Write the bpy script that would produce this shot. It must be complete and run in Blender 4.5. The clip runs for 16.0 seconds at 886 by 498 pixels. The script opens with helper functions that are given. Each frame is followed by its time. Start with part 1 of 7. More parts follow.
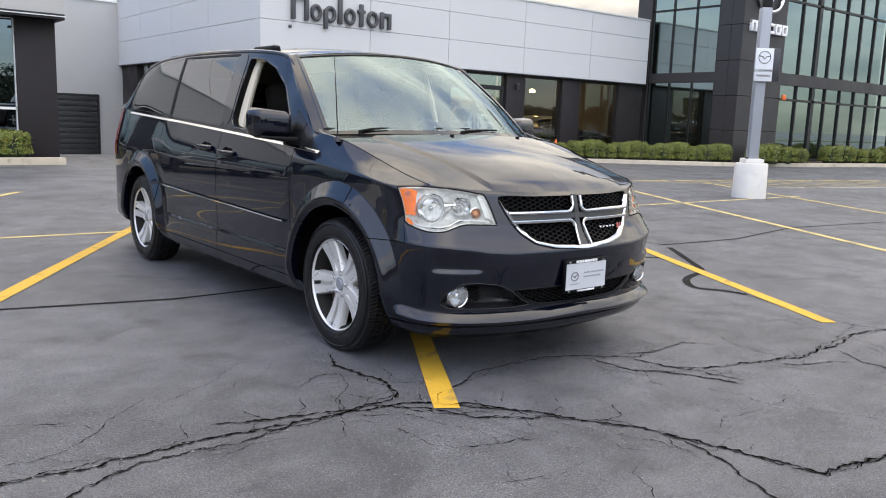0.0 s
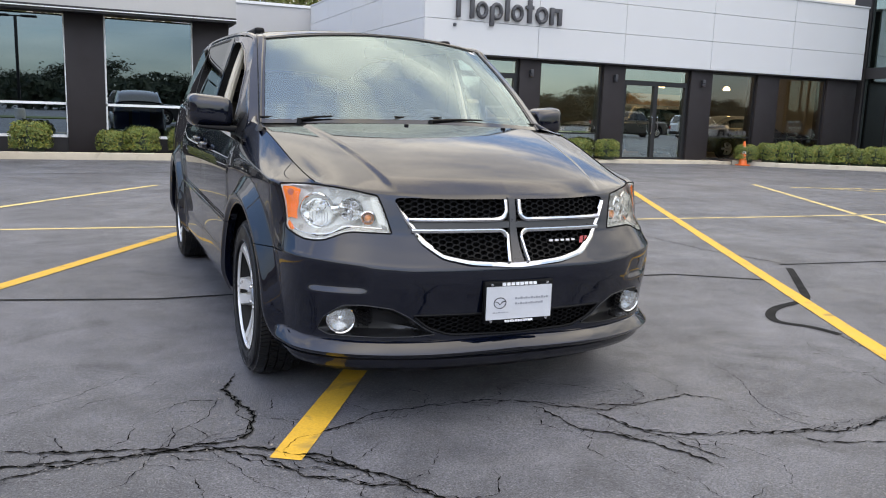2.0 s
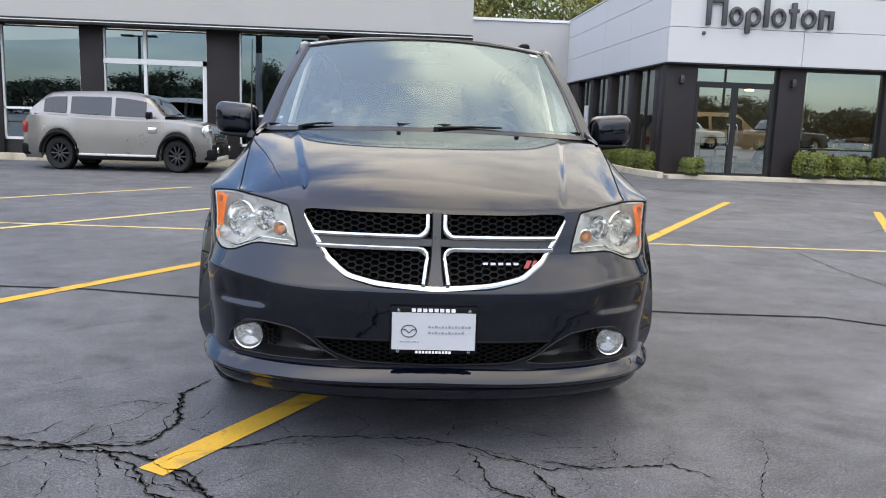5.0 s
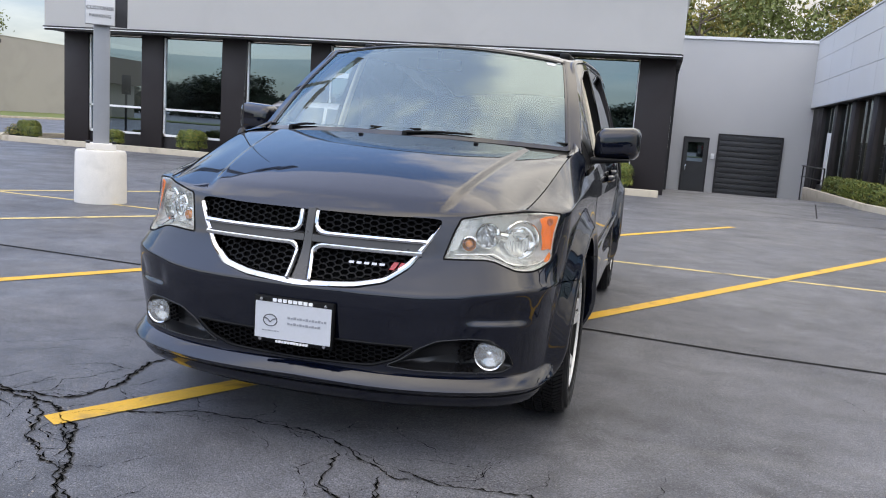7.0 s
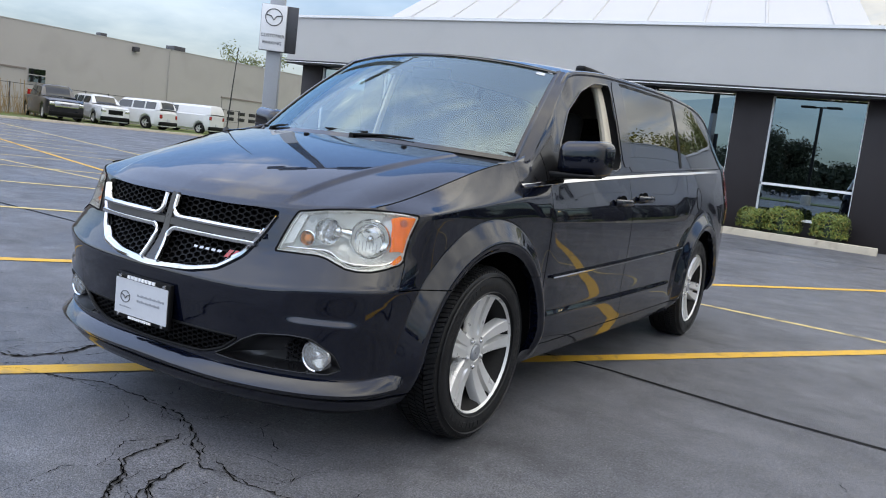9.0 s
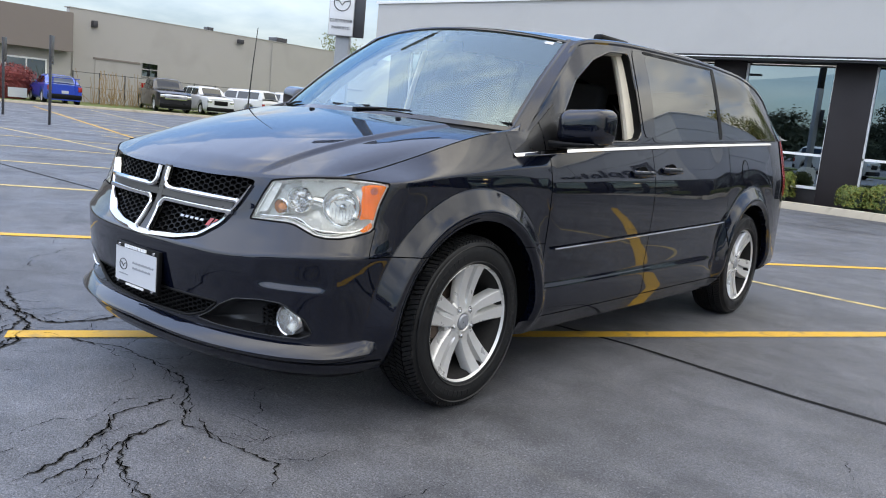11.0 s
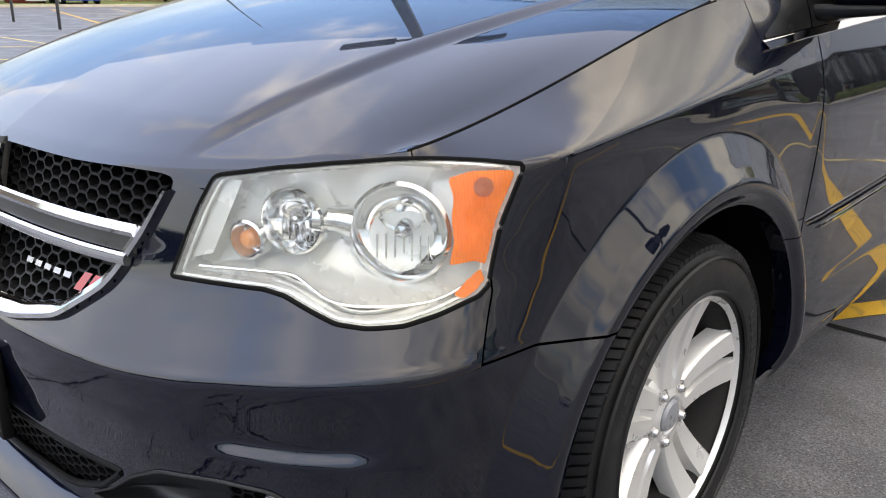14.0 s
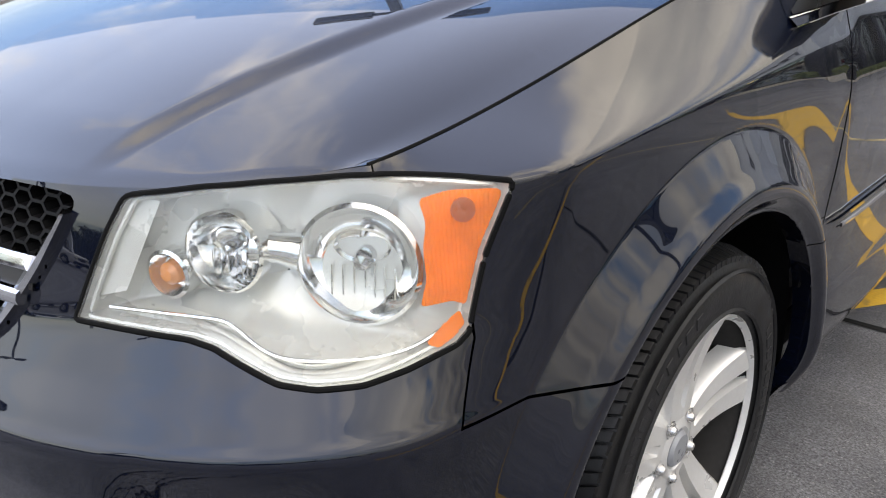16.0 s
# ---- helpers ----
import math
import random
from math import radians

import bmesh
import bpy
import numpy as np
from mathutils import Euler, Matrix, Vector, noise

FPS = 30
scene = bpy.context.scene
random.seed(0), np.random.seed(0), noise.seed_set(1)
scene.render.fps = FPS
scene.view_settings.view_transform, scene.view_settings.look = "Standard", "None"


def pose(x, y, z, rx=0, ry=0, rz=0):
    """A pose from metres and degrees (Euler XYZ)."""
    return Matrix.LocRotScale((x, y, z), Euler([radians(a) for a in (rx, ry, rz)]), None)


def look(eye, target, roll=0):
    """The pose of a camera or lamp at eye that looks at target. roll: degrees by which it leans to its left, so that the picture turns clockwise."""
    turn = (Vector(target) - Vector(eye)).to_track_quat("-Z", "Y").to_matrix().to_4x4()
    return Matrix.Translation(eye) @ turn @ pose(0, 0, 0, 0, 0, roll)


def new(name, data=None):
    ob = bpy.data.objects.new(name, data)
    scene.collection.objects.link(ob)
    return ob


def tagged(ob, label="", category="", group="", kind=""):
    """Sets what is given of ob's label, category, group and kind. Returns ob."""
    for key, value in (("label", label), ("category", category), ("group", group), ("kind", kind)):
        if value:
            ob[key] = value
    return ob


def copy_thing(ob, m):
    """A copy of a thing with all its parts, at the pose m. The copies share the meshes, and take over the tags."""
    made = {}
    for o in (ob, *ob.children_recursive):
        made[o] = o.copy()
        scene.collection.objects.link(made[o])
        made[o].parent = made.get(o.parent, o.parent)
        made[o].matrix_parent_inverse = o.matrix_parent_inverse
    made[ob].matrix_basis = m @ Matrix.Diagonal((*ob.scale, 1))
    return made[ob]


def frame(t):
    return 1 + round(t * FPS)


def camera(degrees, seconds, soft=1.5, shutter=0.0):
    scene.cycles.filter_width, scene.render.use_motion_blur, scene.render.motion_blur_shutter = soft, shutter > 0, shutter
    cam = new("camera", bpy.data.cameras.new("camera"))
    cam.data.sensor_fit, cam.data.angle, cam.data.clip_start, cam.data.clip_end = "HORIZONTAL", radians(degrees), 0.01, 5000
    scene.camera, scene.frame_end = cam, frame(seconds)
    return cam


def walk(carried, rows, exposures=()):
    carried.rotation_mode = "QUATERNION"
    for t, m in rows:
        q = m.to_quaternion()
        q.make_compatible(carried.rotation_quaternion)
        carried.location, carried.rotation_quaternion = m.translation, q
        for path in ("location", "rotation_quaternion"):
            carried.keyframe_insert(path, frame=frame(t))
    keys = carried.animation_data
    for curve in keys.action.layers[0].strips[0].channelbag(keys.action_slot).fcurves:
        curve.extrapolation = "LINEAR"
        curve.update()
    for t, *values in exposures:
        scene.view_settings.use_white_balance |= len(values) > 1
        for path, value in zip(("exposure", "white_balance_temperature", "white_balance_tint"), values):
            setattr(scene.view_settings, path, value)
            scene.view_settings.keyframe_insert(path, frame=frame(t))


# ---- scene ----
cam = camera(57.8, 16.0, soft=1.05)
PATH = [
    (0, (-3.044, -3.606, 1.237), (-1.816, -2.06, 0.918), 2.0),
    (0.5, (-2.655, -3.697, 1.224), (-1.524, -2.08, 0.896), 1.9),
    (1, (-2.302, -3.688, 1.201), (-1.279, -2.002, 0.867), 1.7),
    (1.5, (-1.902, -3.641, 1.215), (-0.992, -1.892, 0.881), 1.8),
    (2, (-1.516, -3.651, 1.205), (-0.729, -1.843, 0.874), 2.0),
    (2.5, (-1.157, -3.627, 1.185), (-0.5, -1.766, 0.86), 2.1),
    (3, (-0.853, -3.641, 1.204), (-0.322, -1.74, 0.881), 2.1),
    (3.5, (-0.569, -3.713, 1.21), (-0.155, -1.783, 0.887), 1.7),
    (4, (-0.476, -3.697, 1.223), (-0.151, -1.75, 0.899), 1.6),
    (6.5, (0.819, -3.535, 1.178), (0.501, -1.585, 0.872), 3.5),
    (7, (1.166, -3.478, 1.202), (0.679, -1.561, 0.903), 4.1),
    (7.5, (1.471, -3.268, 1.175), (0.823, -1.398, 0.887), 4.7),
    (8, (1.798, -3.138, 1.174), (0.999, -1.325, 0.899), 5.5),
    (8.5, (2.132, -3.016, 1.196), (1.201, -1.264, 0.939), 6.2),
    (9, (2.397, -2.793, 1.169), (1.351, -1.108, 0.913), 6.7),
    (11.5, (2.798, -2.456, 1.157), (1.536, -0.941, 0.823), 4.9),
    (12, (2.497, -2.27, 1.165), (1.227, -0.77, 0.795), 4.1),
    (12.5, (2.2, -1.988, 1.135), (0.931, -0.501, 0.71), 3.3),
    (13, (1.89, -1.755, 1.138), (0.627, -0.284, 0.647), 2.4),
    (13.5, (1.626, -1.556, 1.149), (0.362, -0.112, 0.586), 1.6),
    (14, (1.469, -1.318, 1.135), (0.193, 0.091, 0.513), 0.8),
    (14.5, (1.369, -1.2, 1.149), (0.083, 0.17, 0.462), 0.2),
    (15, (1.331, -1.197, 1.151), (0.046, 0.155, 0.429), -0.0),
    (15.5, (1.318, -1.174, 1.153), (0.05, 0.188, 0.422), 0.2),
    (16, (1.326, -1.14, 1.141), (0.101, 0.277, 0.44), 0.9),
]
walk(cam, [(t, look(eye, target, roll)) for t, eye, target, roll in PATH], exposures=((0, 0.92, 8800, 11), (4, 0.92, 8700, 10), (7, 0.86, 8400, 11), (9, 0.72, 7850, 8), (11.5, 0.98, 8100, 8), (14, 1.26, 9100, 11), (16, 1.27, 8950, 11)))

# ---- sky and light ----
SUN_EL, SUN_AZ = radians(66), radians(215)
world = bpy.data.worlds.new("world")
scene.world = world
world.use_nodes = True
wn, wl = world.node_tree.nodes, world.node_tree.links
wn.clear()


def wnode(kind, **vals):
    n = wn.new(kind)
    for k, v in vals.items():
        n.inputs[k].default_value = v
    return n


def wmath(op, a, b):
    n = wn.new("ShaderNodeMath")
    n.operation = op
    for i, v in enumerate((a, b)):
        if isinstance(v, (int, float)):
            n.inputs[i].default_value = v
        else:
            wl.new(v, n.inputs[i])
    return n.outputs[0]


sky = wn.new("ShaderNodeTexSky")
sky.sky_type, sky.sun_disc = "NISHITA", False
sky.sun_elevation, sky.sun_rotation = SUN_EL, SUN_AZ
sky.air_density, sky.dust_density, sky.ozone_density = 1.0, 0.6, 1.2
coord = wn.new("ShaderNodeTexCoord")
sep = wn.new("ShaderNodeSeparateXYZ")
wl.new(coord.outputs["Generated"], sep.inputs[0])
high = wmath("ADD", wmath("MAXIMUM", sep.outputs[2], 0.0), 0.22)
comb = wn.new("ShaderNodeCombineXYZ")
wl.new(wmath("DIVIDE", sep.outputs[0], high), comb.inputs[0])
wl.new(wmath("DIVIDE", sep.outputs[1], high), comb.inputs[1])
cloud = wnode("ShaderNodeTexNoise", Scale=1.15, Detail=9.0, Roughness=0.58, Distortion=0.35)
wl.new(comb.outputs[0], cloud.inputs["Vector"])
cover = wn.new("ShaderNodeMapRange")
cover.interpolation_type = "SMOOTHSTEP"
for k, v in zip(("From Min", "From Max", "To Min", "To Max"), (0.44, 0.60, 0.0, 1.0)):
    cover.inputs[k].default_value = v
# a blue break placed by hand in the cover, for the van's reflections
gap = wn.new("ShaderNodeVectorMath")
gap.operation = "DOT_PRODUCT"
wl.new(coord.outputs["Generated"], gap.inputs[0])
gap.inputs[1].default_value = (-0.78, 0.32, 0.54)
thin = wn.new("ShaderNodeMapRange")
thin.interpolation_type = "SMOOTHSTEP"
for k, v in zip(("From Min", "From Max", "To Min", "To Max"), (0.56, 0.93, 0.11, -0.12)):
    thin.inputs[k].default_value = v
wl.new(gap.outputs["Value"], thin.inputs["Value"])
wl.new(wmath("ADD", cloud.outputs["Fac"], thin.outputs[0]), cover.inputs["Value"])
shade = wnode("ShaderNodeTexNoise", Scale=1.9, Detail=6.0, Roughness=0.52)
wl.new(comb.outputs[0], shade.inputs["Vector"])
grey = wn.new("ShaderNodeValToRGB")
grey.color_ramp.elements[0].position, grey.color_ramp.elements[0].color = 0.36, (2.9, 3.3, 4.1, 1)
grey.color_ramp.elements[1].position, grey.color_ramp.elements[1].color = 0.68, (7.0, 7.5, 8.2, 1)
wl.new(shade.outputs["Fac"], grey.inputs[0])
mixc = wn.new("ShaderNodeMix")
mixc.data_type = "RGBA"
# thicker cloud towards the horizon
low = wn.new("ShaderNodeMapRange")
for k, v in zip(("From Min", "From Max", "To Min", "To Max"), (0.02, 0.28, 0.65, 0.0)):
    low.inputs[k].default_value = v
wl.new(sep.outputs[2], low.inputs["Value"])
# clearer low sky to the south
south = wn.new("ShaderNodeMapRange")
for k, v in zip(("From Min", "From Max", "To Min", "To Max"), (-0.65, 0.0, 0.35, 1.0)):
    south.inputs[k].default_value = v
wl.new(sep.outputs[1], south.inputs["Value"])
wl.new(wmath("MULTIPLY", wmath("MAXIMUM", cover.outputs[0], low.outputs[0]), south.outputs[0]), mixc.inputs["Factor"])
blue = wn.new("ShaderNodeVectorMath")
blue.operation = "MULTIPLY"
blue.inputs[1].default_value = (0.66, 0.86, 1.15)
wl.new(sky.outputs[0], blue.inputs[0])
wl.new(blue.outputs[0], mixc.inputs["A"])
wl.new(grey.outputs[0], mixc.inputs["B"])
# an overcast sky is brighter overhead than at the horizon
lift = wn.new("ShaderNodeMapRange")
for k, v in zip(("From Min", "From Max", "To Min", "To Max"), (0.02, 0.55, 0.50, 1.60)):
    lift.inputs[k].default_value = v
wl.new(sep.outputs[2], lift.inputs["Value"])
grad = wn.new("ShaderNodeVectorMath")
grad.operation = "SCALE"
wl.new(mixc.outputs["Result"], grad.inputs[0])
wl.new(lift.outputs[0], grad.inputs["Scale"])
back = wnode("ShaderNodeBackground", Strength=0.15)
# brighter round the hidden sun than on the far side
side = wn.new("ShaderNodeVectorMath")
side.operation = "DOT_PRODUCT"
wl.new(coord.outputs["Generated"], side.inputs[0])
side.inputs[1].default_value = (-0.30, -0.93, 0.20)
glow = wn.new("ShaderNodeMapRange")
for k, v in zip(("From Min", "From Max", "To Min", "To Max"), (-1.0, 1.0, 0.82, 1.28)):
    glow.inputs[k].default_value = v
wl.new(side.outputs["Value"], glow.inputs["Value"])
lit = wn.new("ShaderNodeVectorMath")
lit.operation = "SCALE"
wl.new(grad.outputs[0], lit.inputs[0])
wl.new(glow.outputs[0], lit.inputs["Scale"])
wl.new(lit.outputs[0], back.inputs["Color"])
wout = wn.new("ShaderNodeOutputWorld")
wl.new(back.outputs[0], wout.inputs["Surface"])

sun = new("sun", bpy.data.lights.new("sun", "SUN"))
sun.data.energy, sun.data.angle, sun.data.color = 0.9, radians(125), (1.0, 0.96, 0.9)
# warm ceiling light inside the showroom
glow_lamp = new("showroom_light", bpy.data.lights.new("showroom_light", "AREA"))
glow_lamp.data.shape, glow_lamp.data.size, glow_lamp.data.size_y = "RECTANGLE", 14.0, 5.0
glow_lamp.data.energy, glow_lamp.data.color = 45.0, (1.0, 0.86, 0.68)
glow_lamp.matrix_world = pose(14.2, 19.8, 3.15)
# the sky's rotation is measured clockwise from +y
sun.matrix_world = look((math.sin(SUN_AZ) * math.cos(SUN_EL) * 50, math.cos(SUN_AZ) * math.cos(SUN_EL) * 50, math.sin(SUN_EL) * 50), (0, 0, 0))


# ---- materials ----
def material(name, colour, rough=0.5, metal=0.0, vary=0.12, scale=6.0, fine=60.0, bump=0.0, coat=0.0, spec=0.5, rvar=0.1, stain=None, rand=0.0, speck=0.0, emit=0.0):
    m = bpy.data.materials.new(name)
    m.use_nodes = True
    n, l = m.node_tree.nodes, m.node_tree.links
    p = n["Principled BSDF"]
    p.inputs["Roughness"].default_value, p.inputs["Metallic"].default_value = rough, metal
    p.inputs["Coat Weight"].default_value, p.inputs["Coat Roughness"].default_value = coat, 0.02
    p.inputs["Specular IOR Level"].default_value = spec
    tc = n.new("ShaderNodeTexCoord")
    big, small = n.new("ShaderNodeTexNoise"), n.new("ShaderNodeTexNoise")
    big.inputs["Scale"].default_value, big.inputs["Detail"].default_value = scale, 5.0
    small.inputs["Scale"].default_value, small.inputs["Detail"].default_value = fine, 4.0
    for t in (big, small):
        l.new(tc.outputs["Object"], t.inputs["Vector"])
    add = n.new("ShaderNodeMath")
    add.operation = "ADD"
    l.new(big.outputs["Fac"], add.inputs[0])
    l.new(small.outputs["Fac"], add.inputs[1])
    mr = n.new("ShaderNodeMapRange")
    for k, v in zip(("From Min", "From Max", "To Min", "To Max"), (0.6, 1.4, 1 - vary, 1 + vary)):
        mr.inputs[k].default_value = v
    l.new(add.outputs[0], mr.inputs["Value"])
    val = mr.outputs[0]
    if rand:
        oi = n.new("ShaderNodeObjectInfo")
        rm = n.new("ShaderNodeMapRange")
        for k, v in zip(("To Min", "To Max"), (1 - rand, 1 + rand)):
            rm.inputs[k].default_value = v
        l.new(oi.outputs["Random"], rm.inputs["Value"])
        mu = n.new("ShaderNodeMath")
        mu.operation = "MULTIPLY"
        l.new(val, mu.inputs[0])
        l.new(rm.outputs[0], mu.inputs[1])
        val = mu.outputs[0]
    mul = n.new("ShaderNodeVectorMath")
    mul.operation = "SCALE"
    mul.inputs[0].default_value = colour
    l.new(val, mul.inputs["Scale"])
    out = mul.outputs[0]
    if stain:
        scol, sscale, slo, shi = stain
        st = n.new("ShaderNodeTexNoise")
        st.inputs["Scale"].default_value, st.inputs["Detail"].default_value, st.inputs["Distortion"].default_value = sscale, 7.0, 0.8
        l.new(tc.outputs["Object"], st.inputs["Vector"])
        sm = n.new("ShaderNodeMapRange")
        sm.inputs["From Min"].default_value, sm.inputs["From Max"].default_value = slo, shi
        l.new(st.outputs["Fac"], sm.inputs["Value"])
        mx = n.new("ShaderNodeMix")
        mx.data_type = "RGBA"
        l.new(sm.outputs[0], mx.inputs["Factor"])
        l.new(out, mx.inputs["A"])
        mx.inputs["B"].default_value = (*scol, 1)
        out = mx.outputs["Result"]
    if speck:
        vo = n.new("ShaderNodeTexNoise")
        vo.inputs["Scale"].default_value, vo.inputs["Detail"].default_value = 170.0, 2.0
        l.new(tc.outputs["Object"], vo.inputs["Vector"])
        vm = n.new("ShaderNodeMapRange")
        for k, v in zip(("From Min", "From Max", "To Min", "To Max"), (0.62, 0.75, 0.0, speck)):
            vm.inputs[k].default_value = v
        l.new(vo.outputs["Fac"], vm.inputs["Value"])
        mx = n.new("ShaderNodeMix")
        mx.data_type = "RGBA"
        l.new(vm.outputs[0], mx.inputs["Factor"])
        l.new(out, mx.inputs["A"])
        mx.inputs["B"].default_value = (0.32, 0.32, 0.33, 1)
        out = mx.outputs["Result"]
    l.new(out, p.inputs["Base Color"])
    if rvar:
        rr = n.new("ShaderNodeMapRange")
        for k, v in zip(("From Min", "From Max", "To Min", "To Max"), (0.35, 0.65, max(0.0, rough - rvar), min(1.0, rough + rvar))):
            rr.inputs[k].default_value = v
        l.new(big.outputs["Fac"], rr.inputs["Value"])
        l.new(rr.outputs[0], p.inputs["Roughness"])
    if bump:
        b = n.new("ShaderNodeBump")
        b.inputs["Strength"].default_value, b.inputs["Distance"].default_value = 1.0, bump
        l.new(small.outputs["Fac"], b.inputs["Height"])
        l.new(b.outputs[0], p.inputs["Normal"])
    if emit:
        p.inputs["Emission Color"].default_value = (*colour, 1)
        p.inputs["Emission Strength"].default_value = emit
    return m


def pane(name, tint, ior=1.5, rough=0.0, haze=0.0, hazecol=(0.8, 0.8, 0.78), gloss=(0.95, 0.97, 0.97)):
    """Thin glass: a tinted see-through sheet with a gloss that follows Fresnel."""
    m = bpy.data.materials.new(name)
    m.use_nodes = True
    n, l = m.node_tree.nodes, m.node_tree.links
    n.clear()
    out, tr, gl, fr, mx = (n.new(k) for k in ("ShaderNodeOutputMaterial", "ShaderNodeBsdfTransparent", "ShaderNodeBsdfGlossy", "ShaderNodeFresnel", "ShaderNodeMixShader"))
    tr.inputs[0].default_value = (*tint, 1)
    gl.inputs["Roughness"].default_value = rough
    gl.inputs["Color"].default_value = (*gloss, 1)
    fr.inputs[0].default_value = ior
    base = tr.outputs[0]
    if haze:
        df, m2 = n.new("ShaderNodeBsdfDiffuse"), n.new("ShaderNodeMixShader")
        df.inputs[0].default_value = (*hazecol, 1)
        m2.inputs[0].default_value = haze
        l.new(tr.outputs[0], m2.inputs[1])
        l.new(df.outputs[0], m2.inputs[2])
        base = m2.outputs[0]
    l.new(fr.outputs[0], mx.inputs[0])
    l.new(base, mx.inputs[1])
    l.new(gl.outputs[0], mx.inputs[2])
    l.new(mx.outputs[0], out.inputs[0])
    return m


PAINT = material("dark_blue_grey_paint", (0.0015, 0.0028, 0.0084), 0.30, 0.20, 0.08, 1.5, 900, coat=1.0, rvar=0.03, spec=0.02)
PAINT.node_tree.nodes["Principled BSDF"].inputs["Coat IOR"].default_value = 1.55
CHROME = material("chrome", (0.63, 0.63, 0.64), 0.06, 1.0, 0.03, 5, 80, rvar=0.03)
BLACKP = material("black_plastic", (0.003, 0.003, 0.0033), 0.5, 0, 0.2, 8, 200, bump=0.0004, spec=0.16)
GLOSSB = material("gloss_black", (0.004, 0.004, 0.0045), 0.12, 0, 0.1, 4, 100, coat=0.5, rvar=0.04)
SATINB = material("satin_black_plastic", (0.006, 0.006, 0.0066), 0.30, 0, 0.15, 8, 200, spec=0.45, rvar=0.06)
# near-black for gaps, recesses and backings, in place of the shade there
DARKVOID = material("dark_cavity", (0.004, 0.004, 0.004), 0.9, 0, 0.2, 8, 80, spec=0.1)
SATIN = material("satin_grey_bar", (0.062, 0.06, 0.058), 0.34, 0.6, 0.06, 8, 100)
GUNMETAL = material("grey_painted_plastic", (0.05, 0.05, 0.055), 0.35, 0.3, 0.1, 8, 100)
RUBBER = material("tyre_rubber", (0.0075, 0.0075, 0.008), 0.46, 0, 0.25, 12, 160, bump=0.0006, stain=((0.022, 0.021, 0.020), 9, 0.6, 0.85), spec=0.30)
ALLOY = material("silver_alloy", (0.64, 0.63, 0.61), 0.32, 0.45, 0.05, 12, 120, rvar=0.06)
RUST = material("brake_iron", (0.09, 0.06, 0.045), 0.55, 0.6, 0.3, 20, 90)
# a small diffuse share pales the windshield, standing in for reflected sky
WINDSHIELD = pane("windshield_glass", (0.74, 0.82, 0.79), 2.25, 0.0, 0.055, (0.55, 0.66, 0.64), (0.74, 0.93, 0.98))
PRIVACY = pane("dark_privacy_glass", (0.05, 0.055, 0.06), 2.3)
LENS = pane("hazy_lamp_lens", (0.94, 0.94, 0.92), 1.35, 0.02, 0.06, (0.80, 0.80, 0.76))
FOGLENS = pane("frosted_fog_lens", (0.9, 0.9, 0.9), 1.5, 0.03, 0.27, (0.85, 0.85, 0.83))
AMBER = material("amber_reflector", (0.95, 0.205, 0.0), 0.35, 0, 0.2, 40, 300, bump=0.0004, spec=0.02)
AMBERDARK = material("amber_socket", (0.45, 0.09, 0.004), 0.3, 0, 0.15, 40, 300)
BADGE = material("satin_badge_chrome", (0.38, 0.38, 0.39), 0.3, 0.8, 0.05, 20, 200)
BARREL = material("dark_rim_barrel", (0.020, 0.019, 0.018), 0.8, 0, 0.2, 20, 100, spec=0.1)
CAPGREY = material("grey_centre_cap", (0.30, 0.31, 0.33), 0.35, 0.4, 0.08, 30, 200)
LUGSTEEL = material("lug_nut_steel", (0.55, 0.54, 0.53), 0.3, 0.8, 0.1, 60, 200)
AMBERD = material("amber_bulb", (0.75, 0.24, 0.04), 0.25, 0, 0.1, 30, 200, coat=0.4)
REFLECT = material("bright_reflector", (0.84, 0.84, 0.83), 0.10, 1.0, 0.05, 30, 200, rvar=0.08)
HOUSING = material("pale_lamp_housing", (0.68, 0.685, 0.65), 0.28, 0.28, 0.06, 15, 200)
REDL = material("red_lamp", (0.30, 0.008, 0.008), 0.15, 0, 0.1, 20, 100, coat=0.5)
WHITEP = material("white_plate", (0.50, 0.51, 0.53), 0.4, 0, 0.04, 10, 100)
PLATEINK = material("faded_grey_ink", (0.26, 0.27, 0.29), 0.5)
LETTER = material("dark_lettering", (0.06, 0.06, 0.065), 0.5, 0, 0.1, 10, 100)
PALELET = material("pale_lettering", (0.8, 0.8, 0.8), 0.35, 0, 0.05, 10, 100)
BEIGE = material("beige_trim", (0.60, 0.54, 0.43), 0.7, 0, 0.1, 10, 200, bump=0.0003)
SEAT = material("grey_seat_cloth", (0.022, 0.022, 0.023), 0.85, 0, 0.2, 12, 250, bump=0.0006)
DASH = material("dark_dashboard", (0.022, 0.022, 0.022), 0.65, 0, 0.15, 10, 250, bump=0.0005)
HEADLINER = material("pale_headliner", (0.55, 0.53, 0.49), 0.9, 0, 0.06, 10, 200)

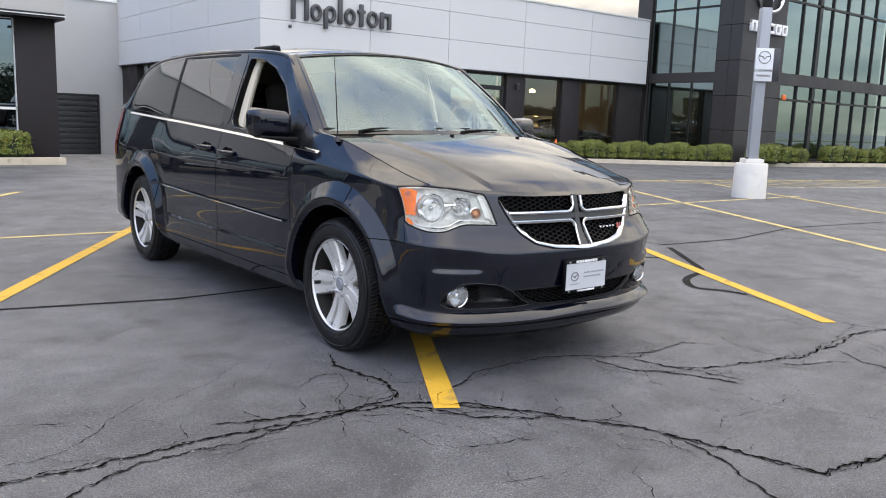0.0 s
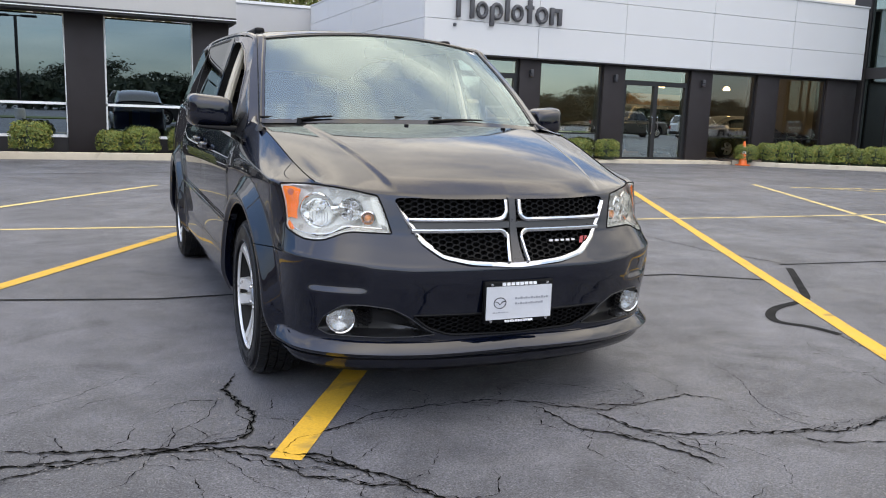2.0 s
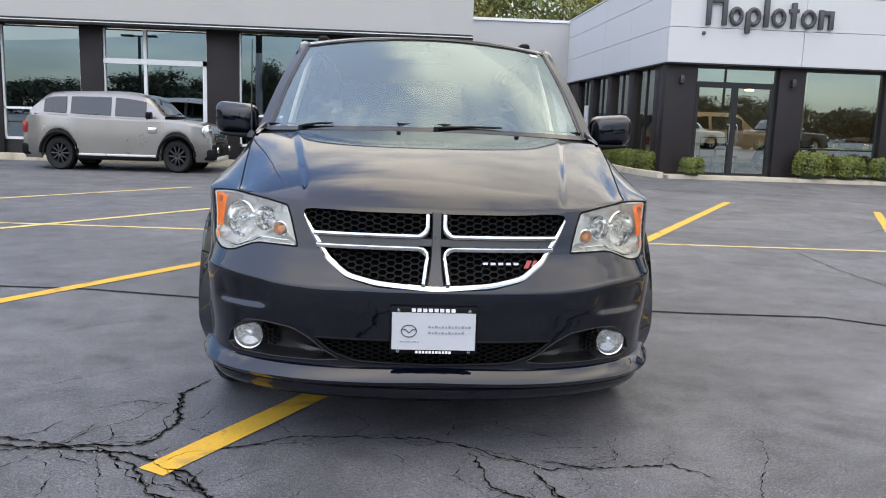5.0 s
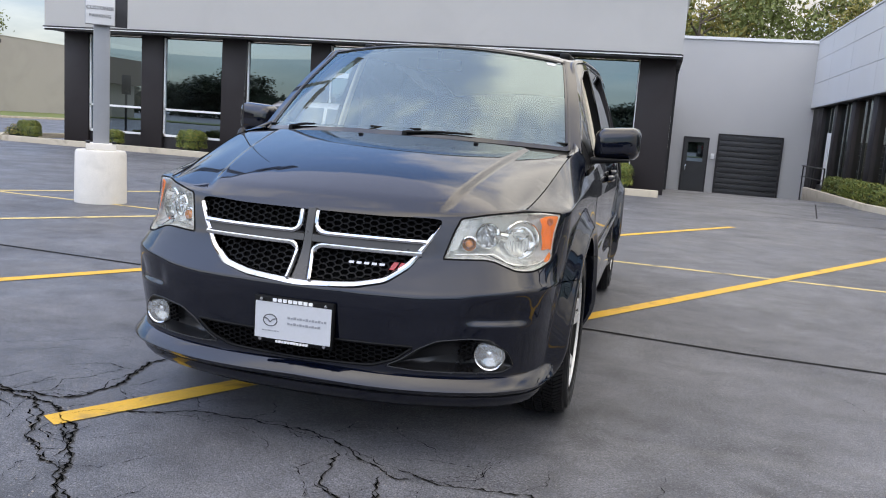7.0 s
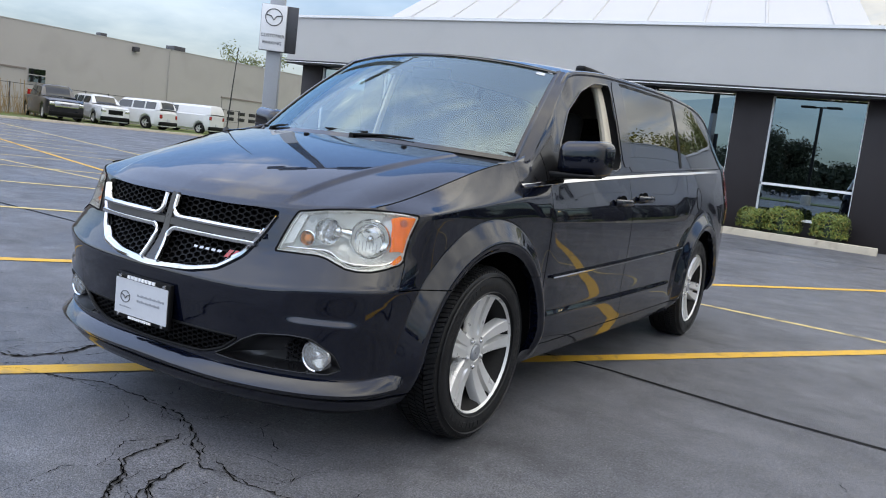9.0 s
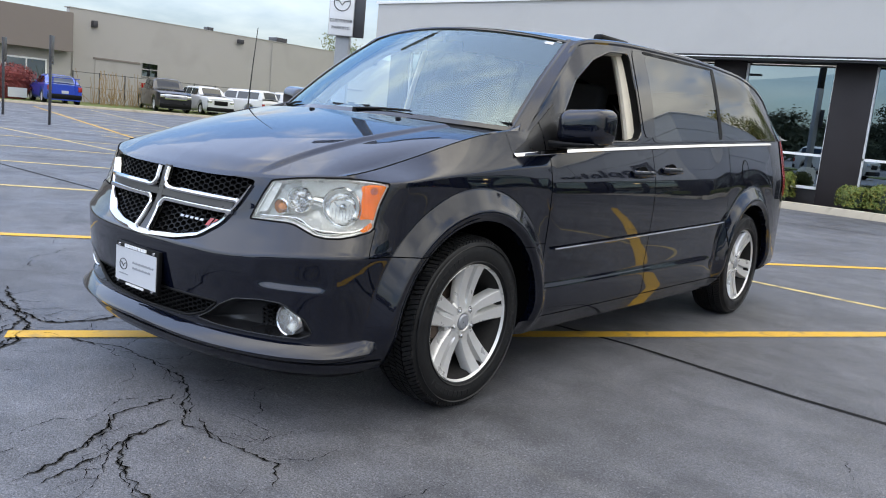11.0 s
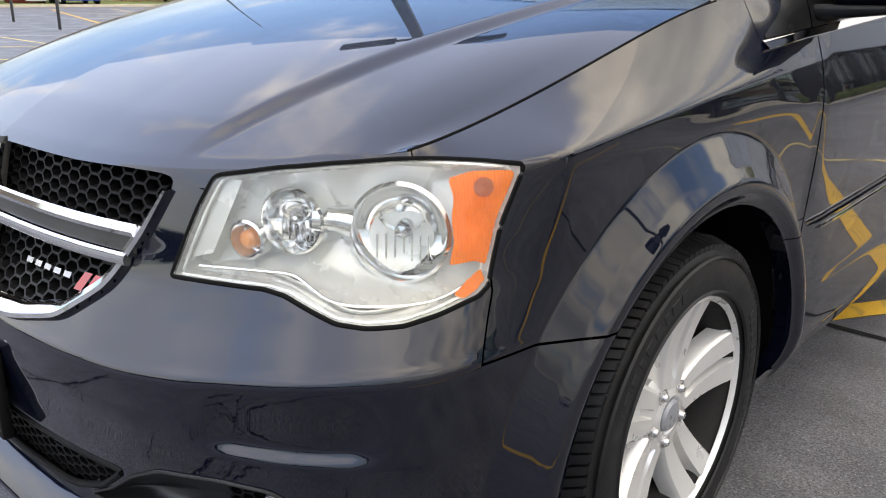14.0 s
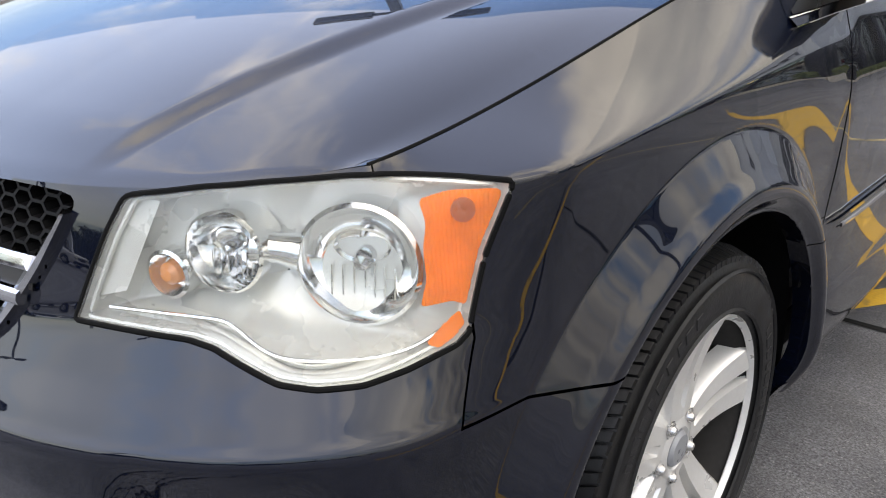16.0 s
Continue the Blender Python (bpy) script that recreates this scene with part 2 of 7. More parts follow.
def asphalt_material():
    """Sealed asphalt: stone grain, pale stone specks, patchy sealer and dust."""
    m = bpy.data.materials.new("asphalt")
    m.use_nodes = True
    n, l = m.node_tree.nodes, m.node_tree.links
    p = n["Principled BSDF"]
    tc = n.new("ShaderNodeTexCoord")

    def noise(scale, detail=4.0, rough=0.55, warp=0.0, stretch=None):
        t = n.new("ShaderNodeTexNoise")
        for k, v in (("Scale", scale), ("Detail", detail), ("Roughness", rough), ("Distortion", warp)):
            t.inputs[k].default_value = v
        src = tc.outputs["Object"]
        if stretch:
            mp = n.new("ShaderNodeMapping")
            mp.inputs["Scale"].default_value = stretch
            mp.inputs["Rotation"].default_value = (0, 0, 0.55)
            l.new(src, mp.inputs["Vector"])
            src = mp.outputs[0]
        l.new(src, t.inputs["Vector"])
        return t.outputs["Fac"]

    def remap(v, a, b, lo, hi):
        r = n.new("ShaderNodeMapRange")
        for k, x in zip(("From Min", "From Max", "To Min", "To Max"), (a, b, lo, hi)):
            r.inputs[k].default_value = x
        l.new(v, r.inputs["Value"])
        return r.outputs[0]

    def times(a, b):
        t = n.new("ShaderNodeMath")
        t.operation = "MULTIPLY"
        l.new(a, t.inputs[0])
        l.new(b, t.inputs[1])
        return t.outputs[0]

    def over(a, colour, fac):
        t = n.new("ShaderNodeMix")
        t.data_type = "RGBA"
        l.new(fac, t.inputs["Factor"])
        l.new(a, t.inputs["A"])
        t.inputs["B"].default_value = (*colour, 1)
        return t.outputs["Result"]

    grain, patchy = noise(150.0, 3.0, 0.6), noise(0.7, 5.0, 0.6, 0.6)
    tone = times(times(remap(grain, 0.36, 0.64, 0.42, 1.58), remap(noise(55.0, 3.0, 0.6), 0.36, 0.64, 0.80, 1.20)), times(remap(patchy, 0.32, 0.68, 0.74, 1.28), remap(noise(5.0, 5.0, 0.65), 0.34, 0.66, 0.80, 1.22)))
    mul = n.new("ShaderNodeVectorMath")
    mul.operation = "SCALE"
    mul.inputs[0].default_value = (0.090, 0.091, 0.099)
    l.new(tone, mul.inputs["Scale"])
    col = over(mul.outputs[0], (0.034, 0.034, 0.037), remap(noise(1.6, 6.0, 0.6, 1.0), 0.54, 0.72, 0.0, 0.75))
    dust = times(remap(noise(2.2, 7.0, 0.65, 0.5, (0.35, 1.6, 1.0)), 0.52, 0.72, 0.0, 0.55), remap(grain, 0.42, 0.62, 0.15, 1.0))
    col = over(col, (0.20, 0.195, 0.19), dust)
    col = over(col, (0.36, 0.35, 0.34), remap(noise(95.0, 2.0), 0.62, 0.70, 0.0, 0.5))
    col = over(col, (0.012, 0.012, 0.013), remap(noise(120.0, 2.0, 0.5, 0.3), 0.63, 0.72, 0.0, 0.8))
    l.new(col, p.inputs["Base Color"])
    l.new(remap(noise(1.1, 5.0, 0.6, 0.4), 0.3, 0.7, 0.40, 0.68), p.inputs["Roughness"])
    p.inputs["Specular IOR Level"].default_value = 0.42
    b = n.new("ShaderNodeBump")
    b.inputs["Strength"].default_value, b.inputs["Distance"].default_value = 1.0, 0.0042
    l.new(grain, b.inputs["Height"])
    l.new(b.outputs[0], p.inputs["Normal"])
    return m


ASPHALT = asphalt_material()
CRUMB = material("crumbled_asphalt", (0.022, 0.020, 0.018), 0.95, 0, 0.6, 25, 140, bump=0.006, speck=0.5)
GRIT = material("loose_grit", (0.24, 0.22, 0.20), 0.9, 0, 0.4, 40, 200)
YELLOW = material("yellow_road_paint", (0.61, 0.345, 0.035), 0.7, 0, 0.18, 9, 120, bump=0.0012, stain=((0.30, 0.19, 0.05), 7, 0.56, 0.72))
YELLOWF = material("faded_yellow_paint", (0.55, 0.42, 0.17), 0.75, 0, 0.2, 5, 110, bump=0.0012, stain=((0.12, 0.11, 0.09), 6, 0.55, 0.72))
WHITEL = material("worn_white_paint", (0.42, 0.41, 0.38), 0.75, 0, 0.2, 5, 110, stain=((0.12, 0.12, 0.12), 6, 0.55, 0.75))
CRACK = material("crack_void", (0.004, 0.004, 0.004), 1.0, 0, 0.3, 20, 200, spec=0.0)
TAR = material("tar_sealant", (0.008, 0.008, 0.0085), 0.85, 0, 0.2, 6, 80, bump=0.0008, spec=0.15)
CONCRETE = material("kerb_concrete", (0.46, 0.40, 0.31), 0.85, 0, 0.16, 4, 70, bump=0.002, stain=((0.25, 0.21, 0.16), 3, 0.55, 0.8))
POLEBASE = material("painted_concrete", (0.64, 0.61, 0.56), 0.7, 0, 0.08, 5, 70, bump=0.0015, stain=((0.5, 0.48, 0.44), 4, 0.58, 0.85))
POLEM = material("grey_painted_steel", (0.31, 0.325, 0.345), 0.45, 0.2, 0.08, 5, 80)
STUCCO = material("pale_grey_stucco", (0.44, 0.43, 0.41), 0.9, 0, 0.05, 0.7, 90, bump=0.0012, stain=((0.40, 0.39, 0.375), 0.8, 0.5, 0.9))
BACKW = material("grey_painted_block", (0.45, 0.445, 0.435), 0.9, 0, 0.05, 0.8, 60, bump=0.002)
FARW = material("far_tan_wall", (0.37, 0.35, 0.325), 0.9, 0, 0.06, 0.5, 20, stain=((0.31, 0.295, 0.27), 0.4, 0.5, 0.9))
FARB = material("far_brown_band", (0.20, 0.17, 0.15), 0.85, 0, 0.06, 0.5, 20)
BROWN = material("dark_brown_siding", (0.021, 0.017, 0.0175), 0.6, 0, 0.1, 1.5, 60, bump=0.0008, spec=0.3)
BROWN2 = material("dark_brown_trim", (0.018, 0.016, 0.017), 0.5, 0.1, 0.1, 3, 60)
ACM = material("white_metal_panel", (0.56, 0.562, 0.556), 0.6, 0.0, 0.02, 0.6, 40, rand=0.006)
ROOFM = material("pale_metal_roof", (0.50, 0.485, 0.47), 0.6, 0.1, 0.05, 0.8, 40, stain=((0.5, 0.47, 0.44), 0.9, 0.55, 0.85))
DARKACM = material("charcoal_metal_panel", (0.036, 0.033, 0.033), 0.5, 0.2, 0.06, 0.8, 60, rand=0.02)
WHITEF = material("white_window_frame", (0.75, 0.75, 0.74), 0.5, 0, 0.04, 6, 60)
DARKF = material("dark_window_frame", (0.018, 0.018, 0.019), 0.4, 0.3, 0.1, 6, 60)
SGLASS = pane("showroom_glass", (0.80, 0.84, 0.81), 4.2, gloss=(0.86, 1.0, 0.98))
WEAKGLASS = pane("weak_gloss_showroom_glass", (0.84, 0.87, 0.85), 2.2)
BGLASS = pane("tinted_building_glass", (0.10, 0.11, 0.11), 3.1, gloss=(0.70, 0.88, 1.0))
TGLASS = pane("green_tower_glass", (0.30, 0.40, 0.38), 4.2, gloss=(0.75, 0.95, 0.95))
INSIDE = material("dim_interior", (0.11, 0.10, 0.09), 0.8, 0, 0.2, 1.2, 20)
INFLOOR = material("showroom_floor", (0.16, 0.15, 0.14), 0.4, 0, 0.1, 1.2, 20)
WARM = material("warm_wood_panel", (0.35, 0.21, 0.11), 0.6, 0, 0.2, 2, 30)
LAMPW = material("warm_lamp", (1.0, 0.72, 0.4), 0.5, emit=6.0)
LEAF = material("boxwood_leaf", (0.115, 0.150, 0.028), 0.6, 0, 0.4, 4, 40, rvar=0.1)
LEAFY = material("yellowing_leaf", (0.22, 0.20, 0.035), 0.6, 0, 0.4, 4, 40)
TREELEAF = material("tree_leaf", (0.12, 0.145, 0.035), 0.65, 0, 0.45, 1.2, 20)
TREELEAF2 = material("autumn_tree_leaf", (0.24, 0.21, 0.05), 0.65, 0, 0.4, 1.2, 20)
DARKLEAF = material("deep_green_leaf", (0.025, 0.04, 0.02), 0.7, 0, 0.4, 1.2, 20)
BARK = material("bark", (0.10, 0.08, 0.06), 0.9, 0, 0.3, 8, 60, bump=0.004)
GRASS = material("grass", (0.10, 0.13, 0.03), 0.85, 0, 0.35, 0.6, 30)
MULCH = material("brown_mulch", (0.07, 0.045, 0.03), 0.95, 0, 0.4, 6, 90, bump=0.006)
ORANGE = material("cone_orange", (0.75, 0.13, 0.02), 0.5, 0, 0.08, 10, 80)
SHUTTER = material("charcoal_door_paint", (0.030, 0.031, 0.033), 0.5, 0, 0.1, 3, 60)
SIGNW = material("white_sign_face", (0.68, 0.69, 0.70), 0.45, 0, 0.05, 6, 60)
SILVERCAR = material("beige_silver_paint", (0.25, 0.235, 0.22), 0.3, 0.7, 0.05, 3, 500, coat=0.8, rvar=0.03)
WHITECAR = material("white_car_paint", (0.58, 0.58, 0.58), 0.35, 0, 0.03, 3, 300, coat=0.6, rvar=0.03)
BLUECAR = material("bright_blue_paint", (0.015, 0.06, 0.42), 0.3, 0.2, 0.05, 3, 300, coat=0.8, rvar=0.03)
BLACKCAR = material("black_car_paint", (0.016, 0.016, 0.019), 0.3, 0.2, 0.05, 3, 300, coat=0.8, rvar=0.03)
CARGLASS = pane("far_car_glass", (0.04, 0.045, 0.05), 1.7)
REDBUSH = material("red_foliage", (0.16, 0.025, 0.022), 0.7, 0, 0.4, 4, 40)
DRYGRASS = material("dry_reed", (0.30, 0.20, 0.10), 0.9, 0, 0.3, 4, 40)


# ---- mesh helpers ----
class Geo:
    """Gathers vertices and faces for one mesh."""

    def __init__(self):
        self.v, self.f = [], []

    def add(self, verts, faces):
        o = len(self.v)
        self.v += [tuple(map(float, p)) for p in verts]
        self.f += [tuple(i + o for i in q) for q in faces]
        return self

    def box(self, x0, y0, z0, x1, y1, z1, m=None):
        vs = [Vector((x, y, z)) for z in (z0, z1) for y in (y0, y1) for x in (x0, x1)]
        if m is not None:
            vs = [m @ p for p in vs]
        return self.add(vs, [(0, 2, 3, 1), (4, 5, 7, 6), (0, 1, 5, 4), (2, 6, 7, 3), (0, 4, 6, 2), (1, 3, 7, 5)])

    def rbox(self, x0, y0, z0, x1, y1, z1, r, seg=2, m=None):
        bm = bmesh.new()
        bmesh.ops.create_cube(bm, size=1)
        for p in bm.verts:
            p.co = Vector((x0 + (p.co.x + .5) * (x1 - x0), y0 + (p.co.y + .5) * (y1 - y0), z0 + (p.co.z + .5) * (z1 - z0)))
        bmesh.ops.bevel(bm, geom=bm.edges[:], offset=r, segments=seg, profile=0.5, affect="EDGES")
        bm.verts.index_update()
        vs = [(m @ p.co if m is not None else p.co.copy()) for p in bm.verts]
        fs = [tuple(q.index for q in fc.verts) for fc in bm.faces]
        bm.free()
        return self.add(vs, fs)

    def tube(self, path, r, n=8, closed=False, flat=None):
        """A round bar along a path; flat: a second radius along z."""
        pts = [Vector(p) for p in path]
        k = len(pts)
        rows = []
        for i, p in enumerate(pts):
            a, b = (pts[(i - 1) % k], pts[(i + 1) % k]) if closed else (pts[max(i - 1, 0)], pts[min(i + 1, k - 1)])
            d = (b - a).normalized()
            up = Vector((0, 0, 1)) if abs(d.z) < 0.95 else Vector((0, 1, 0))
            s = d.cross(up).normalized()
            w = s.cross(d)
            ri = r[i] if isinstance(r, (list, tuple)) else r
            r2 = ri if flat is None else flat
            rows.append([p + s * (ri * math.cos(6.28319 * j / n)) + w * (r2 * math.sin(6.28319 * j / n)) for j in range(n)])
        vs = [q for row in rows for q in row]
        fs = []
        for i in range(k if closed else k - 1):
            o, q = i * n, ((i + 1) % k) * n
            fs += [(o + j, o + (j + 1) % n, q + (j + 1) % n, q + j) for j in range(n)]
        if not closed:
            fs += [tuple(range(n))[::-1], tuple(range((k - 1) * n, k * n))]
        return self.add(vs, fs)

    def lathe(self, prof, n=32, m=None, cap=False):
        """Turns (radius, height) pairs round the z axis."""
        vs = []
        for r, h in prof:
            vs += [Vector((r * math.cos(6.28319 * j / n), r * math.sin(6.28319 * j / n), h)) for j in range(n)]
        if m is not None:
            vs = [m @ p for p in vs]
        fs = []
        for i in range(len(prof) - 1):
            fs += [(i * n + j, i * n + (j + 1) % n, (i + 1) * n + (j + 1) % n, (i + 1) * n + j) for j in range(n)]
        if cap:
            fs += [tuple(range(n))[::-1], tuple(range((len(prof) - 1) * n, len(prof) * n))]
        return self.add(vs, fs)

    def grid(self, P, flip=False):
        """A sheet from an array of points, rows x columns x 3."""
        a, b = len(P), len(P[0])
        vs = [p for row in P for p in row]
        fs = []
        for i in range(a - 1):
            for j in range(b - 1):
                q = (i * b + j, i * b + j + 1, (i + 1) * b + j + 1, (i + 1) * b + j)
                fs.append(q[::-1] if flip else q)
        return self.add(vs, fs)

    def prism(self, poly, depth, m):
        """A flat outline in the x-y plane, given thickness along z and set by m."""
        k = len(poly)
        vs = [m @ Vector((x, y, 0)) for x, y in poly] + [m @ Vector((x, y, depth)) for x, y in poly]
        fs = [tuple(range(k))[::-1], tuple(range(k, 2 * k))] + [(i, (i + 1) % k, k + (i + 1) % k, k + i) for i in range(k)]
        return self.add(vs, fs)

    def mirrored(self):
        g = Geo()
        g.v = [(-x, y, z) for x, y, z in self.v]
        g.f = [q[::-1] for q in self.f]
        return g


def part(name, g, mat, parent=None, label="", smooth=True, sharp=35):
    """Links a Geo as one mesh object, under a thing or a part if one is given."""
    me = bpy.data.meshes.new(name)
    me.from_pydata(g.v, [], g.f)
    me.materials.append(mat)
    if smooth:
        me.polygons.foreach_set("use_smooth", [True] * len(me.polygons))
        me.set_sharp_from_angle(angle=radians(sharp))
    me.update()
    ob = new(name, me)
    if parent is not None:
        ob.parent = parent
    if label:
        tagged(ob, label)
    return ob


def thing(name, label, category, group="", kind=""):
    return tagged(new(name), label, category, group, kind)


def flatbox(name, b, mat, parent=None, label="", bev=0.0):
    g = Geo()
    if bev:
        g.rbox(*b, bev)
    else:
        g.box(*b)
    return part(name, g, mat, parent, label, smooth=False)


def glass_south(x0, x1, z0, z1, y):
    """A pane that faces south."""
    return Geo().add([(x0, y, z0), (x1, y, z0), (x1, y, z1), (x0, y, z1)], [(0, 1, 2, 3)])


def glass_west(y0, y1, z0, z1, x):
    """A pane that faces west."""
    return Geo().add([(x, y1, z0), (x, y0, z0), (x, y0, z1), (x, y1, z1)], [(0, 1, 2, 3)])


# ---- curves ----
def pchip(xs, ys):
    """A smooth curve through points, with no overshoot."""
    xs, ys = np.array(xs, float), np.array(ys, float)
    h, d = np.diff(xs), np.diff(ys) / np.diff(xs)
    m = np.zeros(len(xs))
    for i in range(1, len(xs) - 1):
        if d[i - 1] * d[i] > 0:
            w1, w2 = 2 * h[i] + h[i - 1], h[i] + 2 * h[i - 1]
            m[i] = (w1 + w2) / (w1 / d[i - 1] + w2 / d[i])
    m[0], m[-1] = d[0], d[-1]

    def f(v):
        v = np.clip(np.asarray(v, float), xs[0], xs[-1])
        i = np.clip(np.searchsorted(xs, v, side="right") - 1, 0, len(xs) - 2)
        t = (v - xs[i]) / h[i]
        return (ys[i] * (1 + 2 * t) * (1 - t) ** 2 + h[i] * m[i] * t * (1 - t) ** 2 + ys[i + 1] * t * t * (3 - 2 * t) + h[i] * m[i + 1] * t * t * (t - 1))
    return f


def natural(ts, ys):
    """A natural cubic spline."""
    ts, ys = np.array(ts, float), np.array(ys, float)
    n = len(ts)
    h = np.diff(ts)
    A, b = np.eye(n), np.zeros(n)
    for i in range(1, n - 1):
        A[i, i - 1:i + 2] = h[i - 1], 2 * (h[i - 1] + h[i]), h[i]
        b[i] = 6 * ((ys[i + 1] - ys[i]) / h[i] - (ys[i] - ys[i - 1]) / h[i - 1])
    M = np.linalg.solve(A, b)

    def f(v):
        v = np.asarray(v, float)
        i = np.clip(np.searchsorted(ts, v, side="right") - 1, 0, n - 2)
        a, c = ts[i + 1] - v, v - ts[i]
        return (M[i] * a ** 3 + M[i + 1] * c ** 3) / (6 * h[i]) + (ys[i] / h[i] - M[i] * h[i] / 6) * a + (ys[i + 1] / h[i] - M[i + 1] * h[i] / 6) * c
    return f


def smooth01(v, a, b):
    t = np.clip((np.asarray(v, float) - a) / (b - a), 0, 1)
    return t * t * (3 - 2 * t)




# ---- ground ----
def ground_z(x, y):
    """Level lot, with a drive that dips between the two buildings."""
    k = float(np.clip((y - 18.5) / 8.0, 0, 1)) * float(np.clip((x - .9) / .6, 0, 1)) * float(np.clip((6.9 - x) / .6, 0, 1))
    return -.75 * k * k * (3 - 2 * k)


gx = [-700, -200, -90, -60, -30, -16, -10, -5, 0, .9, 1.5, 2.2, 3, 4, 5, 5.8, 6.3, 6.9, 12, 20, 30, 60, 120, 700]
gy = [-700, -200, -90, -50, -25, -12, -6, -3, 0, 4, 8, 12, 16, 18.5, 19.5, 20.5, 21.5, 22.5, 23.5, 24.5, 25.5, 26.5, 28, 30, 45, 90, 200, 700]
g = Geo().grid([[(x, y, ground_z(x, y)) for x in gx] for y in gy])
ground = tagged(part("ground", g, ASPHALT), "cracked dark grey sealed asphalt car park", "asphalt", kind="structure")


def strip(name, pts, width, mat, label, z=.004, ragged=0.0, seed=1, parent=None, category="marking"):
    """A painted line or crack that lies on the ground."""
    rnd = random.Random(seed)
    P = [Vector((x, y, 0)) for x, y in pts]
    Q = []
    for a, b in zip(P, P[1:]):
        n = max(1, int((b - a).length / (.016 if ragged else .25)))
        Q += [a + (b - a) * (i / n) for i in range(n)]
    Q.append(P[-1])
    vs = []
    drift = 0.0
    for i, p in enumerate(Q):
        d = (Q[min(i + 1, len(Q) - 1)] - Q[max(i - 1, 0)]).normalized()
        s = Vector((-d.y, d.x, 0))
        w = width / 2
        if ragged:
            w *= rnd.choice((.2, .4, .7, 1.0, 1.6)) * min(1.0, .15 + i / 6, .15 + (len(Q) - 1 - i) / 6)
            drift = .70 * drift + rnd.uniform(-ragged, ragged) * 1.05
            p = p + s * drift
        elif 0 < i < len(Q) - 1:
            w *= rnd.uniform(.96, 1.04)
        vs += [p + s * w + Vector((0, 0, z + ground_z(p.x, p.y))), p - s * w + Vector((0, 0, z + ground_z(p.x, p.y)))]
    g = Geo()
    g.add(vs, [(2 * i, 2 * i + 1, 2 * i + 3, 2 * i + 2) for i in range(len(Q) - 1)])
    return tagged(part(name, g, mat, parent, smooth=False), label, category, kind="structure")


# parking bay lines
for i, (a, b, w) in enumerate((((-.945, -1.03), (5.45, 9.65), .115), ((2.17, -1.16), (7.5, 8.72), .11), ((-4.05, -1.0), (2.42, 9.55), .11), ((-7.9, -1.0), (-.69, 9.15), .10),
                               ((5.3, -1.2), (10.9, 9.0), .10), ((-11.3, -.6), (-3.45, 9.5), .10), ((8.6, -1.2), (13.2, 7.2), .09), ((-14.6, -.5), (-9.5, 6.3), .09), ((-18.0, -.4), (-12.5, 6.6), .09))):
    strip("bay_line", [a, b], w, YELLOW if i < 3 else YELLOWF, "yellow painted parking bay line", seed=i)
strip("centre_line", [(-24, 5.5), (-8, 4.98), (0, 4.68), (6.3, 4.42), (12.0, 4.3)], .075, YELLOWF, "thin faded yellow line between bay rows", z=.003)
for i in range(7):
    strip("hatch_line", [(11.6 + 1.1 * i, 8.3 - .25 * i), (14.6 + 1.1 * i, 5.4 - .2 * i)], .08, YELLOWF, "faded yellow hatching", seed=20 + i)
strip("hatch_border", [(11.2, 8.3), (19.8, 6.2)], .08, YELLOWF, "faded yellow hatching")
strip("hatch_border", [(13.6, 5.7), (24.0, 3.0)], .08, WHITEL, "worn white line")
for i in range(9):
    strip("hatch_line", [(-13.0 - 2.0 * i, 8.2 + .9 * i), (-15.6 - 2.0 * i, 7.0 + .7 * i)], .09, YELLOWF, "faded yellow hatching", seed=40 + i)
strip("aisle_line", [(-9.6, 5.9), (-34, 13.4)], .10, YELLOW, "yellow line along the far aisle")
strip("aisle_line", [(-12.0, 9.6), (-34, 16.0)], .10, YELLOWF, "faded yellow aisle line")
for i in range(6):
    strip("bay_line", [(-20.5 - 3.1 * i, 1.0), (-16.0 - 3.1 * i, 7.6 + .8 * i)], .09, WHITEL, "worn pale bay line", seed=60 + i)
    strip("bay_line", [(-20 - 3.0 * i, 12.2 + .8 * i), (-16.5 - 3 * i, 17.5 + .6 * i)], .09, WHITEL, "worn pale bay line", seed=70 + i)

# cracks and tar joints
CRACKS = [
    ([(-4.6, -.6), (-3.6, -.75), (-2.62, -.79), (-2.35, -.80), (-1.98, -.78), (-1.55, -.83), (-1.29, -.85), (-1.0, -.92), (-.80, -1.05), (-.57, -1.43), (-.43, -1.61), (-.30, -1.97), (-.18, -2.30), (.27, -2.38), (.9, -2.6)], .022),
    ([(-2.9, -1.15), (-2.49, -1.01), (-2.18, -.86), (-1.82, -.89), (-1.5, -.82)], .012),
    ([(-.36, -1.82), (-.42, -2.05), (-.55, -2.33), (-.6, -2.8)], .011),
    ([(-1.86, -.67), (-1.40, -.81), (-1.22, -.81), (-1.09, -.80), (-1.0, -.74), (-.98, -.56), (-1.04, -.25), (-.97, -.04)], .020),
    ([(-1.26, -.77), (-1.10, -.92), (-1.01, -1.0), (-.91, -1.16), (-.75, -1.30), (-.64, -1.35), (-.56, -1.46)], .016),
    ([(-.92, -1.0), (-.76, -1.17), (-.72, -1.29)], .012),
]
